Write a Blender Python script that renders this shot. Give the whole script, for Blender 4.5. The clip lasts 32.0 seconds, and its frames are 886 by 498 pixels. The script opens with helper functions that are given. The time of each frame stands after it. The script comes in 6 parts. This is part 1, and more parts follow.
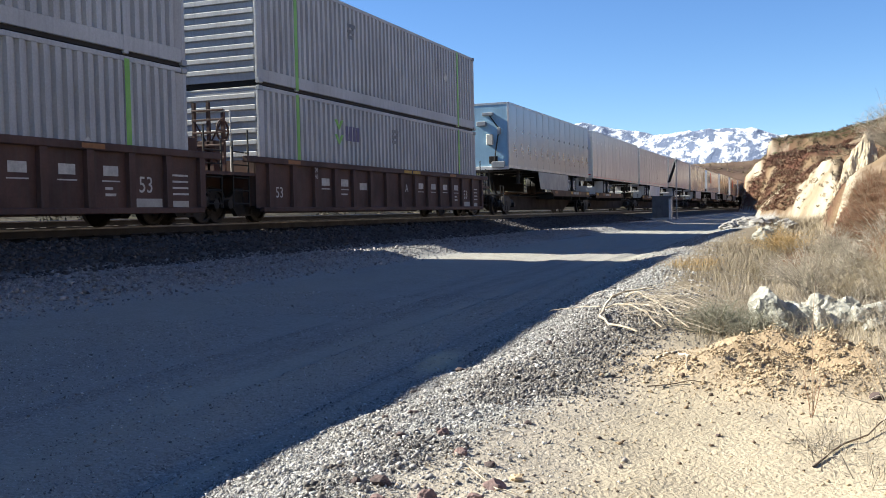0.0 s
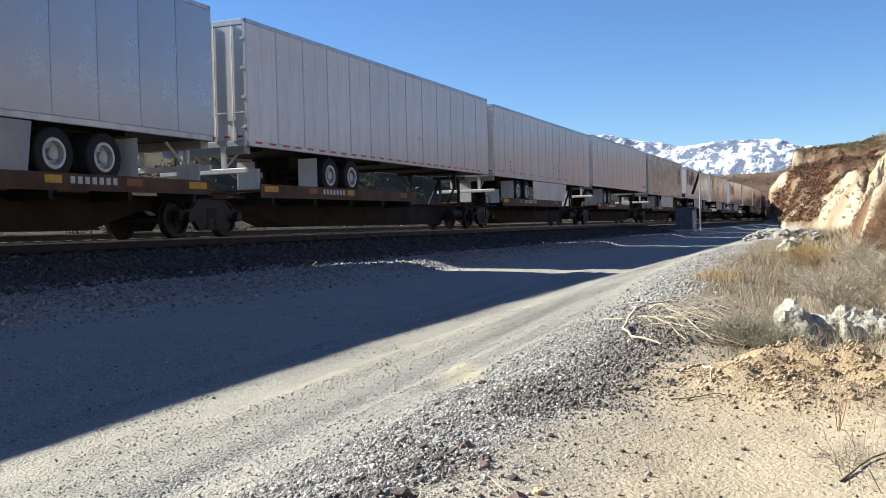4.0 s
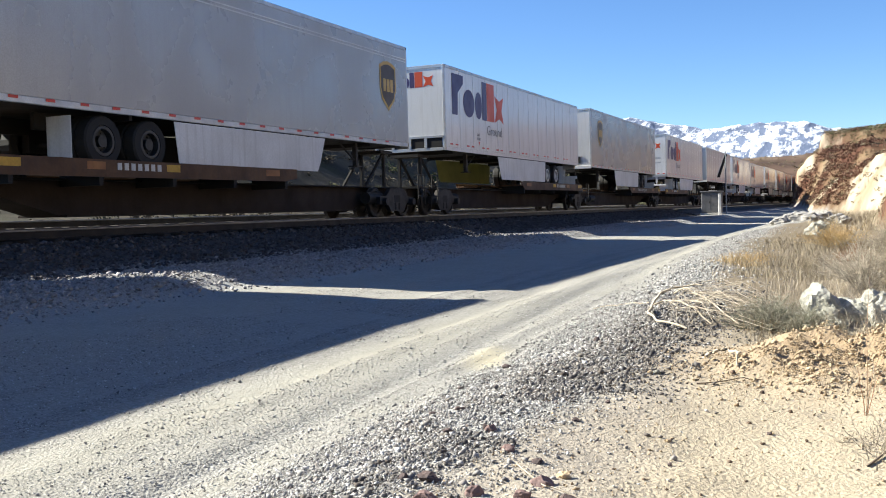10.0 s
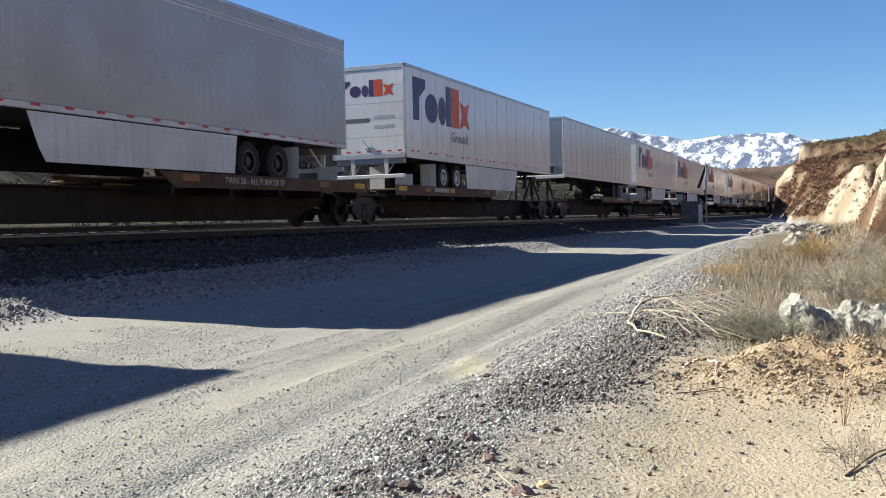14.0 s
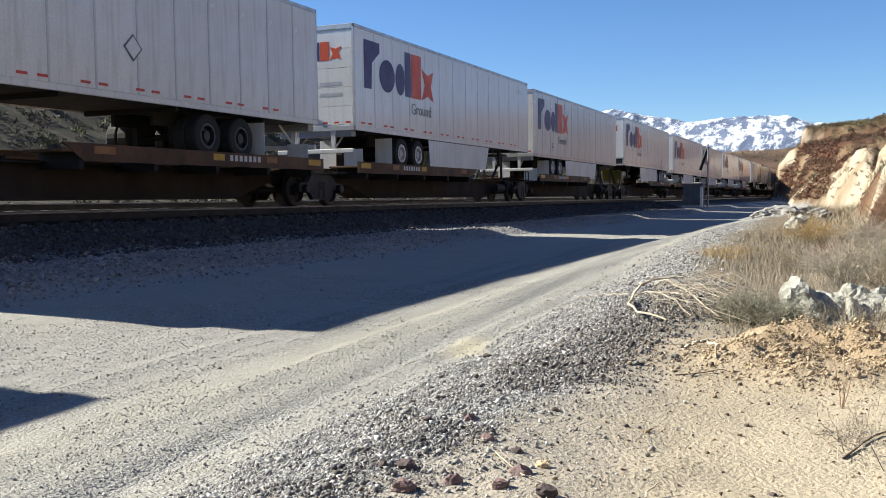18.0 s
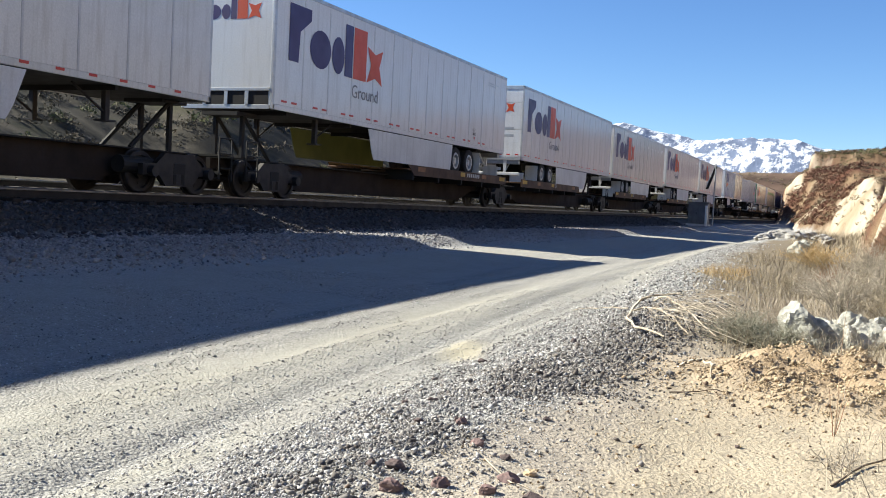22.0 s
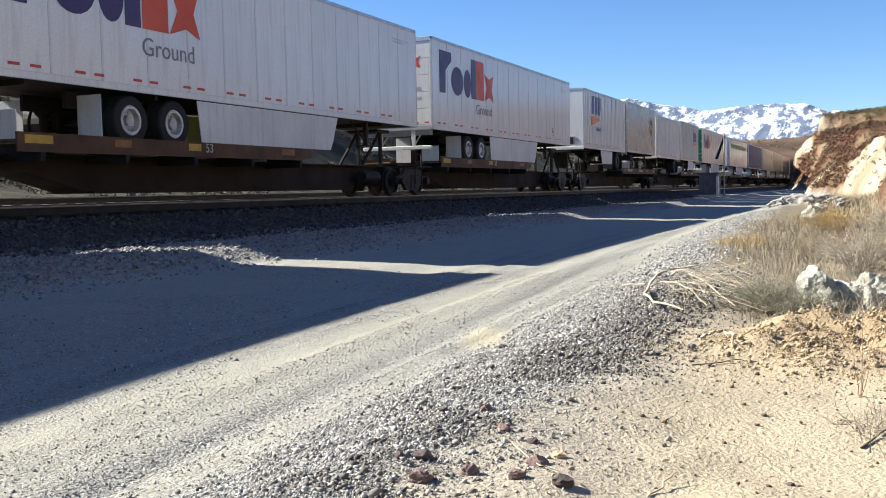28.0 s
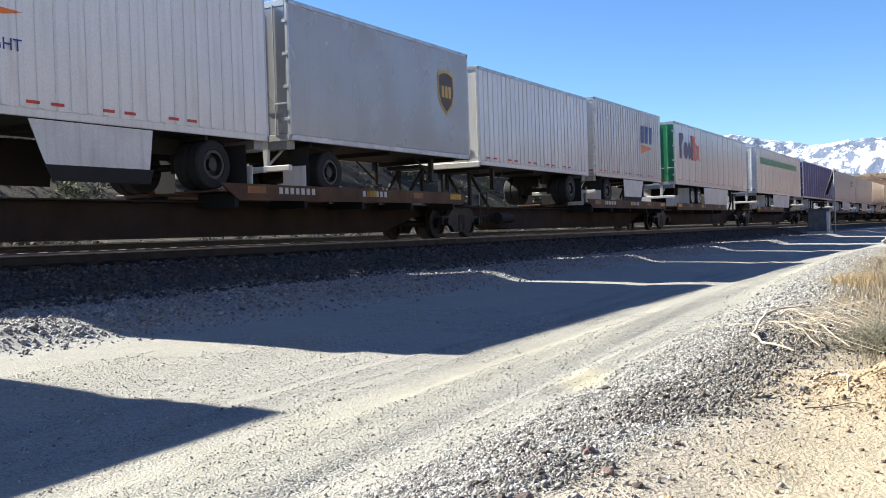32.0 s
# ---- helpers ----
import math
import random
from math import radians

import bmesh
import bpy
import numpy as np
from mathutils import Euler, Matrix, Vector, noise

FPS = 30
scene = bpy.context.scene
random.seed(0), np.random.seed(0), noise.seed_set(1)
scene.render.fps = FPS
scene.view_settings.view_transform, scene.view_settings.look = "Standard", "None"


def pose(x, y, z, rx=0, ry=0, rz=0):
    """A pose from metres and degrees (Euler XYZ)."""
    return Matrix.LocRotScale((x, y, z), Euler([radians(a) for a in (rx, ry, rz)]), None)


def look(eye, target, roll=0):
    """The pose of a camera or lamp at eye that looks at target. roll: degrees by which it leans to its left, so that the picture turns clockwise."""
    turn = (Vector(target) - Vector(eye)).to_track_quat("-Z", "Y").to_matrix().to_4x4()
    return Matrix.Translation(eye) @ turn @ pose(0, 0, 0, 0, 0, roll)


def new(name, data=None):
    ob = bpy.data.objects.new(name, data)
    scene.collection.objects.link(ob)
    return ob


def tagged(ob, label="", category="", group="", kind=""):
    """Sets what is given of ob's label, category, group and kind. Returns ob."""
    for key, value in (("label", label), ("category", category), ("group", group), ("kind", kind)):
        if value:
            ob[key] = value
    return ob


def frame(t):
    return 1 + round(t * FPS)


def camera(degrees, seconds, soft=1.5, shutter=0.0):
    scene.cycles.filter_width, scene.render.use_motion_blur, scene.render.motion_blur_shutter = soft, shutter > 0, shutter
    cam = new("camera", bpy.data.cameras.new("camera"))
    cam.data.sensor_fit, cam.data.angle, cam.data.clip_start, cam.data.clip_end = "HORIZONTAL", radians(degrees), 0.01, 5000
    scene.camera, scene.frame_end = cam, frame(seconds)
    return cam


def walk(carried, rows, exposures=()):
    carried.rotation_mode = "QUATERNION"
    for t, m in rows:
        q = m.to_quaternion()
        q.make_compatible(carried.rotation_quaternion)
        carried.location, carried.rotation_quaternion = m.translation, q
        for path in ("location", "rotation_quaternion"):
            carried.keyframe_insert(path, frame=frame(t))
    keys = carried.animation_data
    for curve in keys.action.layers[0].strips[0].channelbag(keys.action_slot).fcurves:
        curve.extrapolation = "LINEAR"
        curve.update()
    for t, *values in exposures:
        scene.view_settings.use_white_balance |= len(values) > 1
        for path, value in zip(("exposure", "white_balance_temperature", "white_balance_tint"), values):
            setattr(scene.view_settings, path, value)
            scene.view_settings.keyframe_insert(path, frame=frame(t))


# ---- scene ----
# The camera stands on the bank beside a gravel service road. Track along +y, road surface at z = 0.
EYE_Z = 1.0
PATH = [
    (0, 87.92, 1.33, 20.80), (0.5, 87.65, 1.16, 20.92), (1, 87.69, 1.35, 20.81), (1.5, 88.25, 1.50, 20.80),
    (2, 88.82, 1.36, 20.43), (2.5, 88.91, 1.00, 21.36), (4.5, 88.42, 1.66, 22.59), (5, 88.03, 1.55, 24.08),
    (5.5, 87.86, 1.18, 26.67), (6, 87.70, 0.98, 27.83), (6.5, 88.18, 1.18, 26.11), (7, 88.00, 1.23, 24.46),
    (7.5, 87.73, 0.69, 24.17), (8, 87.92, 0.55, 24.50), (8.5, 87.67, 0.82, 24.04), (9, 87.63, 1.36, 24.08),
    (9.5, 87.70, 1.65, 23.84), (10, 87.79, 1.63, 23.54), (10.5, 87.83, 1.52, 23.32), (11, 87.89, 1.31, 22.89),
    (11.5, 88.03, 1.28, 22.41), (12, 88.16, 1.30, 22.36), (12.5, 88.22, 1.48, 22.57), (13, 88.39, 1.24, 22.65),
    (13.5, 88.56, 1.20, 22.50), (14, 88.28, 1.29, 22.45), (14.5, 87.67, 1.42, 22.67), (15, 87.37, 1.53, 22.49),
    (15.5, 87.40, 1.46, 22.37), (17.5, 87.18, 1.06, 22.58), (18, 87.11, 0.82, 22.52), (18.5, 87.14, 0.83, 22.74),
    (19, 87.19, 0.99, 23.06), (19.5, 87.19, 0.89, 23.80), (20, 86.82, 0.49, 24.77), (20.5, 85.10, 0.69, 26.82),
    (21, 86.07, 0.10, 25.49), (21.5, 86.89, -3.23, 24.05), (22, 87.25, -2.80, 22.82), (22.5, 88.32, -1.25, 19.83),
    (23, 86.73, -0.12, 21.07), (23.5, 85.98, 0.65, 22.93), (24, 85.99, 1.05, 23.48), (24.5, 86.07, 0.45, 22.84),
    (25, 86.66, 0.48, 22.63), (25.5, 87.45, 0.44, 23.96), (27.5, 86.94, 1.27, 24.20), (28, 86.59, 1.19, 23.40),
    (28.5, 86.22, 0.94, 22.31), (29, 86.63, -0.25, 19.82), (29.5, 86.78, -0.59, 19.43), (30, 87.58, 0.48, 22.75),
    (30.5, 88.07, 1.41, 24.52), (31, 88.23, 1.58, 25.34), (31.5, 89.04, 1.96, 27.66), (32, 89.13, 1.86, 29.29),
]
EXPOSURE = [(0, 1.6), (1, 1.68), (2, 1.42), (3.5, 1.45), (5, 1.42), (6, 1.72), (8, 1.65), (9, 1.75), (10, 1.7), (11, 1.48), (13, 1.28), (15, 1.36), (17, 1.35), (19, 1.4), (20, 1.46), (20.5, 1.66), (21, 1.88), (22, 1.55), (23, 1.15), (24, 1.5), (25, 1.45), (28, 1.6), (28.7, 1.6), (29, 1.46), (29.5, 1.17), (30, 1.22), (31, 1.5), (32, 1.8)]
cam = camera(49.14, 32.0, soft=0.95)
walk(cam, [(t, pose(0.0, 0.0, EYE_Z, rx, ry, rz)) for t, rx, ry, rz in PATH], exposures=[(t, e, 6380.0, 5.0) for t, e in EXPOSURE])

# ---- light ----
SUN_WAY = Vector((8.5, 0.75, -5.78)).normalized()
world = bpy.data.worlds.new("sky")
scene.world = world
world.use_nodes = True
wn = world.node_tree
sky = wn.nodes.new("ShaderNodeTexSky")
sky.sky_type = "NISHITA"
sky.sun_disc = False
sky.sun_elevation = math.asin(-SUN_WAY.z)
sky.sun_rotation = math.atan2(-SUN_WAY.x, -SUN_WAY.y)
sky.altitude = 1600.0
sky.air_density = 1.0
sky.dust_density = 0.05
sky.ozone_density = 5.0
wn.nodes["Background"].inputs["Strength"].default_value = 0.057
richer = wn.nodes.new("ShaderNodeHueSaturation")
richer.inputs["Saturation"].default_value = 1.1
richer.inputs["Hue"].default_value = 0.508
wn.links.new(sky.outputs[0], richer.inputs["Color"])
wn.links.new(richer.outputs[0], wn.nodes["Background"].inputs[0])
sun = new("sun", bpy.data.lights.new("sun", "SUN"))
sun.data.energy = 5.0
sun.data.angle = radians(0.45)
sun.data.color = (1.0, 0.935, 0.82)
sun.matrix_world = look((-40, 0, 40), Vector((-40, 0, 40)) + SUN_WAY)


# ---- materials ----
def nodes_of(name):
    m = bpy.data.materials.new(name)
    m.use_nodes = True
    nt = m.node_tree
    return m, nt, nt.nodes["Principled BSDF"]


def noise_node(nt, scale, detail=4.0, rough=0.55, coord=None, stretch=None):
    n = nt.nodes.new("ShaderNodeTexNoise")
    n.inputs["Scale"].default_value = scale
    n.inputs["Detail"].default_value = detail
    n.inputs["Roughness"].default_value = rough
    if coord is None:
        coord = nt.nodes.new("ShaderNodeTexCoord").outputs["Object"]
    if stretch:
        mp = nt.nodes.new("ShaderNodeMapping")
        mp.inputs["Scale"].default_value = stretch
        nt.links.new(coord, mp.inputs[0])
        coord = mp.outputs[0]
    nt.links.new(coord, n.inputs["Vector"])
    return n.outputs["Fac"]


def mix(nt, fac, a, b, mode="MIX"):
    n = nt.nodes.new("ShaderNodeMix")
    n.data_type = "RGBA"
    n.blend_type = mode
    for sock, v in ((n.inputs[0], fac), (n.inputs[6], a), (n.inputs[7], b)):
        if isinstance(v, bpy.types.NodeSocket):
            nt.links.new(v, sock)
        elif isinstance(v, (int, float)):
            sock.default_value = v
        else:
            sock.default_value = (*v, 1.0)
    return n.outputs[2]


def remap(nt, v, a, b, lo=0.0, hi=1.0):
    n = nt.nodes.new("ShaderNodeMapRange")
    nt.links.new(v, n.inputs[0])
    for i, x in enumerate((a, b, lo, hi)):
        n.inputs[i + 1].default_value = x
    return n.outputs[0]


def bump(nt, p, h, strength=0.3, dist=0.02):
    b = nt.nodes.new("ShaderNodeBump")
    b.inputs["Strength"].default_value = strength
    b.inputs["Distance"].default_value = dist
    nt.links.new(h, b.inputs["Height"])
    nt.links.new(b.outputs[0], p.inputs["Normal"])


def surface(name, a, b, rough=0.6, metal=0.0, coarse=1.5, fine=25.0, streak=None, spec=0.5, relief=0.15, dist=0.004, vary=0.0):
    """A worn surface: two colours by coarse blotches, fine grain, and vertical dirt streaks if asked for."""
    m, nt, p = nodes_of(name)
    big = noise_node(nt, coarse, 5.0)
    small = noise_node(nt, fine, 3.0)
    c = mix(nt, remap(nt, big, 0.35, 0.68), a, b)
    c = mix(nt, remap(nt, small, 0.3, 0.75, 0.0, 0.35), c, tuple(0.6 * v for v in b))
    if streak:
        s = noise_node(nt, 1.0, 4.0, 0.6, stretch=(7.0, 7.0, 0.5))
        c = mix(nt, remap(nt, s, 0.5, 0.8, 0.0, 0.55), c, streak)
    if vary:
        info = nt.nodes.new("ShaderNodeObjectInfo")
        c = mix(nt, remap(nt, info.outputs["Random"], 0.0, 1.0, 0.0, vary), c, tuple(0.55 * v for v in b))
    nt.links.new(c, p.inputs["Base Color"])
    nt.links.new(remap(nt, big, 0.3, 0.7, rough - 0.08, rough + 0.1), p.inputs["Roughness"])
    p.inputs["Metallic"].default_value = metal
    p.inputs["Specular IOR Level"].default_value = spec
    if relief:
        bump(nt, p, small, relief, dist)
    return m


MAT = {
    "white": surface("white_paint", (0.86, 0.86, 0.85), (0.79, 0.79, 0.775), 0.16, 0, 0.7, 30, (0.5, 0.48, 0.44), 0.5, 0.0, 0.002, 0.12),
    "white_dull": surface("dull_white_paint", (0.79, 0.78, 0.76), (0.68, 0.67, 0.64), 0.20, 0, 0.8, 30, (0.40, 0.37, 0.32), 0.5, 0.0, 0.002, 0.15),
    "cream": surface("cream_paint", (0.66, 0.63, 0.55), (0.55, 0.51, 0.43), 0.45, 0, 0.8, 30, (0.36, 0.32, 0.26), 0.5, 0.05, 0.002, 0.15),
    "silver": surface("bare_aluminium", (0.46, 0.49, 0.53), (0.38, 0.41, 0.45), 0.33, 0.75, 0.5, 40, (0.42, 0.42, 0.42), 0.5, 0.0, 0.002, 0.1),
    "grey_alu": surface("grey_aluminium", (0.46, 0.455, 0.445), (0.38, 0.375, 0.365), 0.26, 0.15, 0.6, 40, (0.33, 0.32, 0.31), 0.5, 0.0, 0.002, 0.1),
    "seam_pale": surface("pale_panel_seam", (0.76, 0.76, 0.75), (0.66, 0.66, 0.65), 0.25, 0, 2.0, 40, None, 0.5, 0.0),
    "seam": surface("grey_riveted_seam", (0.60, 0.60, 0.60), (0.46, 0.455, 0.45), 0.45, 0.2, 2.0, 40, (0.25, 0.23, 0.2), 0.5, 0.05, 0.002),
    "trim": surface("aluminium_trim", (0.60, 0.61, 0.62), (0.45, 0.46, 0.47), 0.40, 0.6, 3.0, 40, None, 0.5, 0.05, 0.002),
    "roof": surface("roof_skin", (0.55, 0.55, 0.54), (0.42, 0.41, 0.39), 0.5, 0.3, 1.0, 30),
    "blue_nose": surface("pale_blue_paint", (0.33, 0.52, 0.66), (0.26, 0.43, 0.56), 0.45, 0.1, 1.2, 30, (0.2, 0.3, 0.38)),
    "container": surface("grey_container_paint", (0.48, 0.485, 0.495), (0.38, 0.385, 0.395), 0.5, 0, 0.7, 25, (0.20, 0.20, 0.21), 0.4, 0.06, 0.003),
    "container_white": surface("pale_container_paint", (0.62, 0.62, 0.60), (0.50, 0.50, 0.48), 0.5, 0, 0.9, 25, (0.28, 0.27, 0.25), 0.4, 0.06, 0.003),
    "navy": surface("navy_paint", (0.045, 0.05, 0.22), (0.035, 0.04, 0.16), 0.55, 0, 1.0, 25, (0.09, 0.08, 0.08)),
    "green": surface("bright_green_paint", (0.24, 0.52, 0.10), (0.18, 0.40, 0.08), 0.5, 0, 2.0, 30),
    "car_brown": surface("weathered_brown_car_paint", (0.11, 0.058, 0.046), (0.06, 0.037, 0.031), 0.7, 0, 1.2, 18, (0.08, 0.068, 0.06), 0.3, 0.2, 0.004),
    "deck": surface("rusty_yellow_brown_deck", (0.13, 0.066, 0.03), (0.065, 0.036, 0.021), 0.65, 0, 1.4, 16, (0.06, 0.04, 0.03), 0.3, 0.2, 0.004),
    "yellow": surface("yellow_marking", (0.62, 0.36, 0.04), (0.45, 0.26, 0.03), 0.55, 0, 5.0, 30),
    "orange_patch": surface("orange_marking", (0.32, 0.13, 0.03), (0.22, 0.09, 0.025), 0.55, 0, 5.0, 30),
    # sill and underframe steel, darkened in colour for the shade beneath the cars
    "sill": surface("shade_darkened_sill", (0.04, 0.028, 0.022), (0.026, 0.019, 0.016), 0.8, 0, 1.5, 18, (0.03, 0.025, 0.022), 0.2, 0.2, 0.004),
    "under": surface("shade_darkened_steel", (0.016, 0.015, 0.0145), (0.026, 0.022, 0.019), 0.7, 0, 3.0, 25, None, 0.3, 0.2, 0.004),
    "grease": surface("greasy_brown_steel", (0.034, 0.027, 0.023), (0.02, 0.017, 0.016), 0.6, 0.1, 4.0, 30, None, 0.4, 0.2, 0.004),
    # tyres and dark rims, taken darker still for the shade under the trailers
    "rubber": surface("tyre_rubber", (0.02, 0.02, 0.021), (0.032, 0.03, 0.028), 0.8, 0, 5.0, 40, None, 0.3, 0.2, 0.004),
    "rim_dark": surface("dull_dark_wheel_rim", (0.055, 0.054, 0.053), (0.035, 0.034, 0.032), 0.5, 0.3, 6.0, 40),
    "rim": surface("white_wheel_rim", (0.62, 0.62, 0.61), (0.40, 0.39, 0.37), 0.45, 0.2, 6.0, 40),
    "skirt": surface("pale_fairing_panel", (0.74, 0.74, 0.73), (0.62, 0.61, 0.59), 0.42, 0, 0.9, 30, (0.36, 0.34, 0.31), 0.5, 0.04, 0.002),
    "purple": surface("purple_vinyl", (0.05, 0.03, 0.135), (0.04, 0.025, 0.11), 0.4, 0, 2.0, 30, None, 0.5, 0),
    "orange": surface("orange_red_vinyl", (0.72, 0.085, 0.02), (0.62, 0.075, 0.02), 0.4, 0, 2.0, 30, None, 0.5, 0),
    "red": surface("red_reflector", (0.60, 0.03, 0.025), (0.5, 0.03, 0.025), 0.3, 0, 5.0, 30, None, 0.6, 0),
    "grey_ink": surface("grey_vinyl", (0.16, 0.16, 0.165), (0.13, 0.13, 0.135), 0.5, 0, 3.0, 30, None, 0.4, 0),
    "soft_ink": surface("soft_grey_vinyl", (0.26, 0.26, 0.265), (0.21, 0.21, 0.215), 0.5, 0, 3.0, 30, None, 0.4, 0),
    "ink_blue": surface("blue_vinyl", (0.02, 0.045, 0.25), (0.02, 0.04, 0.2), 0.4, 0, 3.0, 30, None, 0.5, 0),
    "ink_orange": surface("bright_orange_vinyl", (0.8, 0.2, 0.03), (0.7, 0.17, 0.03), 0.4, 0, 3.0, 30, None, 0.5, 0),
    "shield_brown": surface("dark_brown_vinyl", (0.07, 0.035, 0.012), (0.055, 0.028, 0.01), 0.4, 0, 3.0, 30, None, 0.5, 0),
    "gold": surface("gold_vinyl", (0.62, 0.38, 0.06), (0.52, 0.32, 0.05), 0.4, 0, 3.0, 30, None, 0.5, 0),
    "stencil": surface("off_white_stencil", (0.62, 0.60, 0.56), (0.42, 0.40, 0.37), 0.6, 0, 6.0, 40, None, 0.3, 0),
    "green_band": surface("green_vinyl", (0.03, 0.25, 0.10), (0.03, 0.2, 0.08), 0.4, 0, 3.0, 30, None, 0.5, 0),
    # rail sides and ties are coloured darker for the shade under the train
    "rail": surface("rail_steel", (0.022, 0.018, 0.016), (0.015, 0.012, 0.011), 0.55, 0.5, 4.0, 30),
    "rail_top": surface("polished_rail_head", (0.30, 0.29, 0.28), (0.2, 0.19, 0.18), 0.45, 1.0, 3.0, 30, None, 0.5, 0),
    "tie": surface("creosoted_timber", (0.05, 0.04, 0.033), (0.03, 0.025, 0.021), 0.8, 0, 3.0, 14, None, 0.2, 0.4, 0.01, 0.4),
    "concrete": surface("pale_concrete", (0.5, 0.48, 0.44), (0.40, 0.38, 0.35), 0.8, 0, 3.0, 20, None, 0.3, 0.3, 0.01),
    "galv": surface("grey_cabinet_steel", (0.34, 0.35, 0.36), (0.27, 0.28, 0.29), 0.5, 0.3, 2.0, 25),
    # cabinet grey with dirt streaks, darkened for the train's shadow on it
    "cabinet": surface("shade_darkened_cabinet_steel", (0.15, 0.15, 0.155), (0.10, 0.10, 0.105), 0.6, 0.1, 2.0, 25, (0.08, 0.075, 0.07)),
    "rock_dark": surface("dark_red_brown_rock", (0.11, 0.075, 0.068), (0.06, 0.05, 0.05), 0.85, 0, 12.0, 60, None, 0.25, 0.6, 0.01),
    "rock_pink": surface("dusty_pink_rock", (0.24, 0.155, 0.14), (0.14, 0.10, 0.095), 0.85, 0, 12.0, 60, None, 0.25, 0.6, 0.01),
    "rock_white": surface("chalky_white_rock", (0.44, 0.425, 0.37), (0.22, 0.218, 0.185), 0.9, 0, 8.0, 40, None, 0.2, 0.8, 0.02),
    "rock_grey": surface("pale_grey_rock", (0.38, 0.36, 0.33), (0.20, 0.19, 0.18), 0.9, 0, 5.0, 30, None, 0.2, 0.8, 0.02),
    "stick": surface("weathered_brown_stick", (0.22, 0.17, 0.125), (0.13, 0.10, 0.075), 0.85, 0, 10.0, 50, None, 0.2, 0.4, 0.004),
    "sandstone": surface("cream_sandstone", (0.52, 0.44, 0.32), (0.36, 0.29, 0.20), 0.9, 0, 2.0, 12, None, 0.2, 0.8, 0.03),
    "clod": surface("dry_sandy_clod", (0.55, 0.42, 0.27), (0.42, 0.31, 0.19), 0.95, 0, 14.0, 60, None, 0.15, 0.7, 0.01),
    "branch": surface("bleached_dead_branch", (0.54, 0.47, 0.37), (0.34, 0.28, 0.21), 0.85, 0, 10.0, 50, None, 0.2, 0.4, 0.004),
}


def translucent_panel(name, colour):
    """Thin plastic sheet that the sun behind it shines through."""
    m, nt, p = nodes_of(name)
    n = noise_node(nt, 1.2, 4.0)
    c = mix(nt, remap(nt, n, 0.35, 0.7), colour, tuple(0.7 * v for v in colour))
    nt.links.new(c, p.inputs["Base Color"])
    p.inputs["Roughness"].default_value = 0.5
    t = nt.nodes.new("ShaderNodeBsdfTranslucent")
    nt.links.new(c, t.inputs["Color"])
    both = nt.nodes.new("ShaderNodeMixShader")
    both.inputs[0].default_value = 0.3
    nt.links.new(p.outputs[0], both.inputs[1])
    nt.links.new(t.outputs[0], both.inputs[2])
    nt.links.new(both.outputs[0], nt.nodes["Material Output"].inputs["Surface"])
    return m


MAT["skirt_thin"] = translucent_panel("thin_yellowed_fairing_panel", (0.20, 0.195, 0.09))


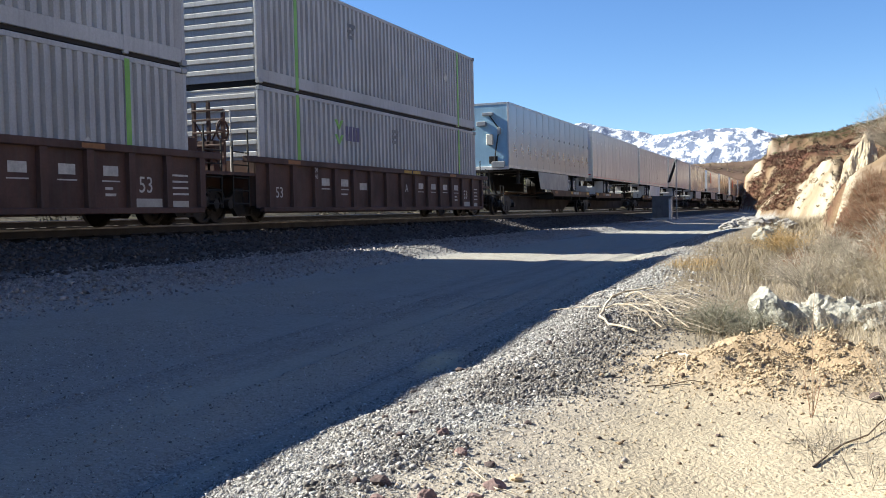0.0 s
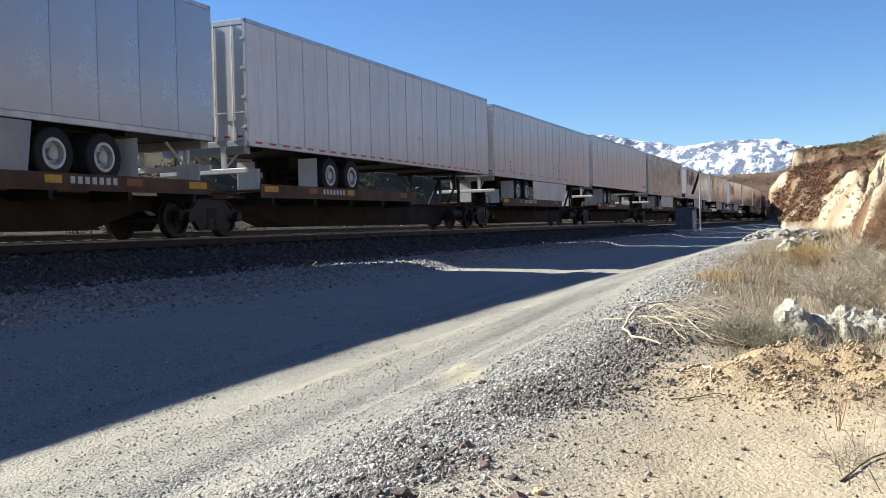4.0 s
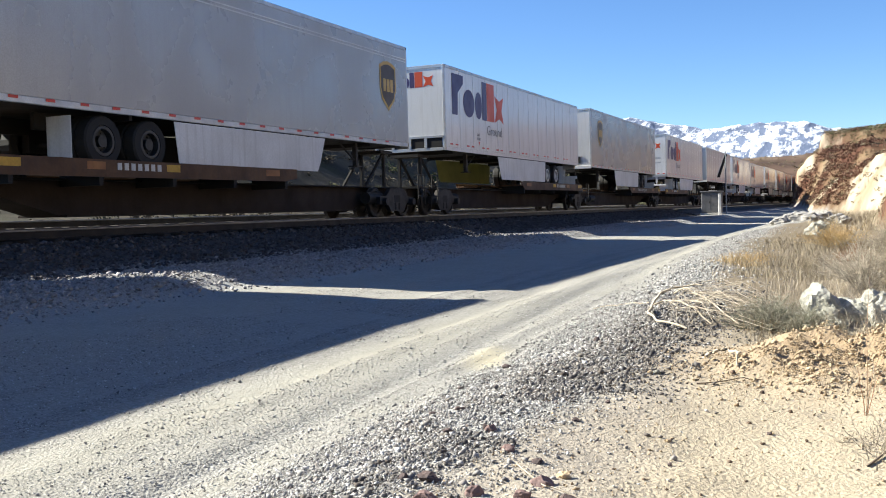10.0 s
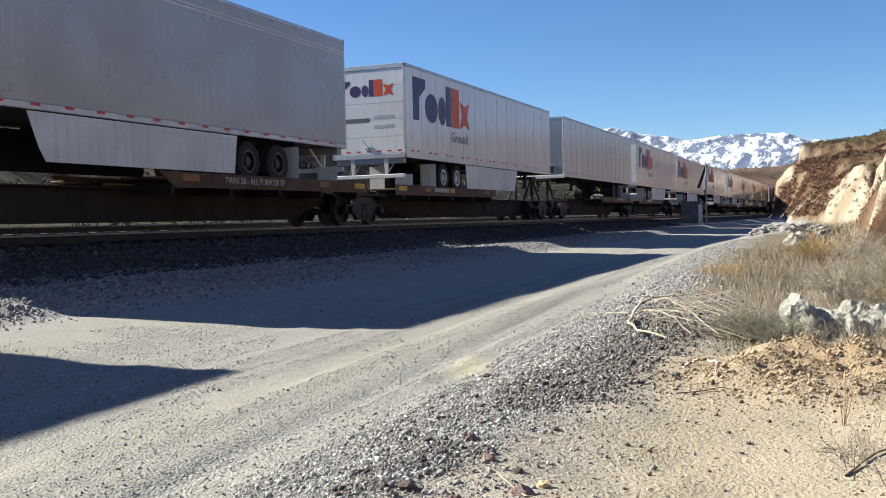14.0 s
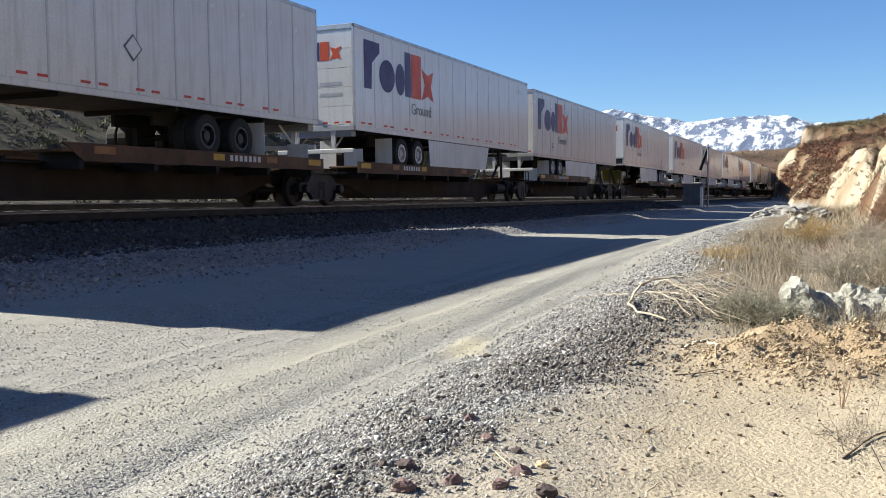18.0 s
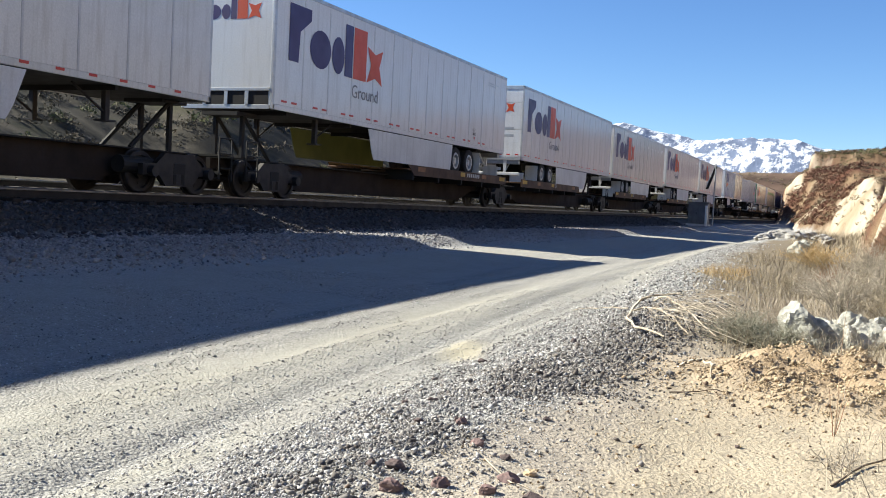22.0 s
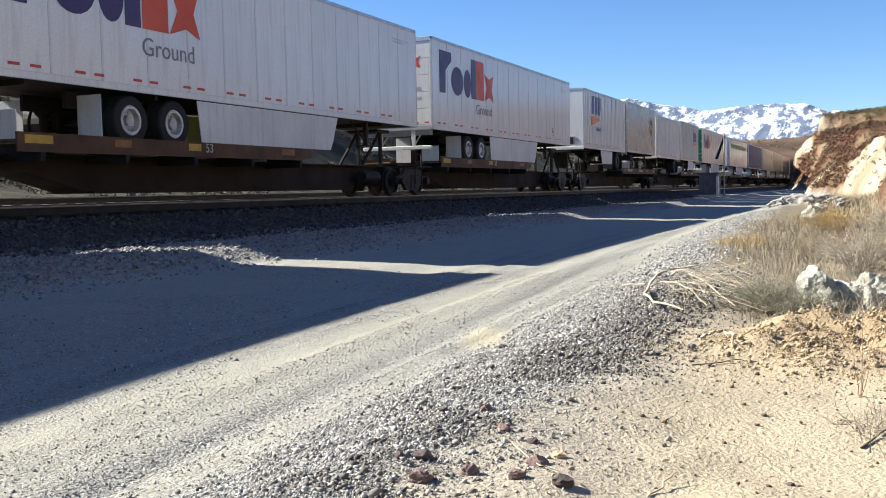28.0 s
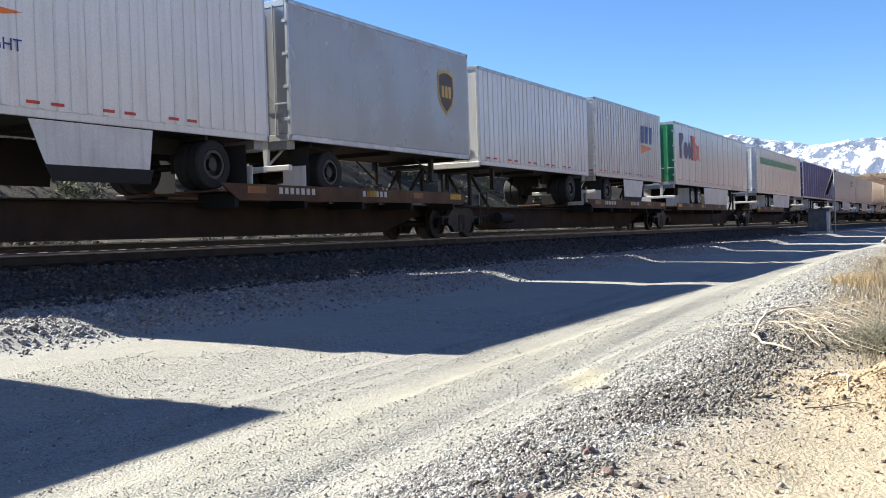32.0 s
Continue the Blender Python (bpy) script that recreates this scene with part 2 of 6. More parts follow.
# ---- mesh building ----
class Shape:
    """Collects corners and faces for one mesh."""

    def __init__(self):
        self.v, self.f = [], []

    def add(self, vs, fs):
        n = len(self.v)
        self.v += [tuple(p) for p in vs]
        self.f += [tuple(n + i for i in q) for q in fs]
        return self

    def box(self, x0, x1, y0, y1, z0, z1, b=0.0):
        """A box; b chamfers its long edges along the largest side."""
        if b <= 0:
            vs = [(x, y, z) for z in (z0, z1) for y in (y0, y1) for x in (x0, x1)]
            return self.add(vs, [(0, 2, 3, 1), (4, 5, 7, 6), (0, 1, 5, 4), (2, 6, 7, 3), (0, 4, 6, 2), (1, 3, 7, 5)])
        vs = []
        for z, i in ((z0, b), (z0 + b, 0), (z1 - b, 0), (z1, b)):
            vs += [(x0 + i + b, y0 + i, z), (x1 - i - b, y0 + i, z), (x1 - i, y0 + i + b, z), (x1 - i, y1 - i - b, z),
                   (x1 - i - b, y1 - i, z), (x0 + i + b, y1 - i, z), (x0 + i, y1 - i - b, z), (x0 + i, y0 + i + b, z)]
        fs = [tuple(range(7, -1, -1)), tuple(range(24, 32))]
        for k in range(3):
            for i in range(8):
                j = (i + 1) % 8
                fs.append((8 * k + i, 8 * k + j, 8 * k + 8 + j, 8 * k + 8 + i))
        return self.add(vs, fs)

    def cyl(self, axis, c, r, a, b, n=20, r2=None):
        """A round bar about an axis through c, from a to b along it."""
        r2 = r if r2 is None else r2
        vs = []
        for s, q in ((a, r), (b, r2)):
            for i in range(n):
                w = 2 * math.pi * i / n
                p, o = q * math.cos(w), q * math.sin(w)
                vs.append({"x": (s, c[0] + p, c[1] + o), "y": (c[0] + o, s, c[1] + p), "z": (c[0] + p, c[1] + o, s)}[axis])
        fs = [tuple(range(n - 1, -1, -1)), tuple(range(n, 2 * n))]
        fs += [(i, (i + 1) % n, n + (i + 1) % n, n + i) for i in range(n)]
        return self.add(vs, fs)

    def ring(self, c, ro, ri, x0, x1, n=24):
        """A tyre-like ring about the x axis."""
        prof = [(x0, ri), (x0, ro - 0.06 * ro), (x0 + 0.12 * (x1 - x0), ro), (x1 - 0.12 * (x1 - x0), ro), (x1, ro - 0.06 * ro), (x1, ri)]
        vs = [(x, c[0] + r * math.cos(2 * math.pi * i / n), c[1] + r * math.sin(2 * math.pi * i / n)) for i in range(n) for x, r in prof]
        k = len(prof)
        fs = [(i * k + j, i * k + (j + 1) % k, ((i + 1) % n) * k + (j + 1) % k, ((i + 1) % n) * k + j) for i in range(n) for j in range(k)]
        return self.add(vs, fs)

    def plate(self, pts, x0, x1):
        """A flat outline in y and z, thickened from x0 to x1."""
        n = len(pts)
        vs = [(x0, y, z) for y, z in pts] + [(x1, y, z) for y, z in pts]
        fs = [tuple(range(n - 1, -1, -1)), tuple(range(n, 2 * n))]
        fs += [(i, (i + 1) % n, n + (i + 1) % n, n + i) for i in range(n)]
        return self.add(vs, fs)

    def front(self, pts, y0, y1):
        """A flat outline in x and z, thickened from y0 to y1."""
        n = len(pts)
        vs = [(x, y0, z) for x, z in pts] + [(x, y1, z) for x, z in pts]
        fs = [tuple(range(n)), tuple(range(2 * n - 1, n - 1, -1))]
        fs += [(i, n + i, n + (i + 1) % n, (i + 1) % n) for i in range(n)]
        return self.add(vs, fs)

    def bar(self, a, b, r, n=6, r2=None):
        """A round bar from point a to point b."""
        a, b = Vector(a), Vector(b)
        d = (b - a).normalized()
        s = d.orthogonal().normalized()
        u = d.cross(s)
        r2 = r if r2 is None else r2
        vs = [p + q * (math.cos(2 * math.pi * i / n) * s + math.sin(2 * math.pi * i / n) * u) for p, q in ((a, r), (b, r2)) for i in range(n)]
        fs = [tuple(range(n - 1, -1, -1)), tuple(range(n, 2 * n))] + [(i, (i + 1) % n, n + (i + 1) % n, n + i) for i in range(n)]
        return self.add(vs, fs)

    def mesh(self, name, material, fix=True):
        me = bpy.data.meshes.new(name)
        me.from_pydata(self.v, [], self.f)
        if fix:
            bm = bmesh.new()
            bm.from_mesh(me)
            bmesh.ops.recalc_face_normals(bm, faces=bm.faces)
            bm.to_mesh(me)
            bm.free()
        me.materials.append(material)
        return me


def part(name, shape, material, parent, label="", at=(0, 0, 0)):
    """One mesh object under a thing or a part. shape may be a Shape or a mesh that other parts share."""
    me = shape.mesh(name, material) if isinstance(shape, Shape) else shape
    ob = new(name, me)
    ob.parent = parent
    ob.location = at
    if label:
        ob["label"] = label
    return ob


def thing(name, label, category, at=(0, 0, 0), group="", kind=""):
    ob = new(name)
    ob.location = at
    return tagged(ob, label, category, group, kind)


SHARED = {}


def shared(key, material, make):
    """The mesh of that key, made once."""
    if key not in SHARED:
        SHARED[key] = make().mesh(key.split("|")[0], material)
    return SHARED[key]


def smooth(me):
    me.polygons.foreach_set("use_smooth", np.ones(len(me.polygons), bool))
    return me


# ---- ground ----
RNG = np.random.default_rng(7)
TABLE = np.random.default_rng(3).random((256, 256))


def lattice(x, y):
    """Smooth value noise from 0 to 1."""
    xi, yi = np.floor(x).astype(int), np.floor(y).astype(int)
    u, v = x - xi, y - yi
    u, v = u * u * (3 - 2 * u), v * v * (3 - 2 * v)
    a, b = TABLE[xi % 256, yi % 256], TABLE[(xi + 1) % 256, yi % 256]
    c, d = TABLE[xi % 256, (yi + 1) % 256], TABLE[(xi + 1) % 256, (yi + 1) % 256]
    return (a * (1 - u) + b * u) * (1 - v) + (c * (1 - u) + d * u) * v


def fbm(x, y, scale, octaves=4, gain=0.5):
    total, amp, out = 0.0, 1.0, 0.0
    for k in range(octaves):
        f = scale * 2.03**k
        out = out + amp * lattice(x * f + 17.3 * k, y * f - 9.1 * k)
        total, amp = total + amp, amp * gain
    return out / total


def ramp(v, a, b):
    t = np.clip((v - a) / (b - a), 0, 1)
    return t * t * (3 - 2 * t)


TRACK_X, RAIL_Z = -13.8, 0.9


def tyre_lines(x, y):
    """Long uneven streaks that wheels have pressed along the road, from 0 to 1, fading at its edges."""
    q = x + 0.05 * y + 0.05 * np.sin(y * 0.5)
    return 0.5 + (0.6 * lattice(q * 5.5, y * 0.16) + 0.4 * lattice(q * 11 + 40, y * 0.28) - 0.5) * ramp(x, -5.6, -4.6) * (1 - ramp(x, -2.2, -1.8))


def hill_foot(y):
    """Where the cut slope on the bank side begins."""
    return np.where(y < 55, np.interp(y, [-30, 5, 15, 30, 55], [3.5, 1.9, 1.0, -0.3, -2.6]), -2.6 - (np.minimum(y, 150) - 55) * 0.077) - 0.01 * np.maximum(y - 150, 0)


def shoulder(r, foot, crest, height, base, turns, rises):
    """A hillside that climbs from its foot to its crest through the given turns, and stays level behind."""
    t = np.clip((r - foot) / (crest - foot), 0, 1)
    return np.where(r > foot, base + (height - base) * np.interp(t, turns, rises), -9.0)


def hills(x, y):
    """Heights of the three shoulders of the cut slope: sandy bank, chalk spur, flat-topped bluff."""
    r, az = np.hypot(x, y), np.degrees(np.arctan2(x, np.maximum(y, 0.01)))
    rough = fbm(x, y, 0.16, 5, 0.55) - 0.5
    fine = fbm(x, y, 0.55, 4, 0.6) - 0.5
    az1 = az + 0.45 * rough + 0.16 * fine
    e1 = np.interp(az1, [-3.8, -3.6, -3.45, -2.9, -2.6, -2.32, -2.22, -1.95, -0.16, 1.3, 2.44, 3.85, 4.6, 9], [-0.5, 0.5, 1.72, 2.45, 2.6, 2.85, 3.55, 3.72, 3.84, 3.97, 4.28, 4.5, 4.6, 5.4])
    crest1 = 150 + 5 * rough
    far = shoulder(r, np.interp(az, [-3.8, -2.5, 0, 6], [140, 124, 92, 66]), crest1, 1 + crest1 * np.tan(np.radians(e1)), -0.2, [0, 0.45, 0.55, 0.60, 0.82, 0.90, 0.93, 1], [0, 0.40, 0.50, 0.60, 0.74, 0.80, 0.95, 1])
    far = far + (2.6 * rough + 0.9 * fine) * ramp(r, 95, 120) * (1 - ramp(r, 136, 147)) * ramp(az1, -3.4, -2.4)
    az2 = az + 1.0 * rough * ramp(az, -2.6, -1.2) + 0.5 * fine
    e2 = np.interp(az2, [-3.0, -2.74, -1.55, -0.09, 0.75, 1.06, 1.3, 1.7, 2.4, 4, 8], [-0.9, -0.1, 0.95, 1.85, 2.42, 2.5, 2.42, 2.2, 2.2, 3.0, 4.4])
    crest2 = np.interp(az, [-2.8, 1, 5], [84, 68, 60]) + 5 * rough
    gully = np.abs(2 * fbm(x, y * 0.7, 0.5, 5, 0.66) - 1)
    spur = shoulder(r, crest2 - 13, crest2, 1 + crest2 * np.tan(np.radians(e2)), -0.3, [0, 0.25, 0.6, 1], [0, 0.16, 0.62, 1])
    spur = spur - (1.5 * gully - 0.3) * ramp(r, crest2 - 12, crest2 - 6) * (1 - ramp(r, crest2 - 2.5, crest2)) * ramp(az2, -2.6, -1.0)
    az3 = az + 1.6 * rough + 1.1 * fine
    e3 = np.interp(az3, [0.4, 0.9, 1.2, 1.7, 2.6, 5, 9, 16], [-3.0, -1.5, -0.3, 1.45, 2.0, 3.5, 5.0, 6.5])
    bank = shoulder(r, 15.0, 24.0, 1 + 24.0 * np.tan(np.radians(e3)), -0.1, [0, 0.3, 0.7, 1], [0, 0.18, 0.72, 1])
    bank = bank - 0.4 * (gully - 0.3) * ramp(r, 16, 19) * (1 - ramp(r, 21, 24)) * ramp(az3, 0.9, 1.6)
    return np.where(y > 2, bank, -9), np.where(y > 2, spur, -9), np.where(y > 2, far, -9)


def chalk_at(x, y):
    """How bare and pale the slope is, from 0 to 1."""
    r, az = np.hypot(x, y), np.degrees(np.arctan2(x, np.maximum(y, 0.01)))
    bank, spur, far = hills(x, y)
    n1, n2 = fbm(x, y, 0.22, 4), fbm(x, y, 0.6, 3)
    edge = n1 + 0.5 * (n2 - 0.5)
    c = ramp(r, 48, 55) * (1 - ramp(r, 84, 88)) * (spur > far - 0.2) * ramp(edge, 0.44, 0.55) * (1 - ramp(az, 1.1, 1.5))
    c = np.maximum(c, ramp(r, 14, 17) * (1 - ramp(r, 25, 28)) * ramp(edge, 0.34, 0.46) * (1 - 0.75 * ramp(az, 1.8, 3.0)))
    high = np.degrees(np.arctan2(far - 1, r))
    c = np.maximum(c, ramp(r, 118, 124) * ramp(az, -3.7, -3.4) * (1 - ramp(az, -2.75, -2.4)) * ramp(high, 1.5, 1.8) * (1 - ramp(high, 2.5, 2.75)) * ramp(edge, 0.40, 0.52))
    c = np.maximum(c, ramp(r, 128, 134) * ramp(az, -2.5, -2.2) * (1 - ramp(az, -1.95, -1.6)) * ramp(high, 2.75, 3.0) * (1 - ramp(high, 3.55, 3.7)) * ramp(edge, 0.32, 0.44))
    return np.maximum(c, 0.4 * ramp(r, 95, 105) * (1 - ramp(r, 150, 156)) * ramp(edge, 0.63, 0.69))


def ground_z(x, y):
    x, y = np.asarray(x, float), np.asarray(y, float)
    # road with two wheel tracks, a windrow of gravel on its bank side, then sand
    near = np.exp(-np.maximum(y - 3, 0) / 6.0)
    z = 0.05 * np.cos((x + 5.8) * 0.45) - 0.12 * near * ramp(x, -9, -4) * (1 - ramp(x, -2.6, -1.2))
    rut = x + 2.62 + 0.05 * (y - 3) + 0.04 * np.sin(y * 0.7)
    worn = np.exp(-np.maximum(y - 4, 0) / 9.0)
    z = z + worn * (-0.028 * np.exp(-(rut / 0.09) ** 2) + 0.02 * np.exp(-((rut - 0.2) / 0.08) ** 2) + 0.016 * np.exp(-((rut + 0.22) / 0.1) ** 2)) + 0.016 * np.exp(-((x + 3.3) / 0.2) ** 2) - 0.02 * np.exp(-((x + 5.2) / 0.25) ** 2)
    z = z + 0.05 * (tyre_lines(x, y) - 0.5)
    wobble = 0.25 * (fbm(x, y, 0.35, 3) - 0.5)
    drift = 0.065 * np.clip(y - 6.5, 0, 18)
    z = z + 0.20 * ramp(x + wobble + drift, -2.6, -1.35) - 0.06 * ramp(x + wobble, -1.2, -0.4)
    z = z + 0.06 * ramp(x, -0.6, 1.5)
    z = z + (0.15 + 0.46 * (fbm(x, y, 3.1, 5, 0.66) - 0.46)) * np.exp(-(((x + 0.1) / 0.6) ** 2 + ((y - 5.45) / 0.5) ** 2)) * ramp(y, 4.2, 5.0)
    z = z + 0.22 * np.exp(-(((x - 0.25) / 1.0) ** 2 + ((y - 9.2) / 1.6) ** 2))
    # ballast shoulder and track bed
    toe = 0.5 * (fbm(x * 0.3, y, 0.25, 3) - 0.5)
    z = z + 0.06 * (1 - ramp(x, -8.0, -5.0)) + 0.19 * (1 - ramp(x + 0.7 * toe, -8.3, -7.45))
    z = z + 0.44 * (1 - np.clip((x + 0.4 * toe + 12.3) / 1.5, 0, 1))
    z = z + 0.10 * (1 - ramp(x, -17.4, -16.4))
    # slope with brush behind the tracks
    left = ramp(-x, 21.5, 40)
    z = z + left * (5.4 + 2.9 * ramp(y / np.maximum(-x, 1), 1.2, 1.36) * ramp(y, 30, 42) * (1 - ramp(y, 70, 110)) + 2.2 * (fbm(x, y, 0.02, 4) - 0.5)) + (fbm(x, y, 0.12, 4) - 0.5) * 1.6 * ramp(-x, 21, 26)
    # cut slope on the bank side
    for shape in hills(x, y):
        z = np.maximum(z, shape)
    # unseen sunny slope beyond the bank, added to bounce warm light onto the train
    z = z + 11 * ramp(x - 0.1 * np.maximum(y, 0), 4.5, 30) * (1 - ramp(y, 60, 120)) * ramp(y, -160, -60) * (0.85 + 0.4 * (fbm(x, y, 0.08, 4) - 0.5))
    # low brown hills in the distance, with the line left open between them
    away = np.hypot(x, y)
    corridor = ramp(np.abs(x - TRACK_X), 14, 120) * (1 - ramp(y, 540, 850)) + ramp(y, 540, 850)
    z = z + corridor * (ramp(away, 240, 800) * 41 * (0.75 + 0.6 * (fbm(x, y, 0.006, 4) - 0.45))) * ramp(y, -100, 250)
    # small unevenness
    rough = ramp(np.abs(x + 5.8), 2.9, 4.0)
    z = z + (fbm(x, y, 1.3, 4) - 0.5) * (0.012 + 0.06 * rough) + (fbm(x, y, 9.0, 2) - 0.5) * 0.015 * rough + (fbm(x, y, 3.7, 3) - 0.5) * 0.045 * rough
    return z


def growing(start, end, step, factor):
    out = [start]
    while out[-1] < end:
        out.append(out[-1] + step)
        step *= factor
    return np.array(out)


def grid_mesh(name, xs, ys, z, material):
    me = bpy.data.meshes.new(name)
    nx, ny = len(xs), len(ys)
    gx, gy = np.meshgrid(xs, ys)
    verts = np.stack([gx, gy, z], -1).reshape(-1, 3)
    i = np.arange(nx * ny).reshape(ny, nx)
    faces = np.stack([i[:-1, :-1], i[:-1, 1:], i[1:, 1:], i[1:, :-1]], -1).reshape(-1, 4)
    me.vertices.add(len(verts))
    me.vertices.foreach_set("co", verts.ravel())
    me.loops.add(faces.size)
    me.loops.foreach_set("vertex_index", faces.ravel().astype(np.int32))
    me.polygons.add(len(faces))
    me.polygons.foreach_set("loop_start", np.arange(0, faces.size, 4, dtype=np.int32))
    me.update(calc_edges=True)
    me.materials.append(material)
    return smooth(me)


def ground_material():
    """Earth colours by zone from the mesh, with pebbles and grain on top."""
    m, nt, p = nodes_of("ground")
    zone = nt.nodes.new("ShaderNodeAttribute")
    zone.attribute_name = "zone"
    peb = nt.nodes.new("ShaderNodeAttribute")
    peb.attribute_name = "pebble"
    coord = nt.nodes.new("ShaderNodeTexCoord").outputs["Object"]
    vor = nt.nodes.new("ShaderNodeTexVoronoi")
    vor.inputs["Scale"].default_value = 62.0
    nt.links.new(coord, vor.inputs["Vector"])
    vor2 = nt.nodes.new("ShaderNodeTexVoronoi")
    vor2.inputs["Scale"].default_value = 125.0
    nt.links.new(coord, vor2.inputs["Vector"])
    grain = noise_node(nt, 55.0, 4.0, 0.6, coord)
    patch = noise_node(nt, 1.6, 5.0, 0.6, coord)
    lumps0 = noise_node(nt, 7.0, 6.0, 0.7, coord)
    hsv = nt.nodes.new("ShaderNodeSeparateColor")
    nt.links.new(vor.outputs["Color"], hsv.inputs[0])
    pebble_col = mix(nt, hsv.outputs[0], (0.05, 0.048, 0.048), (0.44, 0.43, 0.41))
    hsv2 = nt.nodes.new("ShaderNodeSeparateColor")
    nt.links.new(vor2.outputs["Color"], hsv2.inputs[0])
    pebble_col = mix(nt, 0.45, pebble_col, mix(nt, hsv2.outputs[1], (0.05, 0.048, 0.046), (0.46, 0.45, 0.42)))
    c = mix(nt, remap(nt, patch, 0.3, 0.7, 0.0, 0.35), zone.outputs["Color"], mix(nt, 1.0, zone.outputs["Color"], (0.62, 0.6, 0.57), "MULTIPLY"))
    c = mix(nt, remap(nt, grain, 0.35, 0.7, 0.0, 0.22), c, mix(nt, 1.0, zone.outputs["Color"], (0.5, 0.47, 0.43), "MULTIPLY"))
    c = mix(nt, remap(nt, lumps0, 0.55, 0.75, 0.0, 0.28), c, mix(nt, 1.0, zone.outputs["Color"], (0.55, 0.5, 0.44), "MULTIPLY"))
    c = mix(nt, peb.outputs["Fac"], c, pebble_col)
    nt.links.new(c, p.inputs["Base Color"])
    p.inputs["Roughness"].default_value = 0.95
    p.inputs["Specular IOR Level"].default_value = 0.12
    h = nt.nodes.new("ShaderNodeMath")
    h.operation = "MULTIPLY_ADD"
    nt.links.new(vor.outputs["Distance"], h.inputs[0])
    nt.links.new(remap(nt, peb.outputs["Fac"], 0.0, 1.0, -0.15, -1.0), h.inputs[1])
    nt.links.new(grain, h.inputs[2])
    lumps = noise_node(nt, 16.0, 5.0, 0.65, coord)
    h2 = nt.nodes.new("ShaderNodeMath")
    h2.operation = "MULTIPLY_ADD"
    nt.links.new(lumps, h2.inputs[0])
    h2.inputs[1].default_value = 0.9
    nt.links.new(h.outputs[0], h2.inputs[2])
    bump(nt, p, h2.outputs[0], 0.75, 0.018)
    return m


def blend(a, b, t):
    return a * (1 - t[..., None]) + np.asarray(b) * t[..., None]


def ground():
    xs = np.concatenate([-growing(30.0, 4200, 1.2, 1.085)[::-1], np.arange(-29.0, -14, 0.5), np.arange(-14, -9, 0.2), np.arange(-9, -3.6, 0.14),
                         np.arange(-3.6, 1.6, 0.07), growing(1.6, 4200, 0.12, 1.055)])
    ys = np.concatenate([-growing(2.0, 900, 0.8, 1.12)[::-1], np.arange(-1.0, 2.0, 0.25), np.arange(2.0, 8.0, 0.07), growing(8.0, 4500, 0.075, 1.0145)])
    gx, gy = np.meshgrid(xs, ys)
    z = ground_z(gx, gy)
    me = grid_mesh("ground", xs, ys, z, ground_material())
    n1, n2, n3 = fbm(gx, gy, 0.5, 4), fbm(gx, gy, 2.2, 4), fbm(gx, gy, 0.06, 5)
    col = np.zeros((*gx.shape, 3)) + (0.345, 0.33, 0.295)
    peb = np.zeros(gx.shape) + 0.42 + 0.3 * (n2 - 0.5)
    # road: beige wheel tracks and grey loose stone between
    rut = gx + 2.62 + 0.05 * (gy - 3)
    tracks = np.exp(-((gx + 3.35 + 0.25 * (n1 - 0.5)) / 0.42) ** 2) + np.exp(-((rut - 0.22 + 0.2 * (n1 - 0.5)) / 0.12) ** 2) * ramp(n2, 0.3, 0.6) + 0.6 * np.exp(-((gx + 6.3) / 0.8) ** 2)
    col = blend(col, (0.37, 0.352, 0.298), np.clip(tracks, 0, 1))
    lines = tyre_lines(gx, gy)
    col = blend(col, (0.21, 0.20, 0.185), 0.7 * ramp(lines, 0.55, 0.8))
    peb = peb + 0.5 * (lines - 0.5)
    peb = peb - 0.12 * np.clip(tracks, 0, 1) + 0.2 * np.exp(-((rut + 0.02 + 0.1 * (n1 - 0.5)) / 0.14) ** 2)
    bare = np.exp(-((gx + 2.47 + 0.25 * (gy - 6.4)) / 0.16) ** 4 - ((gy - 6.4) / 0.45) ** 4)
    col = blend(col, (0.44, 0.40, 0.30), bare)
    peb = peb * (1 - 0.9 * bare)
    # windrow
    drift = 0.07 * np.clip(gy - 6.5, 0, 18)
    w = ramp(gx + 0.5 * (n1 - 0.5) + drift, -2.35, -1.75) * (1 - ramp(gx + 0.9 * (n1 - 0.5) + 0.06 * np.clip(gy - 4, 0, 22), -1.45, -0.85))
    peb = peb + 0.75 * w * (1 - bare)
    col = blend(col, (0.16, 0.15, 0.145), 0.8 * w * (1 - bare))
    # sand
    s = ramp(gx + 0.9 * (n1 - 0.5) + 0.06 * np.clip(gy - 4, 0, 22), -1.45, -0.98)
    col = blend(col, (0.425, 0.362, 0.266), s)
    col = blend(col, (0.36, 0.322, 0.275), 0.75 * s * (1 - ramp(gx + 0.5 * (n2 - 0.5), -1.1, -0.55)) * (1 - ramp(gy, 5.5, 7.0)))
    col = blend(col, (0.33, 0.26, 0.17), s * ramp(gx + 0.8 * (n2 - 0.5), 0.3, 1.3) * 0.7)
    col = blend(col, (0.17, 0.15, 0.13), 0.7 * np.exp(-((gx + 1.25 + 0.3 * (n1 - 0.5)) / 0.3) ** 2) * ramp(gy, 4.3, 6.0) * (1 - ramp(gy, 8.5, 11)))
    peb = peb * (1 - 0.9 * s)
    clods = s * np.exp(-(((gx - 0.0) / 0.75) ** 2 + ((gy - 5.4) / 0.6) ** 2))
    col = blend(col, (0.35, 0.26, 0.165), np.clip(1.3 * clods, 0, 1))
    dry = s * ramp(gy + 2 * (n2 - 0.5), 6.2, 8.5)
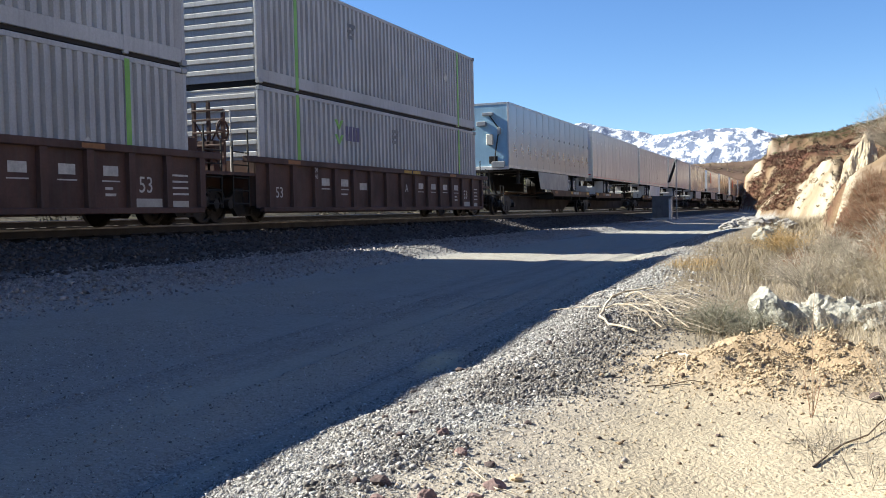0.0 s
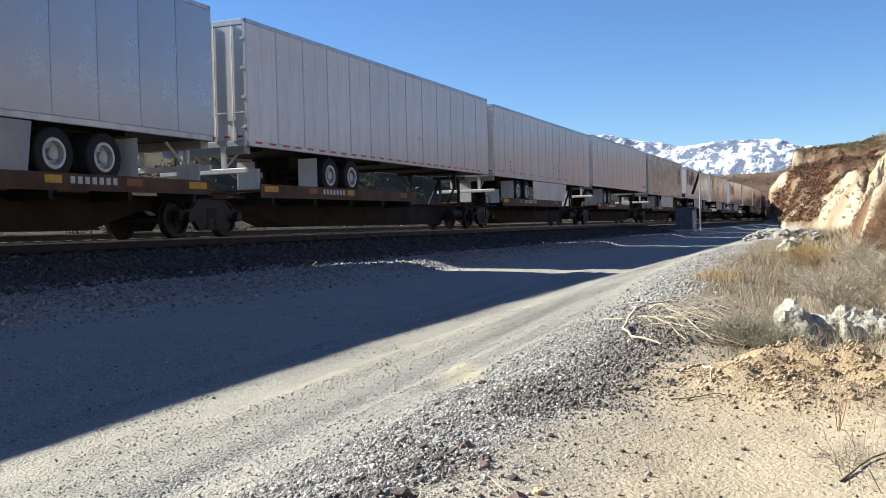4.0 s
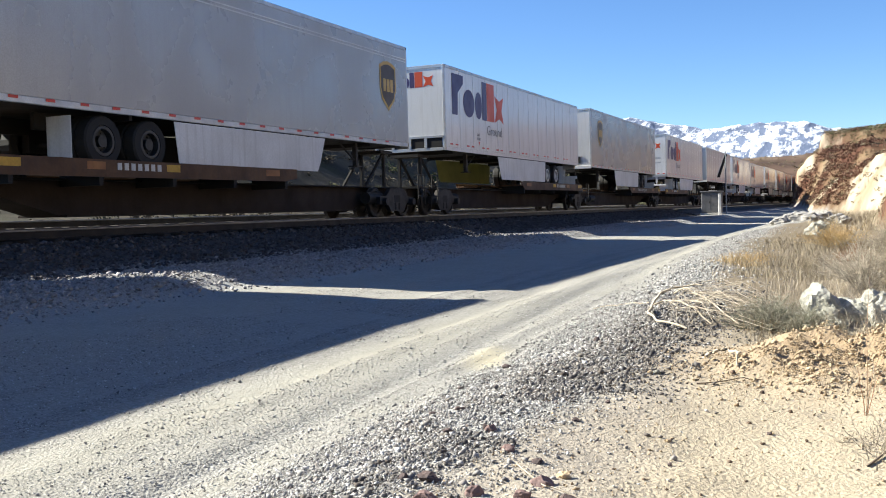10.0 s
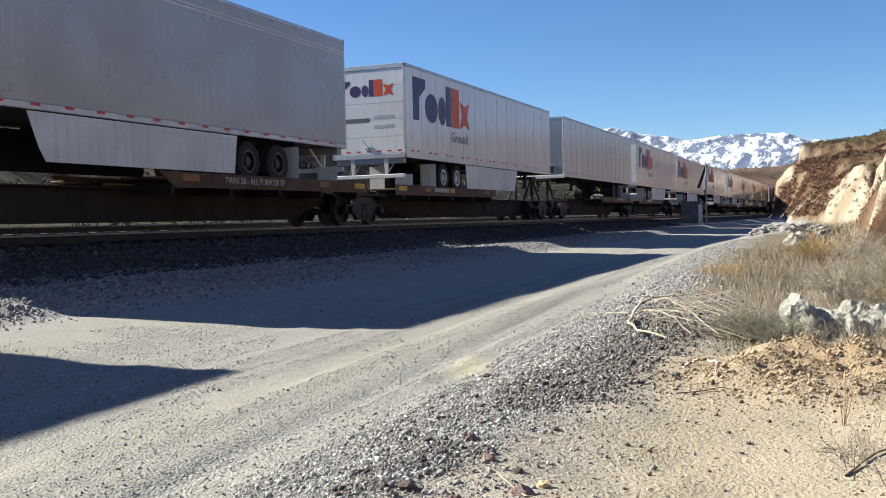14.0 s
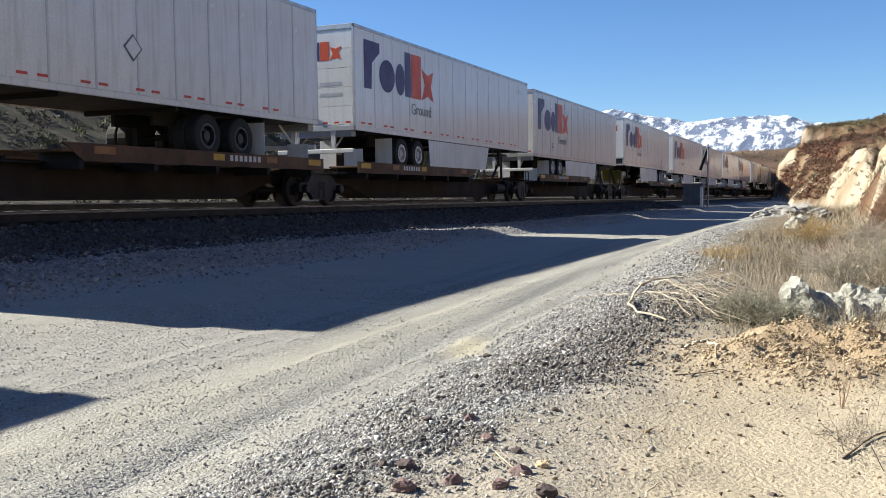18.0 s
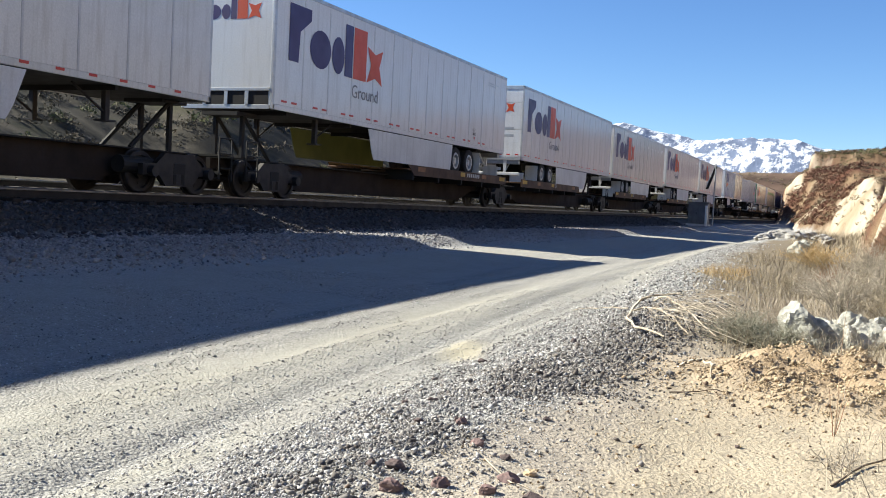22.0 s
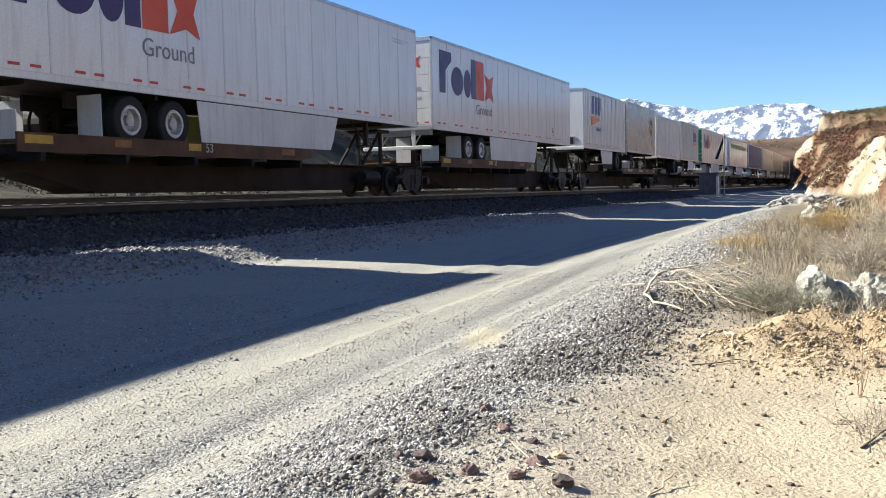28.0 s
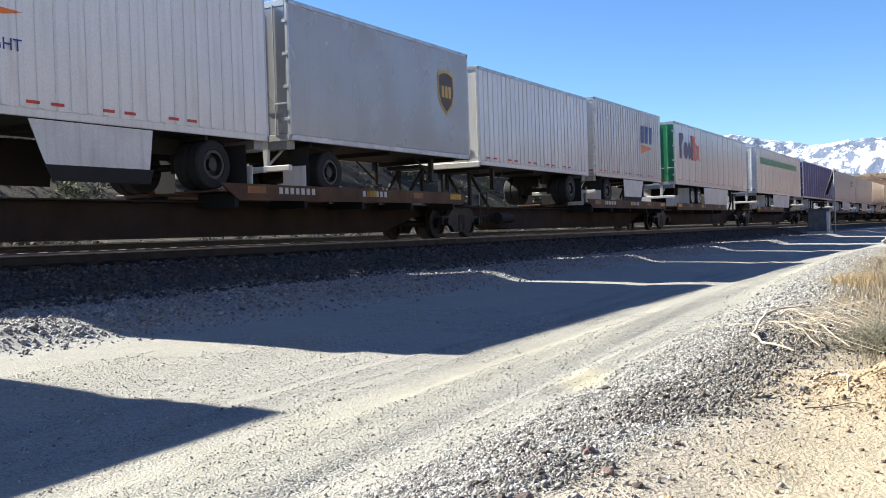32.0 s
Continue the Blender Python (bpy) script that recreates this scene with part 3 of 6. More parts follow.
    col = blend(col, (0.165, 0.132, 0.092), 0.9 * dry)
    # paler loose stone on the far side of the road
    col = blend(col, (0.39, 0.385, 0.365), 1 - ramp(gx + 0.8 * (n1 - 0.5), -8.0, -6.6))
    col = blend(col, (0.25, 0.24, 0.238), 1 - ramp(gx + 0.8 * (n1 - 0.5), -8.4, -7.5))
    # ballast and track bed, their colour darkened for the train's shade
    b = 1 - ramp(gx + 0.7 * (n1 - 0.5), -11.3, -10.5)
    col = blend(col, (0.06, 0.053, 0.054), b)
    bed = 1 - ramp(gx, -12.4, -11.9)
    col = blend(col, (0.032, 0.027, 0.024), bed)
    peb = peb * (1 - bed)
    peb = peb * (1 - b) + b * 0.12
    a2 = np.exp(-((gx + 9.2 + 0.8 * (n1 - 0.5)) / 1.4) ** 4)
    peb = np.clip(peb + 0.35 * a2, 0, 1)
    # bed of the second track, darkened for the gloom seen beneath the train
    far_bed_shade = (1 - ramp(gx, -16.9, -16.0)) * ramp(gx, -23, -21)
    col = blend(col, (0.04, 0.033, 0.028), far_bed_shade)
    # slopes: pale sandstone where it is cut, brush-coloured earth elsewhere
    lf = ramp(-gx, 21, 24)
    # earth behind the tracks has the slope's shade put into its colour
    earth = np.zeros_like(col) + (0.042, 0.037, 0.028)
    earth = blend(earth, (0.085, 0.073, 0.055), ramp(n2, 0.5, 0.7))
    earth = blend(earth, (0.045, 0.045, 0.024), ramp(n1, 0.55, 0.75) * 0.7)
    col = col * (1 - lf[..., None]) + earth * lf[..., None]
    bank, spur, bluff = hills(gx, gy)
    top = np.maximum(np.maximum(bank, spur), bluff)
    rf = np.clip((top - z + 0.35) / 0.3, 0, 1) * ramp(top, 0.15, 0.5)
    away = np.hypot(gx, gy)
    chalk = chalk_at(gx, gy)
    n1, n2 = fbm(gx, gy, 0.16, 4), fbm(gx, gy, 0.5, 3)
    hill = np.zeros_like(col) + (0.135, 0.085, 0.052)
    hill = blend(hill, (0.095, 0.042, 0.028), ramp(n1 + 0.5 * (n3 - 0.5), 0.42, 0.58))
    hill = blend(hill, (0.24, 0.175, 0.105), ramp(n2, 0.5, 0.72) * 0.5)
    hill = blend(hill, (0.115, 0.078, 0.046), 0.6 * ramp(np.degrees(np.arctan2(z - 1, away)), 3.0, 3.6) * ramp(away, 90, 110))
    hill = hill * (1 - chalk[..., None]) + blend(np.zeros_like(col) + (0.40, 0.345, 0.265), (0.25, 0.19, 0.125), ramp(n2, 0.42, 0.66) * 0.85) * chalk[..., None]
    col = col * (1 - rf[..., None]) + hill * rf[..., None]
    far = ramp(np.hypot(gx, gy), 230, 420) * (1 - ramp(-np.abs(gx - TRACK_X), -14, -8) * (1 - ramp(gy, 500, 560)))
    fcol = blend(np.zeros_like(col) + (0.135, 0.088, 0.064), (0.08, 0.052, 0.038), ramp(n3, 0.4, 0.6))
    fcol = blend(fcol, (0.22, 0.165, 0.115), ramp(fbm(gx, gy, 0.02, 4), 0.55, 0.7) * 0.6)
    col = col * (1 - far[..., None]) + fcol * far[..., None]
    peb = np.clip(peb, 0, 1) * (1 - np.maximum(np.maximum(lf, rf), far))
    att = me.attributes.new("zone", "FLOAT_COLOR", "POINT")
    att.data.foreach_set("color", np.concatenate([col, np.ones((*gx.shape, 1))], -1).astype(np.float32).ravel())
    att = me.attributes.new("pebble", "FLOAT", "POINT")
    att.data.foreach_set("value", peb.astype(np.float32).ravel())
    return tagged(new("ground", me), "gravel service road, ballast shoulder, sandy bank and dry cut slopes", "ground", kind="structure")


ground()


def mountains():
    """A snow-covered range beyond the hills."""
    m, nt, p = nodes_of("snow_and_hazy_rock")
    geo = nt.nodes.new("ShaderNodeNewGeometry")
    sep = nt.nodes.new("ShaderNodeSeparateXYZ")
    nt.links.new(geo.outputs["Normal"], sep.inputs[0])
    coord = nt.nodes.new("ShaderNodeTexCoord").outputs["Object"]
    n = noise_node(nt, 0.022, 10.0, 0.72, coord, (1.3, 0.35, 0.9))
    a = nt.nodes.new("ShaderNodeMath")
    a.operation = "MULTIPLY_ADD"
    nt.links.new(n, a.inputs[0])
    a.inputs[1].default_value = 1.5
    nt.links.new(sep.outputs[2], a.inputs[2])
    posz = nt.nodes.new("ShaderNodeSeparateXYZ")
    nt.links.new(coord, posz.inputs[0])
    a2 = nt.nodes.new("ShaderNodeMath")
    a2.operation = "ADD"
    nt.links.new(a.outputs[0], a2.inputs[0])
    nt.links.new(remap(nt, posz.outputs[2], 150.0, 300.0, 0.06, 0.0), a2.inputs[1])
    # the rock's blue is distance haze put into its colour
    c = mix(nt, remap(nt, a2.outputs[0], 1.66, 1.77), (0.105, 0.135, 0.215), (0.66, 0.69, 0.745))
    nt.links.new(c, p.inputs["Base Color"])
    p.inputs["Roughness"].default_value = 0.9
    bump(nt, p, n, 0.8, 14.0)
    xs, ys = np.linspace(-3400, 1500, 400), np.linspace(3050, 4600, 90)
    gx, gy = np.meshgrid(xs, ys)
    ridge = 1 - np.abs(2 * fbm(gx, gy, 0.0032, 6, 0.55) - 1)
    crest = np.interp(gx / 3900, [-0.8, -0.45, -0.26, -0.22, -0.19, -0.15, -0.115, -0.09, -0.07, -0.045, -0.02, 0.05, 0.3],
                      [0.05, 0.07, 0.082, 0.090, 0.082, 0.075, 0.076, 0.078, 0.078, 0.074, 0.068, 0.055, 0.03]) * 3900
    body = np.exp(-((gy - 3900) / 520) ** 2)
    fine = 1 - np.abs(2 * fbm(gx + 0.5 * gy, gy * 0.5, 0.011, 5, 0.6) - 1)
    z = crest * body * (0.91 + 0.09 * ridge ** 1.5) + 26 * (fine - 0.6) * body
    return tagged(new("mountain_range", grid_mesh("mountain_range", xs, ys, z, m)), "distant snow-covered mountain range under blue sky", "mountains", kind="structure")


mountains()


# ---- tracks ----
def track(xc, z, y0, y1, label, tie_to):
    t = thing("railway_track", label, "railway track", (xc, 0, z), kind="structure")
    for s in (-0.72, 0.72):
        r = Shape()
        r.box(s - 0.07, s + 0.07, y0, y1, -0.17, -0.155).box(s - 0.01, s + 0.01, y0, y1, -0.155, -0.045)
        rail = part("rail", r, MAT["rail"], t)
        part("rail_head", Shape().box(s - 0.036, s + 0.036, y0, y1, -0.045, 0.0, 0.01), MAT["rail_top"], rail, "worn shiny rail head")
    me = shared("tie", MAT["tie"], lambda: Shape().box(-1.3, 1.3, -0.11, 0.11, -0.33, -0.172, 0.015))
    plate = shared("tie_plate", MAT["rail"], lambda: Shape().box(-0.1, 0.1, -0.08, 0.08, -0.175, -0.158))
    y = tie_to[0]
    while y < tie_to[1]:
        tie = part("tie", me, MAT["tie"], t, at=(random.uniform(-0.03, 0.03), y, random.uniform(-0.012, 0.006)))
        tie.rotation_euler.z = random.uniform(-0.012, 0.012)
        if y < 40:
            for s in (-0.72, 0.72):
                part("tie_plate", plate, MAT["rail"], tie, at=(s, 0, 0))
        y += 0.55
    return t


track(TRACK_X, RAIL_Z, -60, 620, "near railway track with worn rails on ballast darkened for shade", (2, 70))
track(-18.9, 1.06, -60, 620, "second railway track behind the train", (2, 60))


# ---- train ----
MOVING = []
WHEELS = [[], []]
SPEED = 10.0


def rolling(name, label, category, u, group=""):
    """A thing of the train whose origin lies u metres up the line at the start, on the rail tops."""
    ob = thing(name, label, category, (TRACK_X, u, RAIL_Z), group)
    MOVING.append((ob, u))
    return ob


def truck(parent, y):
    """A two-axle railway truck centred at y."""
    def frame_shape():
        s = Shape()
        for x in (0,):
            pts = [(-1.12, 0.36), (-1.12, 0.58), (-0.72, 0.6), (-0.45, 0.82), (0.45, 0.82), (0.72, 0.6), (1.12, 0.58), (1.12, 0.36), (0.66, 0.4), (0.42, 0.16), (-0.42, 0.16), (-0.66, 0.4)]
            s.plate(pts, -0.06, 0.06)
        return s
    t = part("truck", shared("truck", MAT["under"], lambda: Shape().box(-1.05, 1.05, -0.22, 0.22, 0.38, 0.66, 0.04)), MAT["under"], parent, at=(0, y, 0))
    for x in (-0.98, 0.98):
        part("side_frame", shared("side_frame", MAT["grease"], frame_shape), MAT["grease"], t, at=(x, 0, 0))
    for x in (-0.98, 0.98):
        part("spring_nest", shared("spring_nest", MAT["under"], lambda: Shape().cyl("z", (0, -0.13), 0.09, 0.2, 0.4, 10).cyl("z", (0, 0.13), 0.09, 0.2, 0.4, 10)), MAT["under"], t, at=(x, 0, 0))
        for yy in (-0.89, 0.89):
            part("bearing_cap", shared("bearing_cap", MAT["grease"], lambda: Shape().cyl("x", (0, 0), 0.11, -0.09, 0.09, 14)), MAT["grease"], t, at=(x + math.copysign(0.1, x), yy, 0.44))

    def wheel_shape():
        s = Shape().cyl("x", (0, 0), 0.075, -1.0, 1.0, 12)
        for x in (-1, 1):
            a = x * 0.66
            s.ring((0, 0), 0.455, 0.36, a - 0.012, a + 0.012, 28)
            s.ring((0, 0), 0.42, 0.33, min(a, a + x * 0.13), max(a, a + x * 0.13), 28)
            s.cyl("x", (0, 0), 0.345, a + x * 0.03, a + x * 0.07, 28)
            s.cyl("x", (0, 0), 0.14, a + x * 0.01, a + x * 0.15, 14)
            for k in range(5):
                w = 2 * math.pi * k / 5
                s.box(a + x * 0.065, a + x * 0.078, 0.22 * math.cos(w) - 0.035, 0.22 * math.cos(w) + 0.035, 0.22 * math.sin(w) - 0.035, 0.22 * math.sin(w) + 0.035)
        return s
    for k, yy in enumerate((-0.89, 0.89)):
        w = part("wheelset", shared("wheelset", MAT["grease"], wheel_shape), MAT["grease"], t, at=(0, yy, 0.42))
        WHEELS[k].append(w)
    return t


def letters(text, size, material, parent, at, along="side", name="lettering", label=""):
    """Words in the built-in font, standing on a side (facing +x) or on an end (facing -y)."""
    cu = bpy.data.curves.new(name, "FONT")
    cu.body, cu.size, cu.extrude = text, size, 0.002
    cu.resolution_u = 3
    tmp = bpy.data.objects.new(name, cu)
    scene.collection.objects.link(tmp)
    bpy.context.view_layer.update()
    me = bpy.data.meshes.new_from_object(tmp.evaluated_get(bpy.context.evaluated_depsgraph_get()))
    scene.collection.objects.unlink(tmp)
    bpy.data.objects.remove(tmp)
    me.materials.clear()
    me.materials.append(material)
    ob = part(name, me, material, parent, label, at)
    ob.rotation_euler = (math.pi / 2, 0, math.pi / 2) if along == "side" else (math.pi / 2, 0, 0)
    return ob


def disc(cy, cz, ry, rz, n=20):
    return [(cy + ry * math.cos(2 * math.pi * i / n), cz + rz * math.sin(2 * math.pi * i / n)) for i in range(n)]


def parcel_mark(parent, y, z, w, h, x, side=True, faded=False):
    """A two-tone wordmark, as plain blocks: purple on the near part, orange on the rest."""
    put = (lambda s, pts: s.plate(pts, x, x + 0.003)) if side else (lambda s, pts: s.front(pts, x - 0.003, x))
    a, b = Shape(), Shape()
    r = lambda y0, y1, z0, z1: [(y + w * y0, z + h * z0), (y + w * y1, z + h * z0), (y + w * y1, z + h * z1), (y + w * y0, z + h * z1)]
    put(a, [(y + w * p, z + h * q) for p, q in ((0.0, 0.0), (0.09, 0.0), (0.1, 0.55), (0.2, 0.8), (0.2, 1.0), (0.0, 1.0))])
    put(a, disc(y + w * 0.3, z + h * 0.35, w * 0.105, h * 0.35)), put(a, disc(y + w * 0.483, z + h * 0.35, w * 0.066, h * 0.35))
    put(a, r(0.555, 0.64, 0, 1.0))
    put(b, r(0.65, 0.8, 0, 1.0))
    put(b, [(y + w * p, z + h * q) for p, q in ((0.81, 0.0), (0.91, 0.12), (1.0, 0.0), (0.96, 0.36), (1.0, 0.72), (0.91, 0.6), (0.81, 0.72), (0.86, 0.36))])
    part("purple_mark", a, MAT["purple"], parent, "purple half of a wordmark")
    part("orange_mark", b, MAT["orange"], parent, "orange half of a wordmark")


def shield_mark(parent, y, z, w, x):
    """A brown and gold shield, as plain shapes."""
    out = lambda k: [(y + w * p * k, z + w * 1.2 * q * k) for p, q in ((-0.5, 0.45), (-0.25, 0.53), (0, 0.56), (0.25, 0.53), (0.5, 0.45), (0.5, -0.1), (0.38, -0.36), (0, -0.62), (-0.38, -0.36), (-0.5, -0.1))]
    part("shield_edge", Shape().plate(out(1.0), x, x + 0.003), MAT["gold"], parent, "gold shield outline")
    part("shield", Shape().plate(out(0.86), x + 0.003, x + 0.006), MAT["shield_brown"], parent, "dark brown shield")
    s = Shape()
    for p in (-0.22, 0.0, 0.22):
        s.box(x + 0.006, x + 0.009, y + w * (p - 0.08), y + w * (p + 0.08), z - w * 0.2, z + w * 0.16)
    part("shield_strokes", s, MAT["gold"], parent, "gold strokes on the shield")


def arrow_mark(parent, y, z, w, h, x, side=True):
    """Blue slanted bars over an orange wedge, as plain shapes."""
    put = (lambda s, pts: s.plate(pts, x, x + 0.003)) if side else (lambda s, pts: s.front(pts, x - 0.003, x))
    a, b = Shape(), Shape()
    for k in range(3):
        p = 0.34 * k
        put(a, [(y + w * (p + 0.04), z + h * 0.4), (y + w * (p + 0.26), z + h * 0.4), (y + w * (p + 0.32), z + h), (y + w * (p + 0.1), z + h)])
    put(b, [(y, z), (y + w, z + h * 0.26), (y, z + h * 0.34)])
    part("blue_mark", a, MAT["ink_blue"], parent, "blue bars of a wordmark")
    part("orange_wedge", b, MAT["ink_orange"], parent, "orange wedge below the wordmark")


def tyres(parent, y, z, metal="rim"):
    """One axle with dual tyres, its axle and its white rims."""
    ax = part("axle", shared("axle", MAT["under"], lambda: Shape().cyl("x", (0, 0), 0.07, -1.1, 1.1, 10)), MAT["under"], parent, at=(0, y, z))
    for x in (-1.2, -0.9, 0.6, 0.9):
        w = part("tyre", shared("tyre", MAT["rubber"], lambda: Shape().ring((0, 0), 0.465, 0.29, 0, 0.28, 28)), MAT["rubber"], ax, at=(x, 0, 0))
    for x, s in ((-0.95, -1), (0.95, 1)):
        def rim():
            q = Shape().ring((0, 0), 0.29, 0.22, 0.0, 0.23, 24).cyl("x", (0, 0), 0.225, 0.08, 0.1, 24).cyl("x", (0, 0), 0.11, 0.1, 0.2, 14)
            for k in range(10):
                a = 2 * math.pi * k / 10
                q.cyl("x", (0.165 * math.cos(a), 0.165 * math.sin(a)), 0.018, 0.1, 0.13, 6)
            return q
        r = part("rim", shared("rim|" + metal, MAT[metal], rim), MAT[metal], ax, at=(x, 0, 0))
        r.scale.x = s


def highway_trailer(u, length, nose_near, skin, label, seams=13, ribbed=False, skirt=True, z0=2.07, z1=5.0, marks=None, reefer=False, nose=None, short=False, door=None, red="pairs", rims="rim", back=3.3, roll_up=False):
    """A road trailer on the train. y runs up the line from its near end. nose_near: its front faces back along the line towards the camera."""
    t = rolling("highway_trailer", label, "trailer", u, "trailers on the train")
    L, hw = length, 1.295
    body = part("body", Shape().box(-hw + 0.01, hw - 0.012, 0.03, L - 0.03, z0 + 0.12, z1 - 0.06), MAT[skin], t)
    part("roof", Shape().box(-hw + 0.02, hw - 0.03, 0.02, L - 0.02, z1 - 0.06, z1 - 0.01, 0.012), MAT["roof"], t)
    for x in (-hw, hw - 0.05):
        part("top_rail", Shape().box(x, x + 0.05, 0, L, z1 - 0.1, z1, 0.012), MAT["trim"], t)
        part("bottom_rail", Shape().box(x, x + 0.05, 0, L, z0, z0 + 0.13, 0.012), MAT["trim" if skin not in ("white", "white_dull") else skin], t)
    part("floor", Shape().box(-hw + 0.06, hw - 0.06, 0.05, L - 0.05, z0 + 0.02, z0 + 0.12), MAT["under"], t)
    # side sheets, each with its own raised seams
    n = seams
    w = (L - 0.1) / n

    key = "%.3f%s%.2f%.2f" % (w, skin, z0, z1)
    me = shared("side_sheet|" + key, MAT[skin], lambda: Shape().box(0, 0.008, 0.008, w - 0.008, z0 + 0.132, z1 - 0.102))
    joint = "seam_pale" if skin == "white" else skin if skin == "silver" else "seam"
    seam = shared("sheet_seam|" + key, MAT[joint], lambda: Shape().box(0.008, 0.017, -0.02, 0.03, z0 + 0.132, z1 - 0.102))
    rib = shared("sheet_rib|" + key, MAT[skin], lambda: Shape().box(0.008, 0.03, -0.05, 0.05, z0 + 0.14, z1 - 0.11, 0.008)) if ribbed else None
    for k in range(n):
        part("side_sheet", me, MAT[skin], body, at=(hw - 0.011, 0.05 + k * w, 0))
        if k and n > 1:
            part("sheet_seam", seam, MAT[joint], body, at=(hw - 0.011, 0.05 + k * w, 0))
        for q in range(1, 4) if ribbed else ():
            part("sheet_rib", rib, MAT[skin], body, at=(hw - 0.011, 0.05 + k * w + w * q / 4, 0))
    x = hw + (0.02 if ribbed else 0.007)
    if red:
        step = {"pairs": 1.45, "singles": 0.78, "tape": 0.6}[red]
        me_r = shared("reflector|" + red, MAT["red"], lambda: Shape().box(0, 0.003, 0, {"pairs": 0.24, "singles": 0.2, "tape": 0.3}[red], 0, 0.05))
        for k in range(int((L - 0.4) / step)):
            for q in (0.35, 0.8) if red == "pairs" else (0.3,):
                part("reflector", me_r, MAT["red"], t, at=(x, q + k * step, z0 + (0.2 if red == "pairs" else 0.09) - (0 if red == "pairs" else 0.02)))
    rear, front = (L, 0.0) if nose_near else (0.0, L)
    s = -1 if nose_near else 1  # from the rear inwards
    ends = lambda a, b: (min(a, b), max(a, b))
    # rear frame and two doors
    f = Shape()
    y0, y1 = ends(rear - s * 0.0, rear + s * 0.06)
    for xx in (-hw, hw - 0.07):
        f.box(xx, xx + 0.07, y0, y1, z0, z1, 0.008)
    f.box(-hw + 0.07, hw - 0.07, y0, y1, z1 - 0.14, z1, 0.008).box(-hw + 0.07, hw - 0.07, y0, y1, z0, z0 + 0.14, 0.008)
    part("rear_frame", f, MAT["trim"], t)
    y0, y1 = ends(rear + s * 0.004, rear + s * 0.04)
    if roll_up:
        d = part("roll_up_door", Shape().box(-hw + 0.075, hw - 0.075, *ends(rear + s * 0.03, rear + s * 0.05), z0 + 0.145, z1 - 0.145), MAT[door or skin], t, "white roll-up rear door")
        for k in range(5):
            zz = z0 + 0.145 + (z1 - z0 - 0.29) * k / 5
            part("door_panel", Shape().box(-hw + 0.08, hw - 0.08, *ends(rear + s * 0.012, rear + s * 0.03), zz + 0.004, zz + (z1 - z0 - 0.29) / 5 - 0.004, 0.004), MAT[door or skin], d)
        part("door_latch", Shape().box(-0.12, 0.16, *ends(rear - s * 0.02, rear + s * 0.012), z0 + 0.3, z0 + 0.36, 0.01).bar((0.0, rear - s * 0.02, z0 + 0.35), (-0.16, rear - s * 0.03, z0 + 0.55), 0.02), MAT["trim"], d)
    for a, b in () if roll_up else ((-hw + 0.075, -0.005), (0.005, hw - 0.075)):
        d = part("door", Shape().box(a, b, y0, y1, z0 + 0.145, z1 - 0.145, 0.01), MAT[door or skin], t)
        for k in range(2):
            xx = a + (b - a) * (0.36 + 0.4 * k)
            yy = rear - s * 0.012
            part("lock_rod", Shape().cyl("z", (xx, yy), 0.012, z0 + 0.1, z1 - 0.1, 8), MAT[door or skin], d)
            part("door_handle", Shape().box(xx - 0.01, xx + 0.32, *ends(rear - s * 0.02, rear - s * 0.035), z0 + 0.75, z0 + 0.79, 0.006), MAT["trim"], d)
        for k in range(4):
            zz = z0 + 0.4 + k * 0.68
            xh = a if abs(a) > abs(b) else b
            part("hinge", Shape().box(xh - 0.06, xh + 0.06, *ends(rear - s * 0.004, rear - s * 0.02), zz, zz + 0.07, 0.006), MAT["trim"], d)
    if red:
        for k in range(7):
            part("reflector", Shape().box(-1.15 + k * 0.36, -1.0 + k * 0.36, *ends(rear + s * 0.003, rear + s * 0.006 - s * 0.006), z0 + 0.2, z0 + 0.25), MAT["red"], t)
    # rear under-ride guard
    g = part("underride_guard", Shape().box(-1.22, 1.22, *ends(rear + s * 0.01, rear + s * 0.11), z0 - 0.62, z0 - 0.5, 0.015), MAT["skirt"], t, "pale steel rear guard")
    for xx in (-0.62, 0.55):
        part("guard_post", Shape().front([(xx - 0.01, z0 - 0.5), (xx + 0.08, z0 - 0.5), (xx + 0.11, z0), (xx - 0.04, z0)], *ends(rear + s * 0.02, rear + s * 0.1)), MAT["skirt"], g)
        part("guard_brace", Shape().bar((xx + 0.03, rear + s * 0.06, z0 - 0.52), (xx + 0.03, rear + s * 0.75, z0 - 0.02), 0.03), MAT["skirt"], g)
    part("rear_flap", Shape().box(0.66, 1.26, *ends(rear + s * 0.5, rear + s * 0.515), z0 - 1.05, z0 - 0.5), MAT["skirt"], t, "pale hanging mudflap")
    part("rear_sill", Shape().box(-1.15, 1.15, *ends(rear + s * 0.04, rear + s * 0.3), z0 - 0.16, z0 + 0.02), MAT["galv"], t)
    # nose
    y0, y1 = ends(front, front - (-s) * -0.0 + s * 0.0 + (0.04 if nose_near else -0.04))
    part("front_wall", Shape().box(-hw + 0.02, hw - 0.02, y0, y1, z0 + 0.1, z1 - 0.05, 0.01), MAT[nose or skin], t)
    fr = -1 if nose_near else 1  # outwards at the nose
    for xx in (-hw, hw - 0.09):
        part("front_corner_post", Shape().box(xx, xx + 0.09, *ends(front - fr * 0.09, front + fr * 0.012), z0, z1, 0.02), MAT["trim"], t)
    for zz in (z0, z1 - 0.1):
        part("front_header", Shape().box(-hw + 0.09, hw - 0.09, *ends(front, front + fr * 0.012), zz, zz + 0.1, 0.004), MAT["trim"], t)
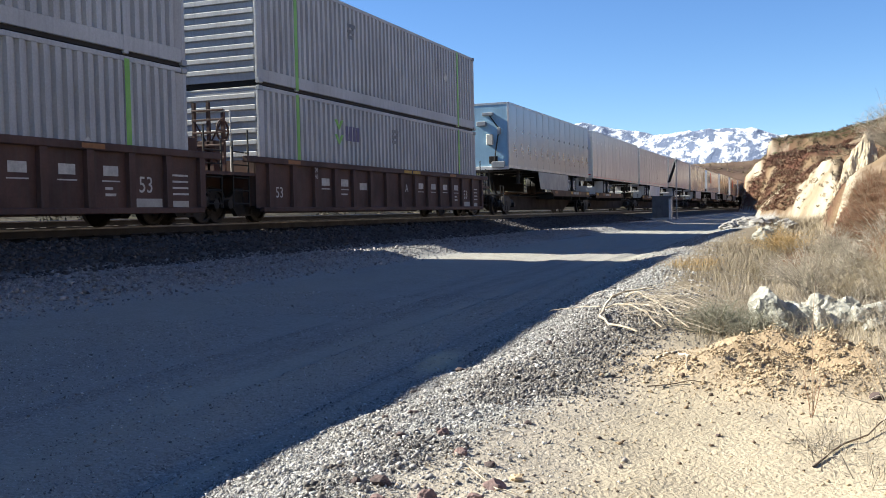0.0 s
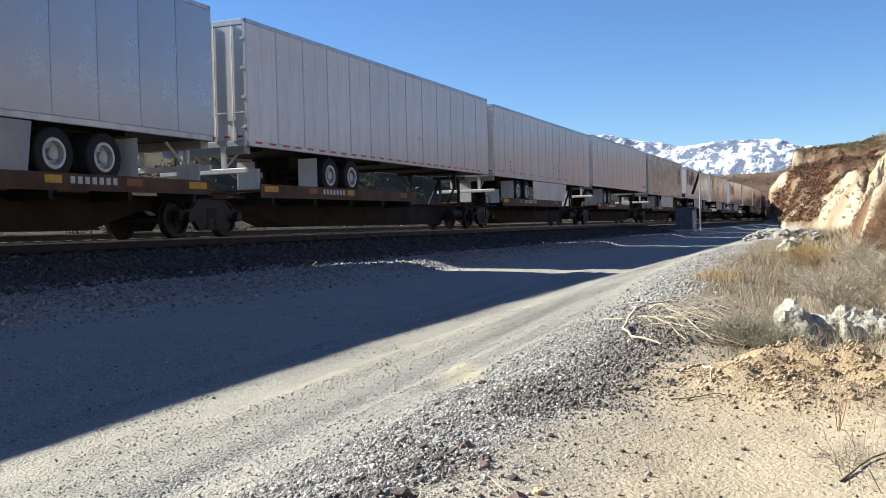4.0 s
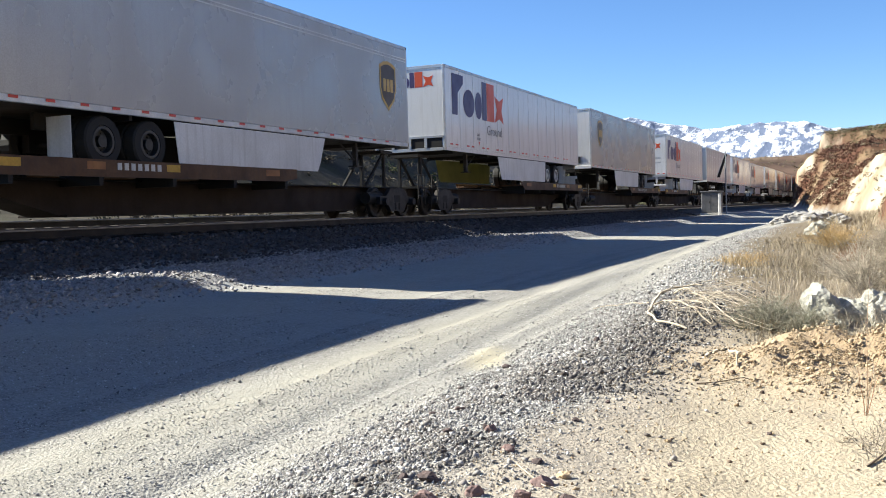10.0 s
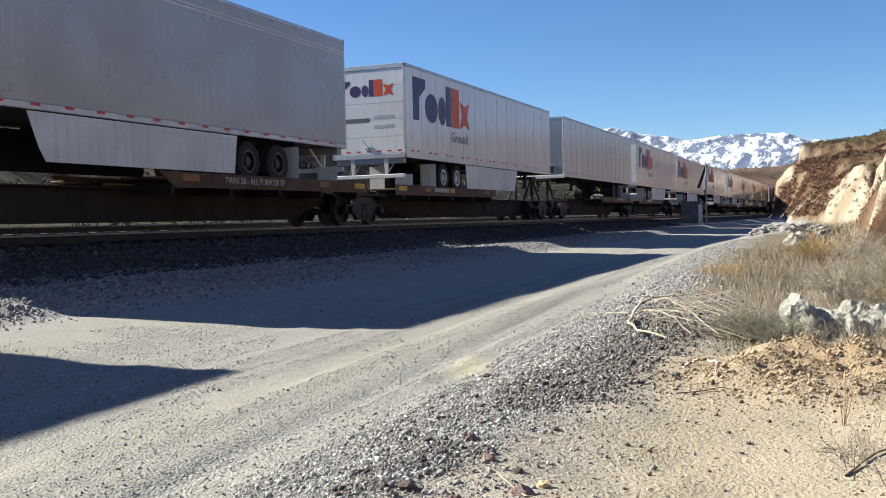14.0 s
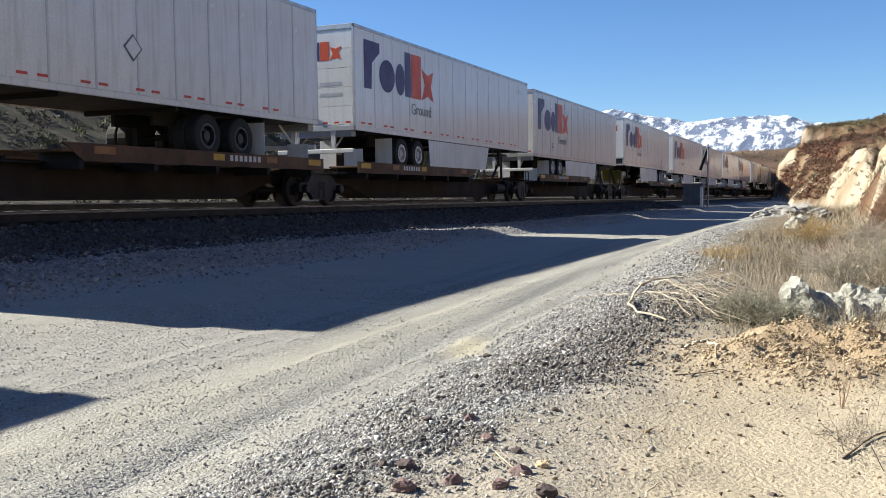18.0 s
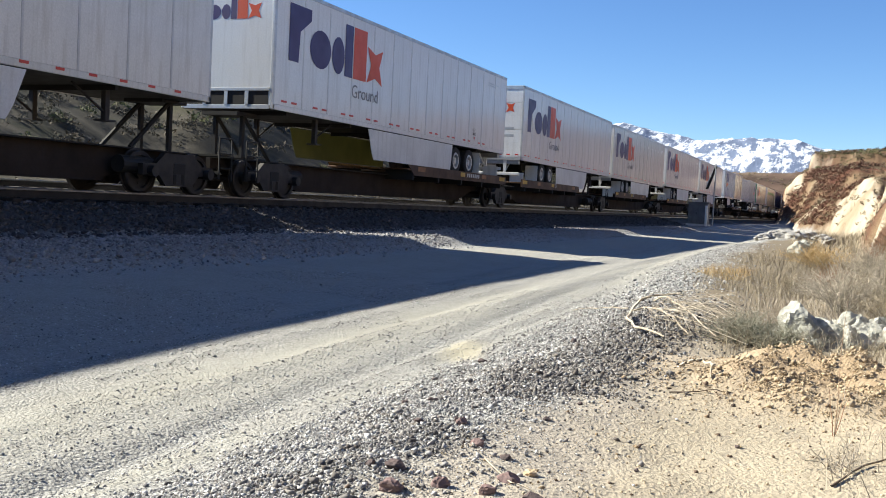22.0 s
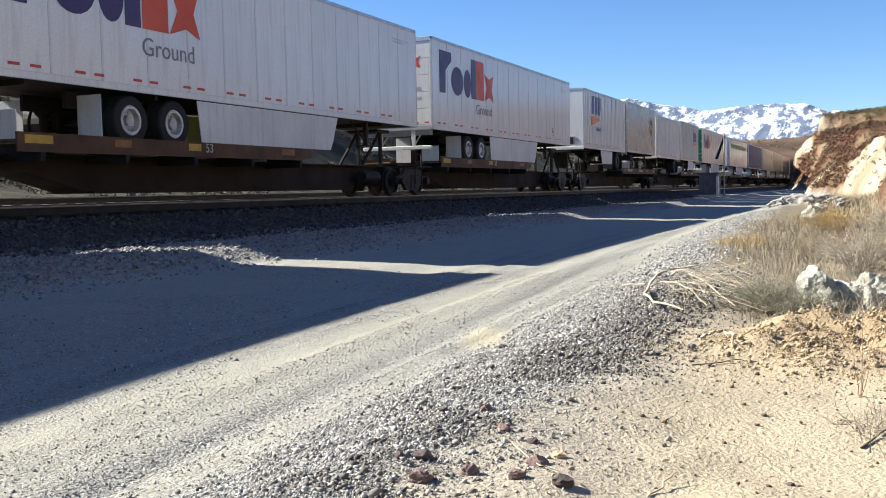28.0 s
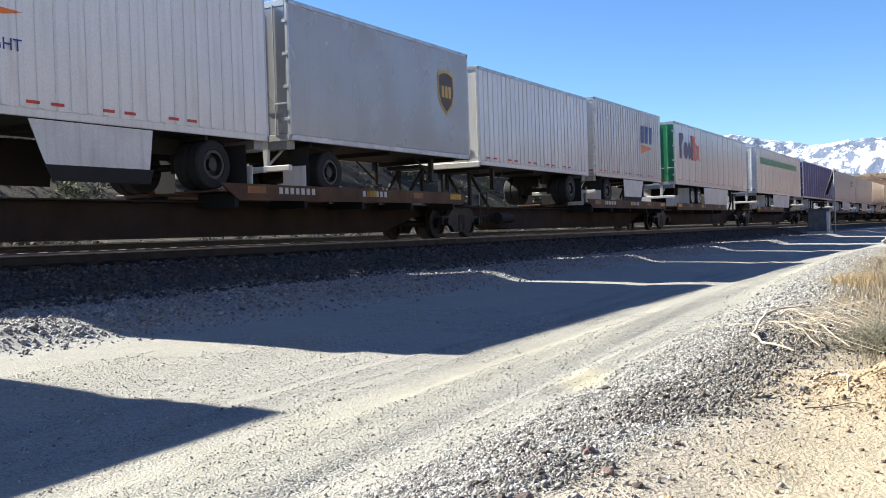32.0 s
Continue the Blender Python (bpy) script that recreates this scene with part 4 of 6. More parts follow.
    if short and skirt:
        q = [(rear + s * 3.12, z0 - 0.7), (rear + s * 5.35, z0 - 0.7), (rear + s * 5.2, z0 - 0.95), (rear + s * 3.2, z0 - 0.95)]
        part("skirt_edge", Shape().plate(q, hw - 0.014, hw - 0.004), MAT["rubber"], t, "black rubber edge along the skirt")
    if nose_near and roll_up:
        # flat dark plate that stands for the shade inside the openings
        part("nose_recess", Shape().box(-hw + 0.12, hw - 0.12, *ends(front, front + fr * 0.006), z0 + 0.1, z0 + 0.42), MAT["under"], t, "dark plate for the shaded recess along the nose foot")
        for xx in (-0.62, 0.0, 0.58):
            part("recess_post", Shape().box(xx - 0.05, xx + 0.05, *ends(front, front + fr * 0.02), z0 + 0.1, z0 + 0.42, 0.006), MAT["trim"], t)
        part("recess_header", Shape().box(-hw + 0.09, hw - 0.09, *ends(front, front + fr * 0.02), z0 + 0.42, z0 + 0.5, 0.006), MAT["trim"], t)
    if nose_near and not roll_up:
        if not reefer:
            part("box_frame", Shape().box(0.3, 0.8, *ends(front, front + fr * 0.03), z0 + 0.17, z0 + 0.6, 0.01), MAT["trim"], t, "pale frame round the connection box")
        part("nose_sill", Shape().box(-hw, hw, *ends(front + fr * 0.012, front + fr * 0.09), z0 - 0.06, z0 + 0.1, 0.015), MAT["white_dull"], t)
        part("connection_box", Shape().box(0.35, 0.75, *ends(front, front + fr * 0.05), z0 + 0.22, z0 + 0.55, 0.015), MAT["under"], t, "black recessed air and light connection box")
        part("marker_plate", Shape().box(-0.95, -0.6, *ends(front, front + fr * 0.012), z0 + 0.35, z0 + 0.6, 0.003), MAT["trim"], t)
    if reefer:
        for k, (xx, zz, ww, hh, dd) in enumerate(((0.35, 2.35, 0.5, 0.14, 0.18), (0.05, 1.9, 0.42, 0.2, 0.2), (0.42, 1.05, 0.3, 0.48, 0.14), (0.85, 1.5, 0.16, 0.3, 0.12))):
            part("equipment_box", Shape().box(xx - ww / 2, xx + ww / 2, *ends(front, front + fr * dd), z0 + zz, z0 + zz + hh, 0.02), MAT["cream" if k == 2 else "galv"], t, "small box fixed to the trailer nose")
        part("cable", Shape().bar((0.42, front + fr * 0.06, z0 + 2.35), (0.85, front + fr * 0.06, z0 + 1.75), 0.03).bar((0.85, front + fr * 0.06, z0 + 1.75), (0.6, front + fr * 0.06, z0 + 0.3), 0.03), MAT["under"], t)
        part("hose_bracket", Shape().box(0.5, 1.1, *ends(front, front + fr * 0.16), z0 + 0.02, z0 + 0.3, 0.02), MAT["galv"], t)
    # running gear
    back = back if not short else 1.5
    axles = (back, back + 1.25) if not short else (back,)
    for a in axles:
        tyres(t, rear + s * a, 1.55, rims)
    b = Shape()
    for xx in (-0.55, 0.47):
        b.box(xx, xx + 0.08, *ends(rear + s * (back - 1.0), rear + s * (axles[-1] + 1.0)), z0 - 0.32, z0 - 0.02)
        for a in axles:
            b.box(xx - 0.05, xx + 0.13, *ends(rear + s * (a - 0.2), rear + s * (a + 0.35)), 1.4, z0 - 0.3)
    part("bogie_frame", b, MAT["under"], t)
    for xx in (-1.22, 0.68):
        part("mudflap", Shape().box(xx, xx + 0.56, *ends(rear + s * (back - 0.85), rear + s * (back - 0.84)), 1.12, z0 - 0.1), MAT["rubber" if short else "skirt"], t, "" if short else "pale hanging mudflap")
    f0 = L - 2.7 if not short else L - 1.6
    # legs take the dark truck steel to look shaded under the floor
    for xx in (-0.95, 0.83):
        leg = part("landing_leg", Shape().box(xx, xx + 0.12, *ends(rear + s * f0, rear + s * (f0 + 0.12)), z0 - 0.62, z0, 0.01).box(xx - 0.08, xx + 0.2, *ends(rear + s * (f0 - 0.08), rear + s * (f0 + 0.2)), z0 - 0.65, z0 - 0.62), MAT["grease"], t)
        part("leg_brace", Shape().bar((xx + 0.06, rear + s * (f0 + 0.06), z0 - 0.5), (xx + 0.06, rear + s * (f0 - 0.8), z0 - 0.03), 0.025), MAT["grease"], leg)
    if skirt:
        a, bq = (axles[-1] + 0.6, L - 4.9) if not short else (3.1, 5.6)
        q = [(rear + s * a, z0 - 0.02), (rear + s * bq, z0 - 0.02), (rear + s * (bq - 0.25), z0 - 0.62), (rear + s * (bq - 0.4), z0 - 0.86), (rear + s * (a + 0.12), z0 - 0.86)]
        # some far skirts get near-black, the shade on their inner face as colour
        for xx in (-hw + 0.02, hw - 0.03):
            part("side_skirt", Shape().plate(q, xx, xx + 0.015), MAT["under" if xx < 0 and (skin != "white" or short) else "skirt_thin" if xx < 0 else "galv" if reefer else "skirt"], t, ("yellowed translucent side skirt" if skin == "white" and not short else "") if xx < 0 else "grey side skirt" if reefer else "pale aerodynamic side skirt")
    for k in range(int(L / 1.6)):
        if k % 2 == 0:
            part("cross_member", shared("cross_member", MAT["under"], lambda: Shape().box(-1.2, 1.2, -0.04, 0.04, -0.1, 0)), MAT["under"], t, at=(0, 0.8 + 1.6 * k, z0 + 0.02))
    # marks
    for mk in marks or ():
        kind = mk[0]
        if kind == "parcel":
            parcel_mark(t, mk[1], z0 + mk[2], mk[3], mk[4], x)
            if len(mk) > 5:
                letters(mk[5], 0.5, MAT["soft_ink"], t, (x + 0.001, mk[1] + mk[3] * 0.64, z0 + mk[2] - 0.5), label="grey word")
        elif kind == "parcel_end":
            parcel_mark(t, mk[1], z0 + mk[2], mk[3], mk[4], 0.012 if roll_up and not nose_near else -0.0, side=False)
        elif kind == "shield":
            shield_mark(t, mk[1], z0 + mk[2], mk[3], x)
        elif kind == "arrow":
            arrow_mark(t, mk[1], z0 + mk[2], mk[3], mk[4], x)
            if len(mk) > 5:
                letters(mk[5], 0.26, MAT["ink_blue"], t, (x + 0.001, mk[1] + mk[3] * 0.45, z0 + mk[2] - 0.2), label="blue word")
        elif kind == "arrow_end":
            arrow_mark(t, mk[1], z0 + mk[2], mk[3], mk[4], 0.0, side=False)
        elif kind == "diamond":
            y, z, r = mk[1], z0 + mk[2], mk[3]
            part("placard_holder", Shape().plate([(y - r, z), (y, z - r), (y + r, z), (y, z + r)], x, x + 0.006), MAT["grey_ink"], t)
            part("placard", Shape().plate([(y - r * 0.82, z), (y, z - r * 0.82), (y + r * 0.82, z), (y, z + r * 0.82)], x + 0.006, x + 0.009), MAT["white_dull"], t)
        elif kind == "bars":
            y, z, ww, rows_, h = mk[1], z0 + mk[2], mk[3], mk[4], mk[5]
            for k in range(rows_):
                part("marking_bar", Shape().box(x, x + 0.003, y, y + ww * (1.0 if k % 2 == 0 else 0.7), z - k * h * 1.6 - h, z - k * h * 1.6), MAT[mk[6]], t, "line of unreadable writing")
        elif kind == "word":
            letters(mk[4], mk[3], MAT[mk[5]], t, (x + 0.001, mk[1], z0 + mk[2]), label="stencilled words")
            part("lift_arrow", Shape().plate([(mk[1] + 0.1, z0 + mk[2] - 0.2), (mk[1] + 0.24, z0 + mk[2] - 0.2), (mk[1] + 0.17, z0 + mk[2] - 0.32)], x, x + 0.003), MAT["red"], t, "small red arrow")
        elif kind == "end_bars":
            for k in range(mk[4]):
                part("marking_bar", Shape().box(mk[1], mk[1] + mk[3], *ends(0.009, 0.012), z0 + mk[2] - 0.22 * k - 0.13, z0 + mk[2] - 0.22 * k), MAT["grey_ink"], t, "line of unreadable writing")
        elif kind == "faint_bars":
            for k in range(2):
                part("marking_bar", Shape().box(mk[1], mk[1] + mk[3], *ends(0.009, 0.012), z0 + mk[2] - 0.3 * k - 0.1, z0 + mk[2] - 0.3 * k), MAT["trim"], t, "faint grey line of writing")
        elif kind == "end_patch":
            part("door_placard", Shape().box(mk[1], mk[1] + mk[3], -0.004, 0.003, z0 + mk[2], z0 + mk[2] + mk[3]), MAT["gold"], t, "yellow placard on the rear door")
        elif kind == "stripe":
            part("side_band", Shape().box(x, x + 0.003, mk[1], mk[2], z0 + mk[3], z0 + mk[4]), MAT[mk[5]], t, "coloured band along the side")
    return t


def spine_unit(u, length, nose_near, near_truck, far_truck, label="weathered brown spine-car platform under a trailer", long=8.2, twin=False, sized=False, worded=None):
    """One platform of an articulated spine car; trucks at the given y, or None."""
    t = rolling("spine_car_platform", label, "railcar", u, "spine-car platforms")
    L = length
    flip = (lambda y: L - y) if nose_near else (lambda y: y)
    ends = lambda a, b: (min(flip(a), flip(b)), max(flip(a), flip(b)))
    pts = [(0.0, 0.62), (0.0, 0.86), (L, 0.86), (L, 0.62), (L - 2.0, 0.58), (L - 3.4, 0.22), (3.4, 0.22), (2.0, 0.58)]
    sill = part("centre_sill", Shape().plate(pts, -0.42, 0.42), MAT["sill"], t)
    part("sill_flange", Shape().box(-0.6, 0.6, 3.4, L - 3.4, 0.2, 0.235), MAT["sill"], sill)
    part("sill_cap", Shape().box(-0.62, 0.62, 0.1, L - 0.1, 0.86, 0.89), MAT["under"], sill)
    for sx in (-1, 1):
        a, b = ends(0.9, 0.9 + long)
        x0, x1 = (0.45, 1.38) if sx > 0 else (-1.38, -0.45)
        d = part("wheel_deck", Shape().box(x0, x1, a, b, 1.03, 1.085, 0.01), MAT["deck"], t, "rusty brown wheel deck")
        xe = (1.36, 1.4) if sx > 0 else (-1.4, -1.36)
        part("deck_side", Shape().plate([(a, 1.2), (b, 1.2), (b, 0.98), (b - 0.5 if not nose_near else b, 0.91), (a + 0.5 if nose_near else a, 0.88)], *xe), MAT["deck"], d)
        if sx > 0:
            for k, (p, q, mm) in enumerate(((0.15, 0.75, "yellow"), (2.2, 2.65, "orange_patch"), (4.3, 4.7, "yellow"), (long - 1.3, long - 0.75, "orange_patch"))):
                if worded and k == 2:
                    continue
                y0, y1 = ends(0.9 + p, 0.9 + q)
                part("reflective_patch", Shape().box(1.4, 1.404, y0, y1, 1.02, 1.16), MAT[mm], d, "yellow-orange reflective patch")
            y0, y1 = ends(0.9 + 2.95, 0.9 + 4.1)
            bar = shared("number_bar", MAT["stencil"], lambda: Shape().box(1.4, 1.404, 0, 0.11, 1.02, 1.15))
            if sized:
                letters("53", 0.26, MAT["stencil"], d, (1.402, 5.75, 1.0), label="pale stencilled number")
            else:
                for k in range(7 if worded is None else 0):
                    part("number_bar", bar, MAT["stencil"], d, at=(0, (y0 if not twin else 10.2) + k * 0.18, 0))
            if twin:
                for k in range(6):
                    part("number_bar", bar, MAT["stencil"], d, at=(0, 13.2 + k * 0.18, 0))
            if worded:
                letters(worded[0], 0.2, MAT["stencil"], d, (1.402, worded[1], 1.0), label="pale stencilled words")
        for k in range(5):
            y = 1.4 + k * (long - 1.0) / 4
            y0, y1 = ends(y, y + 0.1)
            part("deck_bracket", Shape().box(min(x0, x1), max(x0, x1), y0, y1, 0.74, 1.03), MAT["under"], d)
    # hitch that holds the kingpin
    for h, way in ((L - 1.3, 1), (1.3, -1)) if twin else ((L - 1.3, 1),):
        hitch = Shape()
        for xx in (-0.42, 0.34):
            hitch.front([(xx, 0.86), (xx + 0.08, 0.86), (xx + 0.08, 1.96), (xx, 1.96)], *ends(h, h + 0.1))
            y0, y1 = flip(h), flip(h - way * 1.15)
            hitch.bar((xx + 0.04, y0, 1.9), (xx + 0.04, y1, 0.9), 0.05)
        hitch.box(-0.5, 0.5, *ends(h - 0.35, h + 0.45), 1.9, 1.99)
        part("trailer_hitch", hitch, MAT["under"], t, "black kingpin hitch stand")
    # end platform and safety stand
    for y in (0.05, L - 0.55):
        part("end_platform", Shape().box(-1.2, 1.2, *ends(y, y + 0.5), 0.86, 0.9), MAT["under"], t)
    y0, y1 = ends(L - 3.2, L - 2.3)
    part("brake_reservoir", Shape().cyl("y", (0.75, 0.55), 0.17, y0, y1, 14), MAT["under"], t)
    part("side_ladder", Shape().bar((1.25, flip(L - 0.2), 0.35), (1.25, flip(L - 0.2), 1.25), 0.02).bar((1.25, flip(L - 0.65), 0.35), (1.25, flip(L - 0.65), 1.25), 0.02).bar((1.25, flip(L - 0.2), 0.6), (1.25, flip(L - 0.65), 0.6), 0.016).bar((1.25, flip(L - 0.2), 0.92), (1.25, flip(L - 0.65), 0.92), 0.016).bar((1.25, flip(L - 0.2), 1.25), (1.25, flip(L - 0.65), 1.25), 0.018), MAT["under"], t)
    for y in (near_truck, far_truck):
        if y is not None:
            truck(t, y)
    return t


def container(u, z0, skin, label, end_bars=True, green=(), marks=(), length=16.2):
    """A 53-foot corrugated freight container; y runs up the line from its near end."""
    t = rolling("freight_container", label, "container", u, "stacked containers")
    L, hw, H = length, 1.295, 2.86
    z1 = z0 + H
    foot = 0.3 if z0 > 2 else 0.12

    def wall():
        s = Shape()
        pitch, deep, prof = 0.278, 0.085, []
        y = 0.12
        while y < L - 0.12 - pitch * 0.5:
            prof += [(y, 0.0), (y + 0.13, 0.0), (y + 0.155, -deep), (y + 0.253, -deep)]
            y += pitch
        prof.append((L - 0.12, 0.0))
        vs = [(hw - 0.004 + d, yy, z) for z in (z0 + 0.06 + foot, z1 - 0.1) for yy, d in prof]
        n = len(prof)
        return s.add(vs, [(i, i + 1, n + i + 1, n + i) for i in range(n - 1)])
    me = shared("corrugated_wall|%s%.1f%.1f" % (skin, z0, L), MAT[skin], wall)
    part("corrugated_wall", me, MAT[skin], t)
    w2 = part("corrugated_wall", me, MAT[skin], t, at=(0, L, 0))
    w2.rotation_euler.z = math.pi
    part("body", Shape().box(-hw + 0.1, hw - 0.1, 0.1, L - 0.1, z0 + 0.1, z1 - 0.06), MAT[skin], t)
    part("roof", Shape().box(-hw + 0.03, hw - 0.03, 0.05, L - 0.05, z1 - 0.06, z1 - 0.01, 0.01), MAT["roof"], t)
    part("underframe", Shape().box(-hw + 0.05, hw - 0.05, 0.13, L - 0.13, z0 - 0.02, z0 + 0.12), MAT["under"], t)
    for x in (-hw, hw - 0.06):
        part("top_rail", Shape().box(x, x + 0.06, 0.12, L - 0.12, z1 - 0.1, z1, 0.01), MAT[skin], t)
        part("bottom_rail", Shape().box(x, x + 0.06, 0.12, L - 0.12, z0 + 0.06, z0 + 0.06 + foot, 0.01), MAT[skin], t)
        for y in (0.0, L - 0.12):
            post = part("corner_post", Shape().box(x - 0.004, x + 0.064, y, y + 0.12, z0, z1, 0.012), MAT[skin], t)
            for zz in (z0, z1 - 0.12):
                part("corner_casting", Shape().box(x - 0.008, x + 0.1, y - (0.004 if y < 1 else 0.05), y + (0.17 if y < 1 else 0.124), zz, zz + 0.12, 0.012), MAT["galv"], post)
        for y in (1.85, L - 2.0):
            part("lifting_post", Shape().box(x - 0.006, x + 0.066, y, y + 0.15, z0, z1, 0.01), MAT[skin], t)
    for y in green:
        part("green_stripe", Shape().box(hw + 0.003, hw + 0.008, y, y + 0.15, z0 + 0.02, z1 - 0.05), MAT["green"], t, "bright green stripe on the lifting post")
    end = part("end_wall", Shape().box(-hw + 0.08, hw - 0.08, 0.06, 0.1, z0 + 0.1, z1 - 0.06), MAT[skin], t)
    for k in range(9):
        zz = z0 + 0.28 + k * 0.285
        part("end_rib", Shape().box(-hw + 0.1, hw - 0.1, 0.012, 0.06, zz, zz + 0.13, 0.018), MAT["container_white"], end, "pale pressed end rib")
    part("far_end", Shape().box(-hw + 0.08, hw - 0.08, L - 0.1, L - 0.04, z0 + 0.1, z1 - 0.06), MAT[skin], t)
    for kind, y, z, w in marks:
        if kind == "chevrons":
            for q in (0.0, 0.42):
                part("green_chevron", Shape().plate([(y + p * 0.55, z0 + z + 0.34 * r_ + q) for p, r_ in ((0, 1), (0.45, 0.2), (0.55, 0.2), (1, 1), (0.7, 1), (0.5, 0.55), (0.3, 1))], hw, hw + 0.004), MAT["green"], t, "green chevron of a mark")
            for q in range(4):
                part("purple_bar", Shape().box(hw, hw + 0.004, y + 0.68 + q * 0.24, y + 0.86 + q * 0.24, z0 + z + 0.2, z0 + z + 0.62), MAT["purple"], t, "purple bar of a mark")
        elif kind == "diamond":
            part("placard", Shape().plate([(y - w, z0 + z), (y, z0 + z - w), (y + w, z0 + z), (y, z0 + z + w)], hw, hw + 0.006), MAT["stencil"], t, "white diamond placard")
        else:
            s = Shape()
            for k in range(3):
                s.box(hw, hw + 0.004, y, y + w * (1 - 0.2 * k), z0 + z - 0.17 * k - 0.1, z0 + z - 0.17 * k)
            part("marking_bars", s, MAT["grey_ink"], t, "unreadable dark stencilled lines")
    return t


def well_car(u, length, near_truck, far_truck):
    """One well of a double-stack car; y runs up the line over the well itself."""
    t = rolling("well_car", "dusty dark brown double-stack well car with ribbed sides", "railcar", u, "well cars")
    L = length
    for sx in (-1, 1):
        x0, x1 = (1.36, 1.40) if sx > 0 else (-1.40, -1.36)
        s = part("side_sheet", Shape().box(x0, x1, -0.4, L + 0.4, 0.34, 1.42), MAT["car_brown"], t)
        a = min(x0, x1 + 0.0) - (0.0 if sx > 0 else 0.1)
        part("top_chord", Shape().box(a, a + 0.14, -0.9, L + 0.9, 1.42, 1.57, 0.015), MAT["car_brown"], s)
        part("bottom_chord", Shape().box(a, a + 0.14, -0.2, L + 0.2, 0.24, 0.36, 0.015), MAT["car_brown"], s)
        n = 14
        for k in range(n + 1):
            y = k * L / n + 0.15
            part("side_post", shared("side_post|%d" % sx, MAT["car_brown"], lambda: Shape().box(0, 0.1 * sx, -0.09, 0.09, 0.36, 1.42, 0.0) if sx > 0 else Shape().box(-0.1, 0, -0.09, 0.09, 0.36, 1.42)), MAT["car_brown"], s, at=(x1 if sx > 0 else x0, y, 0))
        if sx > 0:
            for y, m in ((8.45, "yellow"), (9.2, "yellow"), (12.7, "orange_patch"), (1.0, "orange_patch")):
                part("reflective_patch", Shape().box(a + 0.14, a + 0.144, y, y + 0.62, 1.45, 1.54), MAT[m], s, "yellow reflective patch")
            # reporting marks and numbers, as bars between the posts
            rows_ = [(0.62 + 1.16 * k, 0.45, 0.94, 0.2) for k in (2, 3)] + [(0.6 + 1.16 * k, 0.5, 0.84, 0.03) for k in (2, 3)]
            rows_ += [(9.88 + 1.16 * k, 0.42, 0.96, 0.19) for k in range(4)] + [(9.84 + 1.16 * k, 0.5, 0.85, 0.025) for k in range(4)]
            rows_ += [(13.4, 0.22, 0.7, 0.05), (13.4, 0.3, 0.58, 0.05), (5.3, 0.5, 0.86, 0.2), (4.1, 0.4, 0.7, 0.04)]
            for y, w, z, h in rows_:
                part("stencil_bar", Shape().box(1.402, 1.405, y, y + w, z, z + h), MAT["stencil"], s, "pale stencilled bar")
            letters("20\n40", 0.17, MAT["stencil"], s, (1.503, 2.38, 1.28), label="pale stencilled numbers")
            letters("A", 0.36, MAT["stencil"], s, (1.403, 8.72, 0.85), label="pale stencilled letter")
            letters("53", 0.46, MAT["stencil"], s, (1.403, L - 1.88, 0.66), label="pale stencilled number")
            letters("53", 0.38, MAT["stencil"], s, (1.403, 0.5, 0.6), label="pale stencilled number")
            for k in range(4):
                part("stencil_bar", Shape().box(1.402, 1.405, L - 0.95, L - 0.25, 0.62 + k * 0.13, 0.66 + k * 0.13), MAT["stencil"], s, "pale stencilled bar")
            part("stencil_plate", Shape().box(1.402, 1.405, L - 2.1, L - 1.15, 0.37, 0.54), MAT["concrete"], s, "dusty pale plate")
            part("stencil_plate", Shape().box(1.402, 1.405, L - 0.92, L - 0.25, 0.37, 0.5), MAT["concrete"], s, "dusty pale plate")
    for k in range(5):
        y = 0.6 + k * (L - 1.2) / 4
        part("floor_beam", Shape().box(-1.36, 1.36, y - 0.2, y + 0.2, 0.3, 0.42), MAT["under"], t)
    for y0, y1, e in ((-1.42, -0.3, -1), (L + 0.3, L + 1.42, 1)):
        p = part("end_platform", Shape().box(-1.38, 1.38, y0, y1, 1.1, 1.18).box(-0.4, 0.4, y0, y1, 0.72, 1.1).box(-1.38, 1.38, y0 if e > 0 else y1 - 0.1, y0 + 0.1 if e > 0 else y1, 0.4, 1.5), MAT["car_brown"], t)
        for xx in (-1.3, 1.3):
            r = Shape()
            ya, yb = (y0 + 0.2, y1 - 0.25)
            for yy in (ya, yb):
                r.bar((xx, yy, 0.35), (xx, yy, 2.2 if yy == (yb if e < 0 else ya) else 1.9), 0.022)
            for k in range(5):
                r.bar((xx, ya, 0.45 + 0.3 * k), (xx, yb, 0.45 + 0.3 * k), 0.018)
            part("ladder", r, MAT["under"], p)
        if e < 0:
            for xx in (0.15, 0.55, 0.95):
                part("brake_stand_post", Shape().box(xx, xx + 0.07, y0 + 0.3, y0 + 0.38, 1.18, 2.85 - 0.2 * (xx > 0.9)), MAT["car_brown"], p, "tall rust-brown stand")
            for zz in (1.5, 1.8, 2.1, 2.4, 2.62):
                part("stand_rung", Shape().box(0.15, 1.02, y0 + 0.28, y0 + 0.32, zz, zz + 0.05, 0.008), MAT["car_brown"], p)
            part("brake_wheel", Shape().ring((y0 + 0.2, 2.15), 0.26, 0.22, 1.04, 1.07, 20).box(1.045, 1.065, y0 - 0.04, y0 + 0.44, 2.13, 2.17), MAT["car_brown"], p)
            part("stand_brace", Shape().bar((0.2, y0 + 0.34, 1.2), (0.95, y0 + 0.34, 2.4), 0.02).bar((0.95, y0 + 0.34, 1.2), (0.2, y0 + 0.34, 2.4), 0.02), MAT["car_brown"], p)
